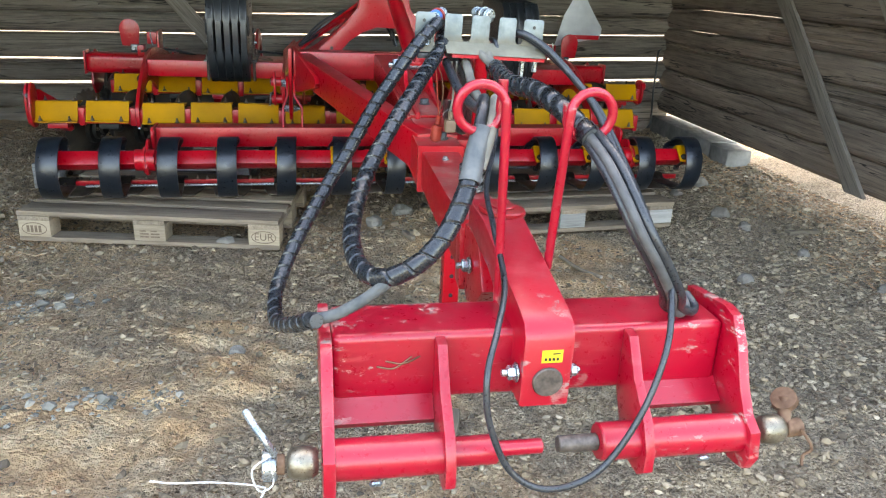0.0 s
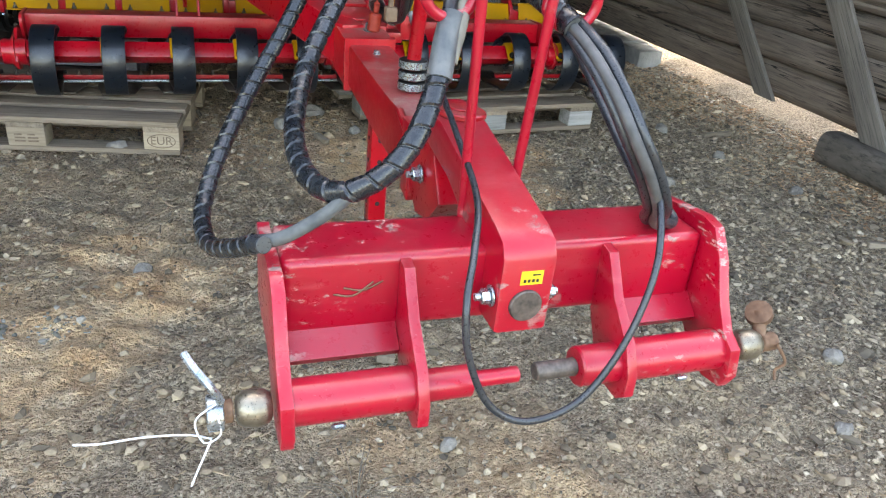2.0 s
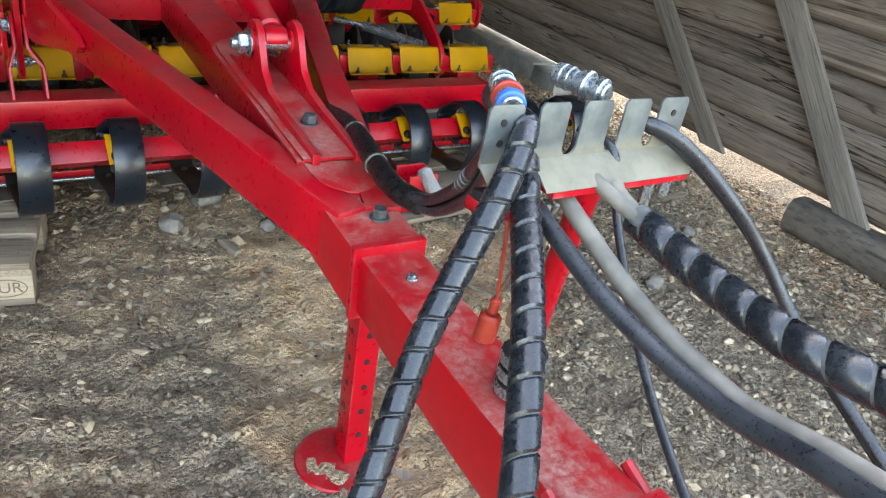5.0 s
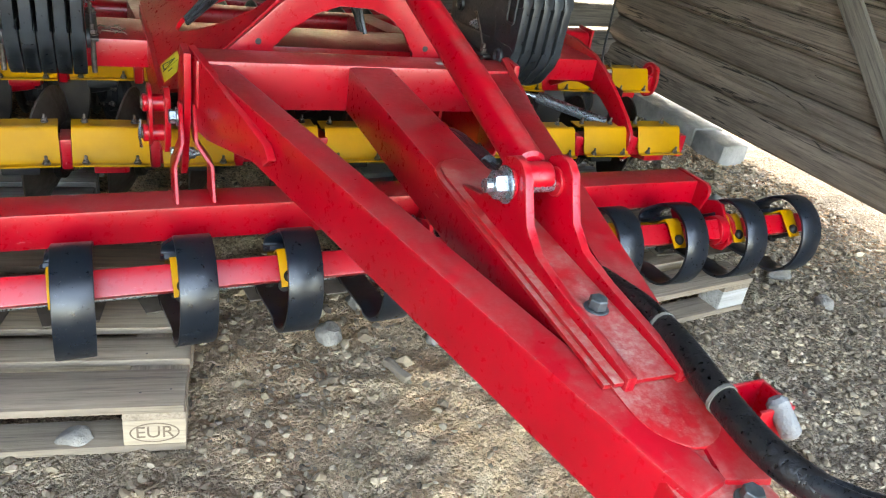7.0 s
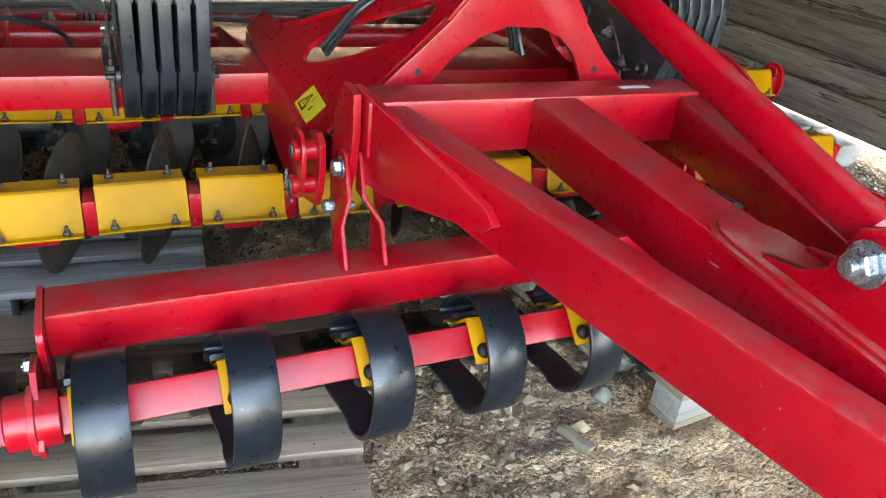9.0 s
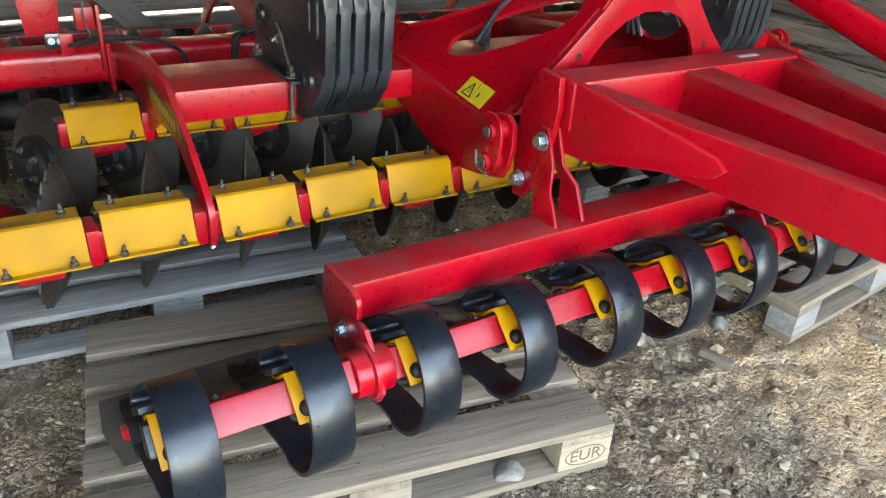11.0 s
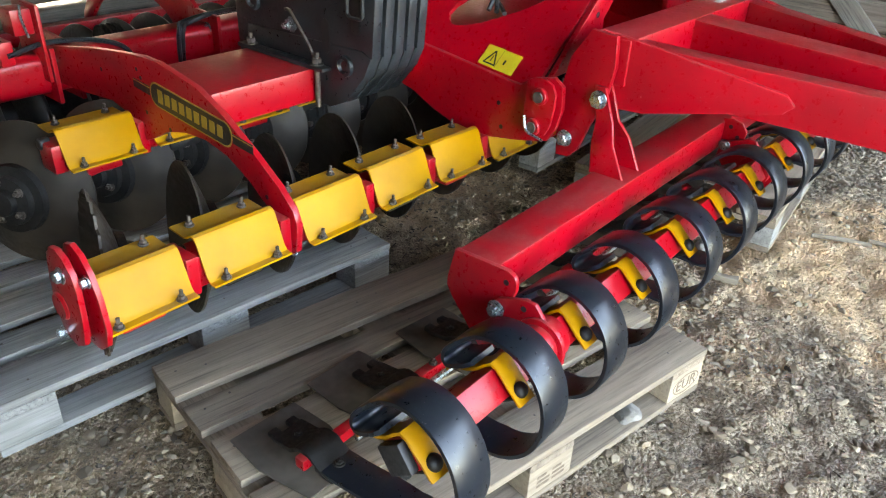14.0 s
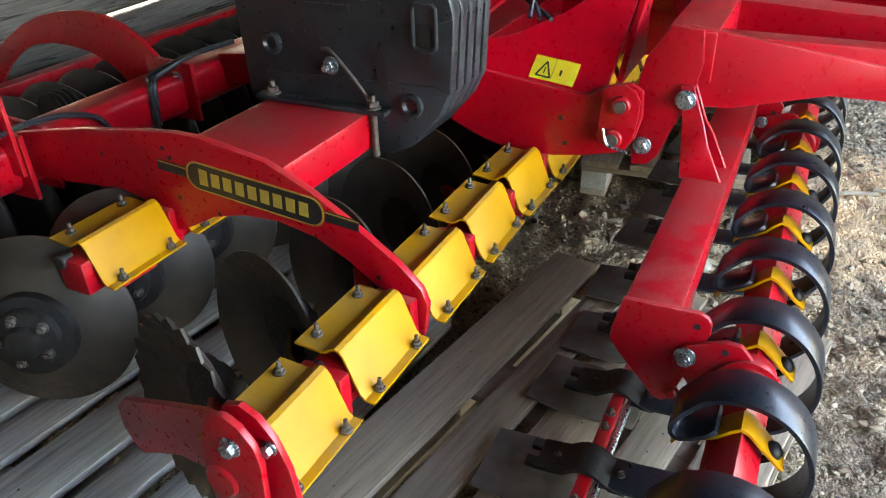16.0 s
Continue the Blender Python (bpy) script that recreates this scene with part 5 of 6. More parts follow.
for at, d, r in (((-1.797, 4.649, 0.584), (-1, 0, 0), 0.013), ((-1.772, 4.600, 0.580), (-1, 0, 0), 0.010), ((-1.797, 4.700, 0.430), (-1, 0, 0), 0.010)):
    part("end_bolt", hexbolt(at, d, r, 0.011), ZINC, front_gang)
part("end_plate", join(prism([(5.30 + 0.07 * math.cos(q * math.pi / 12), 0.56 + 0.085 * math.sin(q * math.pi / 12)) for q in range(24)], 1.845, 1.860, bev=0.003), rod((1.84, 5.30, 0.60), (1.89, 5.30, 0.60), 0.03, 18, 0.004)), RED, rear_gang)

# ---- levelling tines in front of the discs ----
TF = Matrix.Translation((0, 4.167, 0.008)) @ Matrix.Rotation(radians(0.5), 4, 'Z') @ Matrix.Rotation(radians(-0.4), 4, 'Y')   # the tine frame stands a little askew
cbeam = part("tine_beam", shifted(bx(-1.094, 1.225, -0.008, 0.104, 0.418, 0.513, 0.008), TF), RED, H, "red box beam that carries the spring tines")
SY, SZ = -0.147, 0.390
for s, x in ((-1, -1.094), (1, 1.225)):
    ep = [(0.104, 0.516), (-0.040, 0.520), (-0.058, 0.512), (-0.066, 0.498), (-0.066, 0.476), (-0.045, 0.42), (-0.012, 0.300), (0.006, 0.286), (0.024, 0.292), (0.108, 0.390), (0.124, 0.415), (0.122, 0.44)]
    e = part("beam_end", shifted(prism(ep, min(x, x + s * 0.013), max(x, x + s * 0.013), bev=0.003), TF), RED, cbeam)
    xo = x + s * 0.014
    arm_out = [(-0.006, 0.400), (-0.014, 0.430), (-0.030, 0.452), (-0.098, 0.478), (-0.125, 0.476), (-0.150, 0.448), (-0.192, 0.400), (-0.205, 0.365), (-0.185, 0.330), (-0.147, 0.318), (-0.10, 0.328), (-0.04, 0.360)]
    ta = part("tine_arm", shifted(prism(arm_out, min(xo, xo + s * 0.012), max(xo, xo + s * 0.012), bev=0.003), TF), RED, cbeam)
    part("collar", shifted(lathe([(-0.045, 0.046), (-0.042, 0.050), (-0.008, 0.050), (-0.006, 0.062), (0.004, 0.062), (0.006, 0.052), (0.042, 0.050), (0.045, 0.046)], 30), TF @ pose(xo + s * 0.014, SY, SZ)), RED, ta)
    part("end_bolt", shifted(hexbolt((xo + s * 0.012, -0.028, 0.424), (s, 0, 0), 0.016, 0.014, 0.004), TF), ZINC, e)
    part("low_bolt", shifted(hexbolt((x + s * 0.013, -0.012, 0.320), (s, 0, 0), 0.012, 0.010), TF), RED, e)
    for y, z, q in ((-0.040, 0.490, 0.013), (-0.098, 0.455, 0.026)):
        part("plate_hole", shifted(rod((x + s * (q - 0.002), y, z), (x + s * (q + 0.0008), y, z), 0.007, 14), TF), DECAL_K, e)
# the middle arm and its bearing
mid_arm = part("tine_arm", shifted(prism(arm_out, 0.148, 0.160, bev=0.003), TF), RED, cbeam)
part("collar", shifted(lathe([(-0.045, 0.046), (-0.042, 0.050), (-0.008, 0.050), (-0.006, 0.062), (0.004, 0.062), (0.006, 0.052), (0.042, 0.050), (0.045, 0.046)], 30), TF @ pose(0.154, SY, SZ)), RED, mid_arm)
lug_out = [(0.0, 0.425), (-0.050, 0.432), (-0.078, 0.455), (-0.084, 0.490), (-0.066, 0.516), (-0.030, 0.526), (0.0, 0.520)]
mid_lug = part("bearing_lug", shifted(prism(lug_out, 0.166, 0.178, bev=0.003), TF), RED, cbeam)
for y, z in ((-0.030, 0.498), (-0.058, 0.468)):
    part("plate_hole", shifted(rod((0.1655, y, z), (0.1648, y, z), 0.007, 14), TF), DECAL_K, mid_lug)
part("end_bolt", shifted(hexbolt((0.146, -0.028, 0.440), (-1, 0, 0), 0.014, 0.012, 0.004), TF), ZINC, mid_lug)
for s in (-1, 1):
    for top, low in ((0.485, 0.507), (0.451, 0.415)):
        t0, b0 = s * top, s * low
        knee = [(t0 - 0.005, 0.748), (t0 - 0.005, 0.655), (b0 - 0.005, 0.600), (b0 - 0.005, 0.511), (b0 + 0.005, 0.511), (b0 + 0.005, 0.603), (t0 + 0.005, 0.658), (t0 + 0.005, 0.748)]
        lk = prism(knee, -0.5, 0.5, 'y', 0)
        for v in lk.verts:
            f = (v.co.z - 0.511) / 0.237
            v.co.y = 4.236 + s * 0.012 + (0.054 - s * 0.012) * f + v.co.y * (0.044 + 0.062 * (1 - f) ** 2 - 0.012 * max(0.0, f - 0.85) / 0.15)
        bmesh.ops.bevel(lk, geom=lk.edges[:], offset=0.002, segments=1, affect='EDGES')
        part("link_plate", lk, RED, cbeam)
    part("link_bolt", hexbolt((s * 0.491, 4.289, 0.712), (s, 0, 0), 0.019, 0.018), ZINC, cbeam)

SM = TF @ pose(0, SY, SZ)
SHAFT_TURN = -36   # one face of the shaft looks forward and up
shaft = part("tine_shaft", shifted(bx(-1.552, 1.632, -0.034, 0.034, -0.034, 0.034, 0.007), SM @ pose(0, 0, 0, SHAFT_TURN, 0, 0)), RED, H, "long red square shaft with spring tines")
for x0, x1 in ((-1.572, -1.550), (1.630, 1.652)):
    part("end_plug", shifted(bx(x0, x1, -0.031, 0.031, -0.031, 0.031, 0.006), SM @ pose(0, 0, 0, SHAFT_TURN, 0, 0)), RUBBER, shaft, "black plastic plug in the shaft end")


def strap(width=0.088, t=0.010):
    """A flat spring bar: hooked inner end, a large loop forward and down, and a flat tail to the rear; it drifts sideways."""
    path = [(0.034, 0.044, -0.030), (0.056, 0.029, -0.030), (0.078, 0.015, -0.028), (0.096, 0.009, -0.026), (0.107, 0.020, -0.023), (0.101, 0.043, -0.018)]
    cy, cz, r = -0.006, -0.033, 0.122
    for k in range(24):
        a = radians(54 + k * 9.45)
        path.append((cy + r * math.cos(a), cz + 1.10 * r * math.sin(a), -0.0006 * k))
    path += [(0.050, -0.166, -0.016), (0.100, -0.170, -0.020), (0.160, -0.172, -0.025), (0.215, -0.172, -0.028)]
    pts = smooth_path([(dx, y, z) for y, z, dx in path], 3)
    bm = bmesh.new()
    rows = []
    for i, p in enumerate(pts):
        tan = (pts[min(i + 1, len(pts) - 1)] - pts[max(i - 1, 0)])
        tan.x = 0
        tan.normalize()
        nor = Vector((0, -tan.z, tan.y))
        w = width / 2 * (0.80 if i == 0 else 0.93 if i == 1 else 1.0 if i < len(pts) - 12 else 0.92)
        rows.append([bm.verts.new(p + Vector((sx * w, 0, 0)) + nor * (sn * t / 2)) for sx, sn in ((-1, -0.8), (-0.95, -1.1), (0.95, -1.1), (1, -0.8), (1, 0.8), (0.95, 1.1), (-0.95, 1.1), (-1, 0.8))])
    for a, b in zip(rows, rows[1:]):
        for k in range(8):
            bm.faces.new((a[k], a[(k + 1) % 8], b[(k + 1) % 8], b[k]))
    bm.faces.new(rows[0][::-1])
    bm.faces.new(rows[-1])
    bmesh.ops.recalc_face_normals(bm, faces=bm.faces[:])
    return bm


strap_me = mesh_of(strap(), "spring_tine", STRAP, 40)
cl = [(-0.056, -0.052), (-0.0465, 0.000), (-0.0415, 0.030), (-0.034, 0.041), (-0.018, 0.0405), (0.010, 0.036), (0.034, 0.038), (0.056, 0.046), (0.082, 0.049), (0.092, 0.044), (0.092, 0.050), (0.082, 0.056), (0.055, 0.053), (0.034, 0.045), (0.010, 0.043), (-0.018, 0.0475), (-0.038, 0.048), (-0.0475, 0.034), (-0.0525, 0.000), (-0.062, -0.052)]
clamp_bm = prism(cl, -0.058, -0.008, bev=0.0015)
clamp_me = mesh_of(clamp_bm, "clamp", YELLOW_CLAMP)
clamp_bolt_me = mesh_of(join(shifted(lathe([(0, 0.017), (0.006, 0.0165), (0.012, 0.012), (0.015, 0.004)], 18), pose(-0.033, -0.055, -0.026, 0, 0, -90)), rod((-0.030, 0.055, -0.042), (-0.030, -0.046, -0.042), 0.007, 8), hexbolt((-0.030, 0.036, -0.042), (0, 1, 0), 0.012, 0.012, 0.01)), "clamp_bolt", CAST)
shoe = [(0.165, -0.178), (0.200, -0.166), (0.222, -0.150), (0.234, -0.144), (0.258, -0.144), (0.272, -0.150), (0.292, -0.164), (0.345, -0.172), (0.345, -0.182), (0.290, -0.176), (0.268, -0.160), (0.256, -0.153), (0.234, -0.153), (0.215, -0.162), (0.195, -0.178)]
fork_me = mesh_of(join(prism(shoe, -0.070, 0.010, bev=0.002), bx(-0.066, -0.042, 0.335, 0.368, -0.186, -0.172, 0.004), bx(-0.018, 0.006, 0.335, 0.368, -0.186, -0.172, 0.004), hexbolt((-0.030, 0.31, -0.170), (0, 0, 1), 0.009, 0.006, 0.003), hexbolt((-0.030, 0.185, -0.165), (0, 0, 1), 0.009, 0.006, 0.003)), "tine_shoe", CAST)
wing = [(-0.092, 0.205), (0.044, 0.205), (0.074, 0.330), (0.070, 0.448), (-0.102, 0.455), (-0.114, 0.340)]
wing_me = mesh_of(prism(wing, -0.232, -0.226, 'z', 0.0015), "wear_plate", WEARPLATE)
TINE_X = (-1.503, -1.250, -1.005, -0.750, -0.485, -0.227, 0.025, 0.285, 0.530, 0.780, 1.041, 1.303, 1.559)
for k in range(13):
    x = TINE_X[k]
    tine = piece("spring_tine", strap_me, H, SM @ pose(x, 0, 0, 1.2 * math.sin(k * 1.3), 0, 0.8 * math.sin(k * 2.1)), "" if k else "black flat spring bar bent into a loop")
    piece("clamp", clamp_me, tine, pose(0, 0, 0, SHAFT_TURN, 0, 0))
    piece("clamp_bolt", clamp_bolt_me, tine, pose(0, 0, 0, SHAFT_TURN, 0, 0))
    piece("tine_shoe", fork_me, tine)
    piece("wear_plate", wing_me, tine, pose(0.01 * math.sin(k * 3.1), 0.012 * math.sin(k * 1.9), 0, 0, 0, 3 * math.sin(k * 2.2)))
rail = part("tine_rail", shifted(bx(-1.585, 1.662, 0.233, 0.259, -0.182, -0.156, 0.003), SM), RED, H, "thin red rail joining the tine tails")
for k in range(12):
    for d in (0.105, 0.150):
        part("rail_bolt", shifted(hexbolt((TINE_X[k] - 0.03 + d, 0.246, -0.156), (0, 0, 1), 0.008, 0.006, 0.008), SM), RUSTY_BOLT, rail)
part("bright_rod", shifted(rod((-1.45, 0.222, -0.180), (1.54, 0.222, -0.180), 0.007, 10), SM), ZINC, H, "bright steel rod behind the tines")

# ---- rear frame, roller, lamps ----
rear = part("rear_beam", bx(-1.775, 1.775, 5.738, 5.866, 0.550, 0.678, 0.042, 6), RED, H, "red rear beam above the roller")
for s in (-1, 1):
    part("beam_cap", bx(s * 1.775 - 0.006, s * 1.775 + 0.006, 5.735, 5.869, 0.545, 0.690, 0.004), RED, rear)
    part("beam_clamp", join(prism([(5.70, 0.70), (5.90, 0.71), (5.90, 0.53), (5.70, 0.53)], s * 1.285, s * 1.300, bev=0.004), prism([(5.70, 0.70), (5.90, 0.71), (5.90, 0.53), (5.70, 0.53)], s * 1.215, s * 1.230, bev=0.004)), RED, rear)
    part("clamp_bolt", hexbolt((s * 1.302, 5.785, 0.655), (s, 0, 0), 0.017, 0.014, 0.01), ZINC, rear)
    part("frame_strut", beam((s * 0.47, 5.22, 0.69), (s * 0.47, 5.75, 0.64), 0.12, 0.10, 0.008), RED, H)
part("rear_clamp", prism([(5.70, 0.71), (5.88, 0.72), (5.88, 0.53), (5.70, 0.53)], -0.71, -0.695, bev=0.004), RED, rear)
part("rear_bolt", hexbolt((-0.712, 5.76, 0.66), (-1, 0, 0), 0.017, 0.014), ZINC, rear)
part("rear_cable", pipe([(-1.42, 5.70, 0.70), (-1.30, 5.72, 0.715), (-1.16, 5.73, 0.70), (-1.06, 5.72, 0.665), (-1.02, 5.71, 0.60)], 0.008, 8), HOSE, rear, "black cable lying along the beam")
part("rear_cable", pipe([(-0.84, 5.735, 0.56), (-0.835, 5.735, 0.62), (-0.825, 5.735, 0.68), (-0.79, 5.76, 0.69), (-0.70, 5.74, 0.715), (-0.58, 5.78, 0.705), (-0.40, 5.80, 0.69)], 0.009, 8), HOSE, rear, "black cable looped over the beam")
part("rear_cable", pipe([(-0.85, 5.735, 0.56), (-0.85, 5.733, 0.63), (-0.84, 5.735, 0.685), (-0.80, 5.78, 0.69), (-0.70, 5.76, 0.71), (-0.58, 5.80, 0.70)], 0.008, 8), HOSE, rear, "black cable looped over the beam")

roller = part("roller_shaft", rod((-1.78, 6.20, 0.345), (1.78, 6.20, 0.345), 0.075, 24, 0.004), CAST, H, "heavy roller shaft")
ring = lathe([(-0.010, 0.08), (-0.030, 0.10), (-0.033, 0.215), (-0.026, 0.250), (-0.012, 0.278), (0.0, 0.284), (0.012, 0.278), (0.026, 0.250), (0.033, 0.215), (0.030, 0.10), (0.010, 0.08)], 56)
ring_me = mesh_of(ring, "roller_ring", ROLLER, 40)
for k in range(24):
    piece("roller_ring", ring_me, H, pose(-1.70 + k * 0.1475, 6.20, 0.345), "" if k else "black ribbed ring of the roller")
for s in (-1, 1):
    cres = [(5.80, 0.672), (5.835, 0.720), (5.90, 0.776), (5.96, 0.808), (6.02, 0.828), (6.12, 0.836), (6.23, 0.824), (6.33, 0.802), (6.42, 0.768), (6.53, 0.710), (6.63, 0.645), (6.70, 0.56), (6.74, 0.46), (6.68, 0.46), (6.64, 0.54), (6.57, 0.605), (6.50, 0.652), (6.43, 0.688), (6.36, 0.708), (6.29, 0.718), (6.20, 0.715), (6.12, 0.703), (6.06, 0.682), (6.015, 0.655), (5.96, 0.60), (5.86, 0.58)]
    part("roller_arm", prism(cres, s * 0.70 - 0.009, s * 0.70 + 0.009, bev=0.003), RED, H, "red crescent plate arching over the roller")
    fl = [(6.02, 0.44), (6.06, 0.60), (6.18, 0.66), (6.33, 0.60), (6.38, 0.40), (6.20, 0.26)]
    part("roller_end", prism(fl, s * 1.81 - 0.008, s * 1.81 + 0.008, bev=0.004), RED, H)
part("scraper_beam", bx(-1.6, 1.6, 6.52, 6.58, 0.50, 0.56, 0.006), RED, H)


def rear_lamp(s):
    x = s * 1.44
    disk = [(x + s * 0.045 + 0.062 * math.cos(q * math.pi / 12), 0.835 + 0.062 * math.sin(q * math.pi / 12)) for q in range(13)] + [(x + s * 0.045 - 0.05, 0.73), (x + s * 0.045 + 0.05, 0.73)]
    br = part("lamp_bracket", join(prism(disk, 5.735, 5.748, 'y', 0.002), bx(x - 0.02 - 0.02 * s, x + 0.02 - 0.02 * s, 5.70, 5.80, 0.67, 0.74, 0.004), bx(x - s * 0.09 - 0.03, x - s * 0.09 + 0.03, 5.72, 5.80, 0.745, 0.82, 0.006), bx(x - s * 0.13 - 0.006, x - s * 0.13 + 0.006, 5.70, 5.86, 0.60, 0.83, 0.004)), RED, H, "red lamp bracket on the rear beam")
    part("side_lamp", join(bx(x + s * 0.01 - 0.034, x + s * 0.01 + 0.034, 5.712, 5.736, 0.690, 0.742, 0.008)), LENS, br, "small dark position lamp")
    part("lamp_lens", join(*[shifted(lathe([(0, 0.012), (-0.004, 0.010)], 12, 'y'), pose(x + s * 0.01 + d, 5.712, 0.716)) for d in (-0.015, 0.012)]), DECAL_W, br)
    part("clip", pipe([(x - s * 0.09, 5.715, 0.835), (x - s * 0.085, 5.712, 0.80), (x - s * 0.095, 5.712, 0.74)], 0.004, 6), ZINC, br)


rear_lamp(-1)
rear_lamp(1)
sg = [(1.42, 0.80), (1.475, 1.02), (1.555, 1.17), (1.615, 1.17), (1.70, 1.04), (1.775, 0.935), (1.765, 0.865), (1.60, 0.835)]
sign = part("slow_vehicle_sign", prism(sg, 5.88, 5.884, 'y', 0.001), SIGNBACK, H, "grey back of a triangular road sign")
part("sign_strip", bx(1.52, 1.755, 5.872, 5.878, 0.855, 0.885, 0.001), RED, sign)
for x in (-1.0, 0.3, 1.0):
    part("roller_spring", join(*[shifted(lathe([(-0.004, 0.055), (0.004, 0.055)], 16), pose(x + 0.02 * k, 5.98, 0.62)) for k in range(4)]), CAST, H)
part("hydraulic_ram", join(rod((1.02, 4.98, 0.56), (1.22, 4.75, 0.53), 0.022, 16, 0.003), rod((0.90, 5.06, 0.57), (1.02, 4.98, 0.56), 0.012, 12)), ZINC, H, "bright hydraulic ram between the gangs")

# ---- hose rack and hoses ----

RM = pose(-0.166, 2.257, 1.086, 0, 2.1, 5.6)   # the rack's near end; the rack stands turned a little


SHEET = 0.0035
TONGUES = ((0.071, 0.115), (0.138, 0.184), (0.207, 0.252), (0.272, 0.324))


def comb_plate():
    """One sheet with four upright tongues and rounded slots between them."""
    out = []
    for k, (a, b) in enumerate(TONGUES):
        out += [(a, 0.074), (a + 0.004, 0.079), (b - 0.004, 0.079), (b, 0.074)]
        if k < 3:
            c = TONGUES[k + 1][0]
            mid, r = (b + c) / 2, (c - b) / 2
            out += [(mid + r * math.cos(math.pi + q * math.pi / 8), 0.0285 + r * math.sin(math.pi + q * math.pi / 8)) for q in range(9)]
    return prism(out + [(0.324, 0.012), (0.071, 0.012)], -SHEET / 2, SHEET / 2, 'y', 0.0008)


def sloping_foot(x0, x1, deep):
    fold = [(0.0018, 0.0135), (-0.0018, 0.0165), (-0.010, 0.012), (-0.022, 0.004), (-0.034, -0.006), (-0.036, -0.009), (-0.022, 0.0005), (-0.010, 0.008)]
    return prism([(y * deep, z) for y, z in fold], x0, x1, 'x', 0.0006)


def on_rack(bm):
    return shifted(bm, RM)


rack = part("hose_rack", on_rack(comb_plate()), RACK_PLATE, H, "galvanised comb plate of the hose rack, dusty at its foot")
part("rack_deck", on_rack(sloping_foot(0.071, 0.324, 1.0)), RACK_PLATE, rack, "dusty sloping foot of the comb plate")
part("rack_tab", on_rack(prism([(0.0, 0.012), (0.0, 0.074), (0.004, 0.079), (0.043, 0.079), (0.047, 0.074), (0.047, 0.012)], -SHEET / 2, SHEET / 2, 'y', 0.0008)), RACK_PLATE, rack)
part("rack_deck", on_rack(sloping_foot(0.0, 0.047, 0.8)), RACK_PLATE, rack)
for x in (0.020, 0.298):
    for z in (0.060, 0.038):
        part("tab_hole", on_rack(rod((x, -0.0016, z), (x, -0.0030, z), 0.0042, 10)), DECAL_K, rack)
part("rack_ledge", on_rack(prism([(-0.034, -0.011), (-0.016, -0.002), (-0.006, -0.008), (-0.006, -0.016), (-0.034, -0.018)], 0.085, 0.322, 'x', 0.0015)), RED, rack, "red ledge under the plate")
part("rack_foot", on_rack(join(bx(-0.004, 0.050, -0.036, 0.004, -0.034, -0.030, 0.001), prism([(-0.036, -0.034), (-0.036, -0.024), (-0.033, -0.024), (-0.033, -0.034)], -0.004, 0.050, 'x', 0), bx(-0.004, -0.001, -0.036, 0.004, -0.034, -0.020, 0.001))), RED, rack)
part("rack_pad", on_rack(bx(0.001, 0.046, -0.031, 0.004, -0.0295, -0.012, 0.002)), RUBBER, rack, "black rubber pad under the plate")
part("rack_bolt", on_rack(hexbolt((0.022, -0.016, 0.010), (0, -0.6, 1), 0.008, 0.008, 0.006)), ZINC, rack)
for x, h in ((0.268, 0.034), (0.302, 0.022)):
    part("rack_bolt", on_rack(hexbolt((x, -0.020, -0.017), (0, 0, -1), 0.007, h)), ZINC, rack)
part("rack_post", pipe([(0.003, 2.302, 0.700), (0.004, 2.300, 0.80), (0.008, 2.290, 0.92), (0.000, 2.262, 1.050), (0.004, 2.250, 1.070)], 0.0165, 16), RED, H, "red post that carries the hose rack")
col = part("post_clamp", join(*[shifted(lathe([(-0.011, 0.026), (-0.009, 0.032), (0.009, 0.032), (0.011, 0.026)], 24, 'z'), pose(0.003, 2.302, 0.731 + 0.025 * k)) for k in range(3)]), RUBBER, H, "grey rubber hose clamps round the post")
for k in range(3):
    part("clamp_band", shifted(lathe([(-0.008, 0.0318), (-0.008, 0.0338), (0.008, 0.0338), (0.008, 0.0318)], 24, 'z'), pose(0.003, 2.302, 0.731 + 0.025 * k)), ZINC, col)
part("clamp_screw", hexbolt((-0.010, 2.271, 0.731), (-0.3, -1, 0), 0.006, 0.010), ZINC, col)


def coupler(p, d, ring, cap, k=1.0):
    p, d = Vector(p), Vector(d).normalized()
    d = d * k
    cp = part("quick_coupler", join(rod(p, p + d * 0.035, 0.013, 18, 0.002), rod(p + d * 0.035, p + d * 0.050, 0.016, 18, 0.002), rod(p + d * 0.050, p + d * 0.088, 0.0135, 18, 0.002), rod(p + d * 0.060, p + d * 0.066, 0.0155, 18, 0.001), rod(p + d * 0.072, p + d * 0.078, 0.0155, 18, 0.001)), ZINC, H, "bright hydraulic coupling on the rack")
    part("coupler_ring", rod(p + d * 0.006, p + d * 0.020, 0.017, 18, 0.002), ring, cp)
    part("coupler_cap", rod(p + d * 0.030, p + d * 0.038, 0.019, 18, 0.002), cap, cp)


coupler((-0.116, 2.283, 1.150), (0.40, 0.90, 0.10), BLUE, REDCAP, 0.95)
coupler((0.024, 2.292, 1.158), (-0.30, 0.95, 0.06), ZINC, ZINC, 0.85)
part("black_cap", join(rod((-0.085, 2.340, 1.135), (-0.065, 2.385, 1.128), 0.018, 18, 0.004), rod((-0.095, 2.318, 1.128), (-0.085, 2.340, 1.135), 0.013, 16, 0.003)), RUBBER, H, "black rubber dust cap")
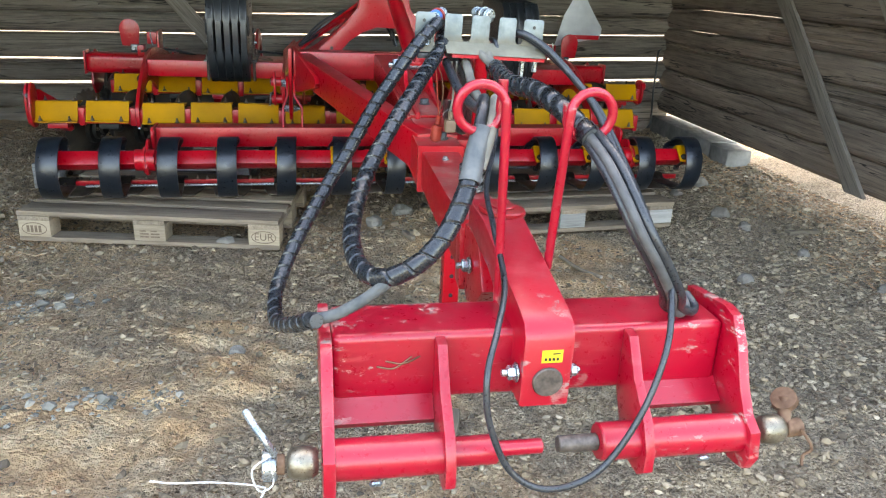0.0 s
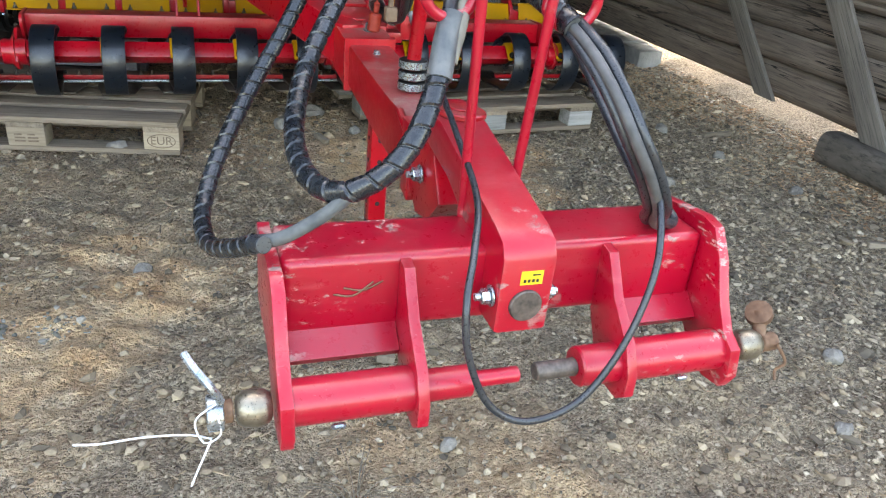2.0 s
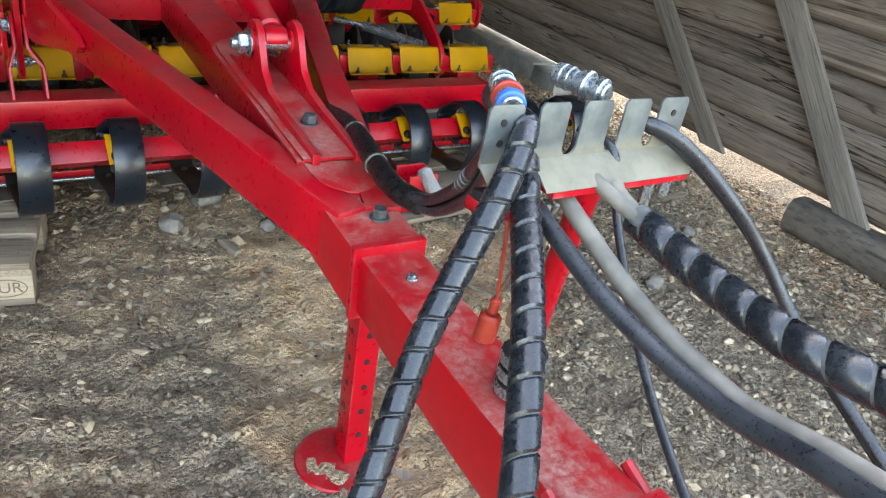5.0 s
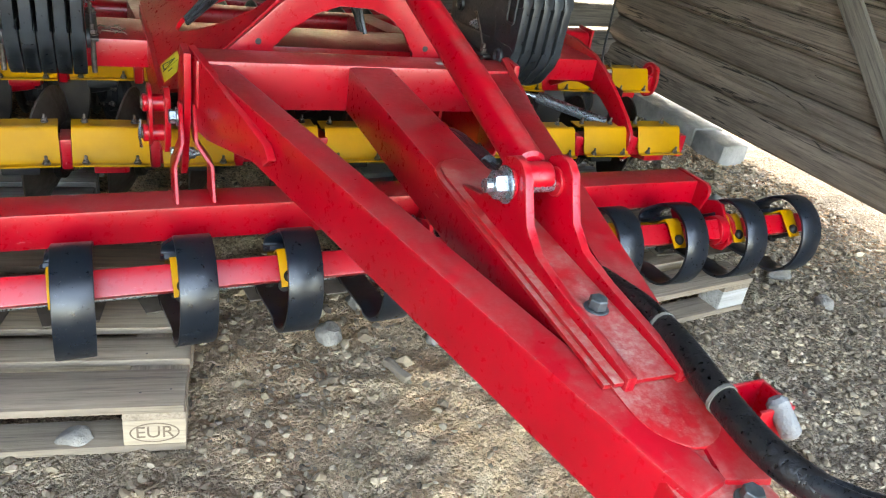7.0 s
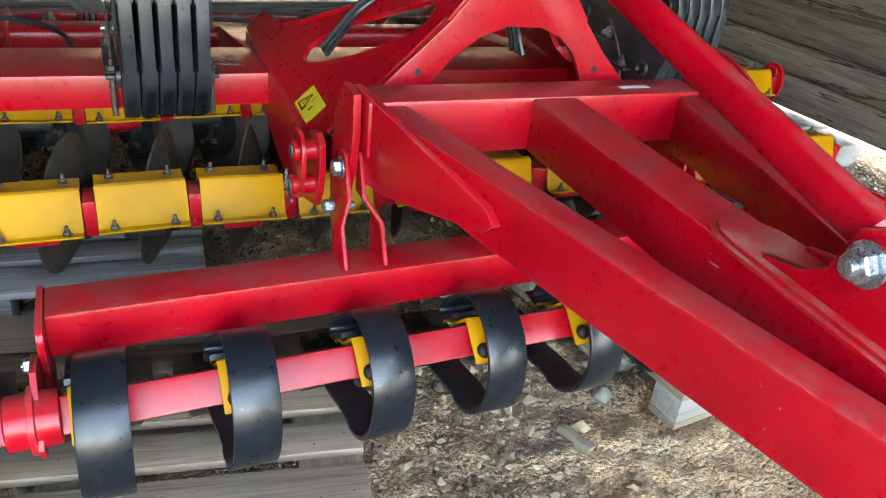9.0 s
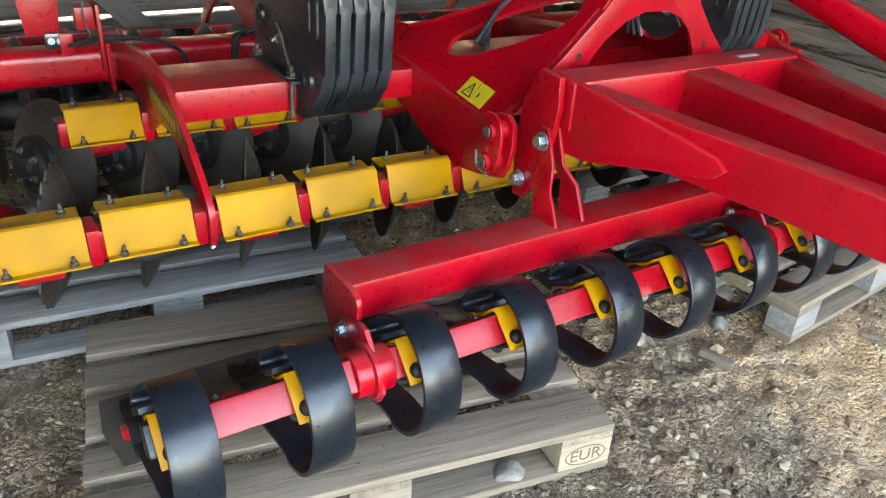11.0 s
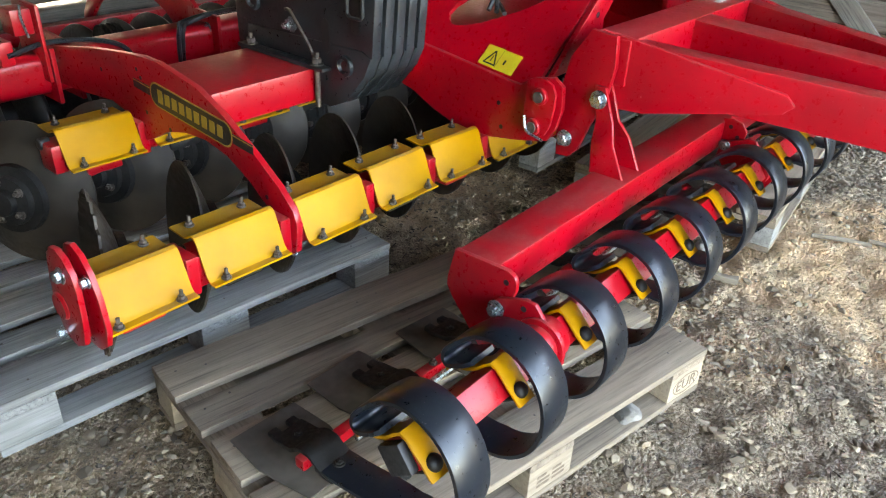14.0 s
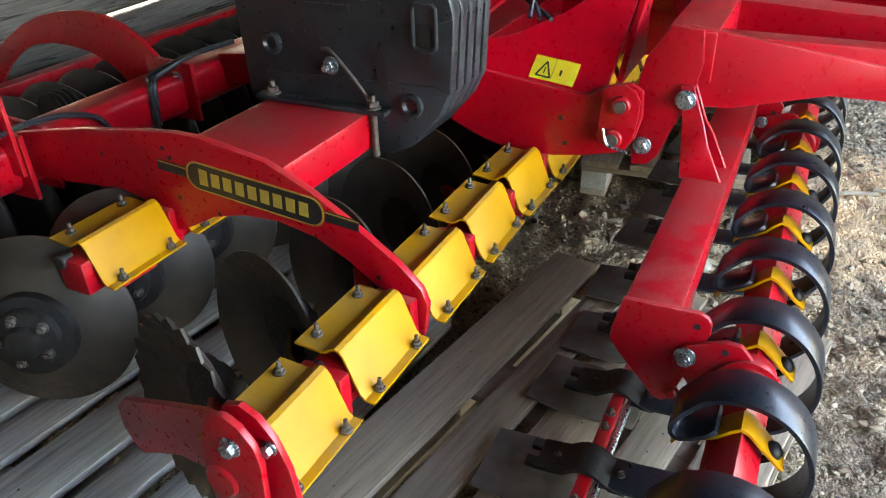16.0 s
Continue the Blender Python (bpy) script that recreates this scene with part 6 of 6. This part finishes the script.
tag = part("red_cap", join(rod((-0.104, 2.268, 0.858), (-0.100, 2.266, 0.898), 0.014, 16, 0.004), rod((-0.100, 2.266, 0.898), (-0.098, 2.265, 0.922), 0.0065, 12, 0.003), shifted(lathe([(-0.003, 0.004), (0, 0.008), (0.003, 0.004)], 12, 'z'), pose(-0.0985, 2.265, 0.916))), REDCAP, H, "red plastic dust cap hanging on a cord")
part("cap_cord", pipe([(-0.098, 2.265, 0.922), (-0.103, 2.262, 0.96), (-0.108, 2.262, 1.02), (-0.112, 2.280, 1.10), (-0.105, 2.300, 1.135)], 0.0022, 6), REDCAP, tag)
part("cap_cord", pipe([(-0.098, 2.265, 0.922), (-0.092, 2.255, 0.97), (-0.098, 2.252, 1.02), (-0.118, 2.250, 1.06)], 0.0016, 6), RUST, tag)
part("brown_plug", join(bx(-0.086, -0.060, 2.232, 2.258, 0.885, 0.916, 0.005), rod((-0.073, 2.245, 0.916), (-0.073, 2.245, 0.936), 0.006, 10)), plain("brown_plug", (0.17, 0.105, 0.065), (0.26, 0.17, 0.11), 0.6, 0, 40), H, "light brown electrical plug")
for d in (0, 0.012):
    part("grey_lead", pipe([(-0.074 + d, 2.245, 0.936), (-0.066 + d, 2.256, 0.98), (-0.075 + d, 2.25, 1.02), (-0.078 + d, 2.235, 1.055)], 0.0028, 6), HOSE_DUSTY, H, "thin dusty lead below the rack")


def wrapped(name, pts, r, pitch, label, core=TAPE):
    h = part(name, pipe(pts, r, 12), core, H, label)
    part("spiral_wrap", spiral(pts, r + 0.0006, pitch, 0.955), WRAP, h)
    return h


SEAM = plain("dusty_seam", (0.045, 0.052, 0.055), (0.12, 0.125, 0.12), 0.7, 0.0, 40, 0.2)
hose_a = wrapped("wrapped_hose", [(-0.098, 2.320, 1.125), (-0.106, 2.282, 1.140), (-0.119, 2.250, 1.137), (-0.160, 2.215, 1.100), (-0.196, 2.196, 1.057), (-0.228, 2.182, 1.014), (-0.268, 2.160, 0.960), (-0.325, 2.115, 0.872), (-0.388, 2.060, 0.785), (-0.453, 1.953, 0.699), (-0.488, 1.855, 0.638), (-0.484, 1.757, 0.623), (-0.453, 1.659, 0.662), (-0.425, 1.595, 0.700)], 0.0122, 0.032, "black spiral-wrapped hydraulic hose with grey seams", SEAM)
part("hose_end", rod((-0.425, 1.597, 0.700), (-0.415, 1.574, 0.707), 0.0125, 14, 0.001), HOSE, hose_a)
pts_b = [(-0.069, 2.351, 1.101), (-0.089, 2.286, 1.101), (-0.120, 2.226, 1.065), (-0.183, 2.113, 1.007), (-0.248, 2.012, 0.938), (-0.306, 1.922, 0.861), (-0.343, 1.795, 0.795), (-0.341, 1.677, 0.766), (-0.306, 1.599, 0.769), (-0.248, 1.583, 0.801), (-0.200, 1.603, 0.847), (-0.161, 1.646, 0.909), (-0.136, 1.685, 0.966)]
wrapped("wrapped_hose", pts_b, 0.0140, 0.034, "black spiral-wrapped hydraulic hose with grey seams", SEAM)
for k, d in enumerate((-0.011, 0.011)):
    part("hose", pipe([(-0.146 + d, 1.668, 0.937), (-0.124 + d, 1.695, 1.000), (-0.104 + d, 1.753, 1.040), (-0.079 + d, 1.861, 1.018), (-0.063 + d, 1.972, 0.989), (-0.066 + d * 1.6, 2.111, 1.007), (-0.063 + d * 2.2, 2.260, 1.052)], 0.0105, 12), HOSE if k == 0 else HOSE_DUSTY, H, "dusty grey hydraulic hose over the hook")
part("tape_wrap", pipe([(-0.156, 1.651, 0.918), (-0.141, 1.680, 0.966), (-0.126, 1.700, 1.000)], 0.0190, 14), TAPE, H, "grey tape round the hoses")
part("hose_strap", pipe([(-0.292, 1.589, 0.771), (-0.335, 1.589, 0.738), (-0.388, 1.590, 0.709), (-0.426, 1.600, 0.700)], 0.0100, 10), SEAM, H, "grey bound hose end")
pts_c = [(0.013, 2.190, 1.052), (0.012, 2.100, 1.040), (0.002, 1.972, 1.039), (0.014, 1.870, 1.044), (0.034, 1.762, 1.027), (0.064, 1.684, 0.990)]
hc = part("wrapped_hose", pipe(pts_c, 0.0170, 14), SEAM, H, "thick bundle of hoses in a cracked spiral wrap")
part("spiral_wrap", spiral(pts_c, 0.0180, 0.040, 0.91), WRAP, hc)
for a in ((-0.007, 2.250, 1.074), (0.010, 2.232, 1.075)):
    part("hose", pipe([a, (a[0] * 0.6 + 0.004, 2.215, 1.064), (0.012, 2.150, 1.046)], 0.0090, 12), HOSE_DUSTY, H, "dusty hose entering the spiral wrap")
for k, (dx, dy, dz) in enumerate(((0, 0, 0), (0.019, 0.004, 0.004), (-0.006, 0.019, -0.004))):
    part("hose", pipe([(0.058 + dx * 0.7, 1.713 + dy, 1.003 + dz), (0.073 + dx, 1.625 + dy, 0.964 + dz), (0.085 + dx, 1.557 + dy, 0.917), (0.106 + dx, 1.522 + dy, 0.864), (0.144 + dx, 1.520 + dy, 0.806), (0.187 + dx, 1.542 + dy, 0.743), (0.211 + dx, 1.578 + dy, 0.706), (0.236 + dx * 1.3, 1.592 + dy * 1.2, 0.688), (0.258 + dx, 1.612 + dy, 0.690), (0.262 + dx * 0.6, 1.640 + dy, 0.702)], 0.0088, 12), HOSE if k else HOSE_GREY, H, "black hydraulic hose hanging to the hitch")
for k, d in enumerate((0.0, 0.022)):
    part("hose", pipe([(0.080 + d * 0.4, 2.310, 1.122), (0.112 + d * 0.6, 2.272, 1.118 - d * 0.5), (0.165 + d, 2.245, 1.083 - d), (0.215 + d, 2.208, 1.030 - d), (0.262 + d, 2.180, 0.972 - d), (0.296 + d, 2.106, 0.885 - d), (0.295 + d, 1.949, 0.799 - d), (0.289 + d * 0.5, 1.812, 0.732 - d * 0.6), (0.268, 1.694, 0.701 - d * 0.2), (0.246 - d * 0.4, 1.626, 0.688)], 0.0088, 12), HOSE, H, "black hydraulic hose")
part("cable", pipe([(0.029, 2.330, 1.102), (0.037, 2.273, 1.095), (0.040, 2.234, 1.007), (0.007, 2.110, 0.895), (-0.050, 1.941, 0.830), (-0.070, 1.794, 0.794), (-0.091, 1.617, 0.748), (-0.125, 1.520, 0.707), (-0.155, 1.456, 0.660), (-0.151, 1.437, 0.583), (-0.112, 1.427, 0.496), (-0.047, 1.420, 0.461), (0.035, 1.420, 0.488), (0.100, 1.431, 0.578), (0.145, 1.459, 0.681), (0.171, 1.513, 0.753), (0.183, 1.567, 0.786)], 0.0056, 10), HOSE, H, "thin black electric cable looped in front of the hitch")
SLEEVE = plain("wrinkled_black_sleeve", (0.006, 0.006, 0.007), (0.014, 0.014, 0.014), 0.36, 0, 14, 0.5, dist=0.004)
sleeve_pts = [(0.108, 3.26, 0.782), (0.096, 3.12, 0.806), (0.079, 3.00, 0.812), (0.060, 2.90, 0.808), (0.050, 2.80, 0.805), (0.066, 2.725, 0.804)]
sl = part("sleeve_hose", pipe(sleeve_pts, 0.0225, 16), SLEEVE, H, "wrinkled black hose sleeve along the drawbar")
for dx, dz in ((-0.010, 0.004), (0.011, -0.003)):
    part("hose", pipe([(0.172 + dx, 4.20, 0.70), (0.165 + dx, 4.02, 0.765), (0.140 + dx, 3.74, 0.782 + dz), (0.118 + dx, 3.50, 0.774 + dz), (0.107 + dx * 0.8, 3.32, 0.774 + dz), (0.106 + dx * 0.6, 3.22, 0.788)], 0.0088, 12), HOSE, H, "black hose running along the middle beam")
part("binding", pipe([(0.152, 3.86, 0.776), (0.144, 3.78, 0.781)], 0.0215, 12), HOSE, H, "black tape round two hoses")
for k, (dx, dz, r) in enumerate(((-0.012, 0.010, 0.011), (0.012, 0.006, 0.011), (0.0, -0.013, 0.012))):
    strand = [(0.062 + dx * 0.7, 2.74, 0.806 + dz * 0.7), (0.073 + dx, 2.68, 0.826 + dz), (0.052 + dx * 1.3, 2.57, 0.903 + dz * 1.2), (0.010 + dx * 1.5, 2.475, 0.983 + dz * 1.3), (-0.040 + dx * 1.2, 2.392, 1.050 + dz), (-0.098 + dx * 0.7, 2.320, 1.125 + dz * 0.6)]
    hs = part("hose", pipe(strand, r, 12), HOSE, H, "black hose leaving the sleeve")
    if k < 2:
        for q in (0.05, 0.22, 0.39, 0.56):
            a, b2 = Vector(strand[2]), Vector(strand[3])
            p = a.lerp(b2, q)
            d = (b2 - a).normalized()
            part("pale_band", rod(p - d * 0.004, p + d * 0.004, r + 0.0008, 14, 0.0004), TAPE, hs, "pale worn band round the hose")
for q in ((0.090, 3.07, 0.809), (0.060, 2.90, 0.808)):
    part("cable_tie", shifted(lathe([(-0.003, 0.0232), (-0.003, 0.0245), (0.003, 0.0245), (0.003, 0.0232)], 18, 'y'), pose(*q, 0, 0, 0)), HOSE_DUSTY, sl)

# hooks that hold the hoses: each rod curls once round and its end stands up beside the shank
for base, top, side, stub in (((-0.074, 1.710, 0.650), (-0.094, 1.675, 1.038), -1, 0.046), ((0.023, 1.725, 0.730), (0.023, 1.683, 1.027), 1, 0.018)):
    b, t = Vector(base), Vector(top)
    r = 0.041
    cx = t + Vector((side * r, 0, 0))
    loop = [b, b.lerp(t, 0.35), b.lerp(t, 0.75), t]
    for k in range(1, 15):
        a = math.pi - k * 0.42
        loop.append(cx + Vector((side * r * math.cos(a), 0.0016 * k, r * math.sin(a))))
    e = t + Vector((side * 0.004, 0.024, 0))
    loop += [e, e + Vector((-side * 0.002, 0, stub * 0.5)), e + Vector((-side * 0.002, 0, stub))]
    part("hose_hook", pipe(loop, 0.0085, 12, 6), RED_WORN, H, "bright red bent rod with a curled eye")

# ---- loose things on the ground ----


def lump(r, seed, flat=0.7):
    bm = bmesh.new()
    bmesh.ops.create_icosphere(bm, subdivisions=3, radius=1)
    for v in bm.verts:
        d = v.co.normalized()
        k = 1 + 0.30 * noise.noise(d * 1.3 + Vector((seed, 0, 0))) + 0.10 * noise.noise(d * 4 + Vector((0, seed, 0)))
        v.co = Vector((d.x * k, d.y * k * 0.8, d.z * k * flat)) * r
    return bm


def on_ground(x, y):
    return float(ground_height(np.array([x]), np.array([y]))[0])


for k, (x, y, r, turn) in enumerate(((1.27, 1.99, 0.035, 20), (2.01, 4.06, 0.045, 60), (1.58, 3.34, 0.040, 10), (2.0, 4.30, 0.055, 140), (2.08, 3.63, 0.040, 75), (0.02, 1.87, 0.022, 30), (-0.66, 2.85, 0.03, 0), (2.25, 5.0, 0.06, 33), (1.95, 4.75, 0.045, 88),
                                    (1.05, 1.72, 0.028, 11), (1.30, 1.55, 0.03, 100), (0.45, 4.30, 0.05, 10), (0.30, 4.18, 0.035, 50), (-0.05, 4.25, 0.05, 95), (0.12, 4.42, 0.06, 15), (-0.78, 3.92, 0.045, 0), (2.2, 3.2, 0.035, 0))):
    ob = solid("stone", lump(r, k * 3.1), STONE, "grey rounded field stone on the soil", "stone", "loose stones")
    ob.matrix_basis = pose(x, y, on_ground(x, y) + r * 0.25, 0, 0, turn)

for x, y, ln, w, turn in ((0.105, 4.03, 0.115, 0.026, 112), (2.15, 2.62, 0.16, 0.03, -20), (1.55, 1.75, 0.14, 0.025, 50), (-1.85, 3.75, 0.30, 0.03, 28), (2.30, 3.95, 0.20, 0.04, 5), (-2.0, 4.35, 0.22, 0.06, 35), (-0.02, 2.30, 0.16, 0.05, 75), (-2.08, 4.25, 0.16, 0.07, 10)):
    bm = bx(-ln / 2, ln / 2, -w / 2, w / 2, -0.012, 0.012, 0.005)
    bmesh.ops.subdivide_edges(bm, edges=bm.edges[:], cuts=3, use_grid_fill=True)
    for v in bm.verts:
        v.co += Vector(noise.noise_vector(v.co * 14 + Vector((x, y, 0)))) * 0.007
    ob = solid("wood_scrap", bm, STICK, "dry splintered piece of wood on the soil", "wood scrap", "wood scraps on the ground")
    ob.matrix_basis = pose(x, y, on_ground(x, y) + 0.012, 0, 0, turn)

for x0, y0, x1, y1, w in ((-0.255, 2.67, -0.115, 2.86, 0.095), (-0.08, 2.66, 0.02, 2.81, 0.085), (0.07, 2.60, 0.27, 3.03, 0.09)):
    ln = math.hypot(x1 - x0, y1 - y0)
    bm = bx(-ln / 2, ln / 2, -w / 2, w / 2, -0.011, 0.011, 0.003)
    ob = solid("plank", bm, PALLET_WOOD, "short weathered plank under the foot of the parking leg", "plank", "planks under the parking leg")
    ob.matrix_basis = pose((x0 + x1) / 2, (y0 + y1) / 2, -0.044, 0, 0, math.degrees(math.atan2(y1 - y0, x1 - x0)))
for pts in ([(0.69, 3.90), (0.73, 3.80), (0.77, 3.70)], [(0.81, 3.72), (0.85, 3.56), (0.90, 3.41)]):
    solid("stick", pipe([(x, y, on_ground(x, y) + 0.012) for x, y in pts], 0.009, 8), STICK, "pale dry stick lying on the sand", "stick", "sticks on the ground")

lg = log_mesh(1.6, 0.17, 0.17, 900, 0.008)
lg.materials.clear()
lg.materials.append(BARK)
fallen = tagged(new("fallen_log", lg), "thick barked log lying along the wall", "log")
fallen.matrix_basis = pose(2.70, 1.93, 0.075, 0, 0, 91)
part("cut_face", rod((2.670, 3.528, 0.075), (2.670, 3.534, 0.075), 0.078, 24, 0.002), STICK, None, "pale sawn end").parent = fallen
bpy.context.view_layer.update()
fallen.children[0].matrix_parent_inverse = fallen.matrix_basis.inverted()


def scatter(name, count, build, material, label, category, seed, sizes, where, area=(-3.0, 3.0, 0.3, 6.9), tilt=0.2):
    """Many loose bits in one mesh; sizes(rng, x, y) gives half lengths, where(rng, x, y) the share that stays."""
    rng = np.random.RandomState(seed)
    x = area[0] + (area[1] - area[0]) * rng.rand(count)
    y = area[2] + (area[3] - area[2]) * rng.rand(count) ** 1.15
    keep = rng.rand(count) < where(rng, x, y)
    x, y = x[keep], y[keep]
    z = ground_height(x, y)
    bv, bf = build()
    n, k = len(x), len(bv)
    ang = rng.rand(n) * 6.283
    sx, sy, sz = sizes(rng, x, y)
    jit = 1 + 0.95 * (rng.rand(n, k, 3) - 0.5)
    v = bv[None] * jit * np.stack([sx, sy, sz], -1)[:, None]
    c, s = np.cos(ang)[:, None], np.sin(ang)[:, None]
    px, py = v[..., 0] * c - v[..., 1] * s + x[:, None], v[..., 0] * s + v[..., 1] * c + y[:, None]
    lean = (rng.rand(n) - 0.5)[:, None] * tilt
    pz = v[..., 2] + z[:, None] + (sz * 0.5)[:, None] + v[..., 0] * lean
    verts = np.stack([px, py, pz], -1).reshape(-1, 3)
    faces = (bf[None] + (np.arange(n) * k)[:, None, None]).reshape(-1, bf.shape[1])
    me = bpy.data.meshes.new(name)
    me.from_pydata(verts.tolist(), [], faces.tolist())
    me.materials.append(material)
    tagged(new(name, me), label, category, kind="stuff")


def patchy(x, y, seed, sands):
    """Uneven cover, thin on clean sand."""
    w = np.clip(0.55 + 1.5 * wave2(x, y, seed, 1.1) + 0.9 * wave2(x, y, seed + 1, 3.7), 0.08, 1)
    for sx, sy, sr in SAND:
        w = np.where(np.hypot(x - sx, y - sy) < sr * (0.9 + 0.5 * wave2(x, y, seed + 2, 9.0)), w * sands, w)
    return w


def stony(x, y):
    """One on the gravel by the side wall, nought on the soil of the middle."""
    return np.clip((x - 0.75 + 0.7 * wave2(x, y, 31, 1.4)) / 0.6, 0, 1)


def pebble_sizes(rng, x, y):
    n = len(x)
    g = stony(x, y)
    r = 0.0030 + 0.0085 * rng.rand(n) ** 3.6 + g * 0.0058 * rng.rand(n) ** 1.4 + (rng.rand(n) > 0.992) * (0.006 + 0.010 * rng.rand(n))
    return r * (0.8 + 0.6 * rng.rand(n)), r * (0.6 + 0.5 * rng.rand(n)), r * (0.35 + 0.45 * rng.rand(n))


def clod_sizes(rng, x, y):
    n = len(x)
    churned = np.exp(-((x - 0.2) / 0.55) ** 2 - ((y - 4.35) / 0.45) ** 2)
    r = 0.006 + 0.010 * rng.rand(n) ** 2 + churned * 0.022 * rng.rand(n) ** 2.5
    return r * (0.9 + 0.6 * rng.rand(n)), r * (0.7 + 0.4 * rng.rand(n)), r * (0.45 + 0.3 * rng.rand(n))


def chip_sizes(rng, x, y):
    n = len(x)
    return 0.005 + 0.019 * rng.rand(n) ** 2.4, 0.0008 + 0.0040 * rng.rand(n) ** 5, 0.0008 + 0.0014 * rng.rand(n)


def needle_sizes(rng, x, y):
    n = len(x)
    return 0.010 + 0.016 * rng.rand(n), 0.0009 + 0.004 * rng.rand(n) ** 6, 0.0008 + 0.0010 * rng.rand(n)


def in_spots(x, y, spots, seed):
    w = np.zeros_like(x)
    for sx, sy, sr in spots:
        w = np.maximum(w, np.clip(1.1 - np.hypot(x - sx, y - sy) / sr + 1.2 * wave2(x, y, seed, 9.0), 0, 1))
    return w


def pebble_base():
    bm = bmesh.new()
    bmesh.ops.create_icosphere(bm, subdivisions=1, radius=1)
    v = np.array([q.co[:] for q in bm.verts])
    f = np.array([[w.index for w in p.verts] for p in bm.faces])
    bm.free()
    return v, f


def chip_base():
    v = np.array([(-1, -1, -1), (1, -0.6, -1), (1, 0.6, -1), (-1, 1, -1), (-0.8, -0.8, 1), (0.9, -0.5, 1), (0.9, 0.5, 1), (-0.8, 0.8, 1)], float)
    f = np.array([(0, 3, 2, 1), (4, 5, 6, 7), (0, 1, 5, 4), (1, 2, 6, 5), (2, 3, 7, 6), (3, 0, 4, 7)])
    return v, f


scatter("gravel", 105000, pebble_base, PEBBLE, "loose grey and beige gravel", "gravel", 21, pebble_sizes, lambda r, x, y: np.clip(patchy(x, y, 22, 0.10) * np.where(y > 3.7, 1, 0.5) + stony(x, y), 0, 1))
scatter("crushed_stone", 6000, pebble_base, CRUSHED, "blue-grey crushed stone pressed into the soil", "gravel", 33, lambda r, x, y: tuple(q * 1.25 for q in pebble_sizes(r, x, y)), lambda r, x, y: in_spots(x, y, GREY_STONE, 35), (-1.7, -0.7, 2.3, 3.6))
scatter("soil_clods", 17000, pebble_base, CLOD, "crumbled brown clods of soil and bark", "soil", 83, clod_sizes, lambda r, x, y: patchy(x, y, 84, 0.5) * (1 - 0.6 * stony(x, y)))
scatter("bark_litter", 52000, chip_base, LITTER, "brown bark chips, needles and twigs", "litter", 47, chip_sizes, lambda r, x, y: patchy(x, y, 48, 0.25), tilt=0.9)
scatter("needle_litter", 14000, chip_base, NEEDLES, "orange-brown dry needles along the log wall", "litter", 57, needle_sizes, lambda r, x, y: np.clip((x - 2.05 - 0.02 * y + 0.5 * wave2(x, y, 58, 2.0)) / 0.5, 0, 1), (1.9, 3.0, 1.5, 6.0), 0.8)

# a tuft of dry grass in front of the hitch
rng = np.random.RandomState(9)
blades = []
for k in range(22):
    a, ln = rng.rand() * 6.283, 0.05 + 0.07 * rng.rand()
    r0 = 0.03 * rng.rand()
    base_at = Vector((r0 * math.cos(a), r0 * math.sin(a), -0.004))
    out = Vector((math.cos(a), math.sin(a), 0))
    blades.append(pipe([base_at, base_at + out * ln * 0.35 + Vector((0, 0, ln * 0.45)), base_at + out * ln * 0.95 + Vector((0, 0, ln * 0.55))], 0.0009, 4, 3))
tuft = solid("grass_tuft", join(*blades), STICK, "small tuft of dry grass in the soil", "grass")
TX, TY = -0.22, 1.77
tuft.matrix_basis = pose(TX, TY, on_ground(TX, TY), 0, 0, 0)
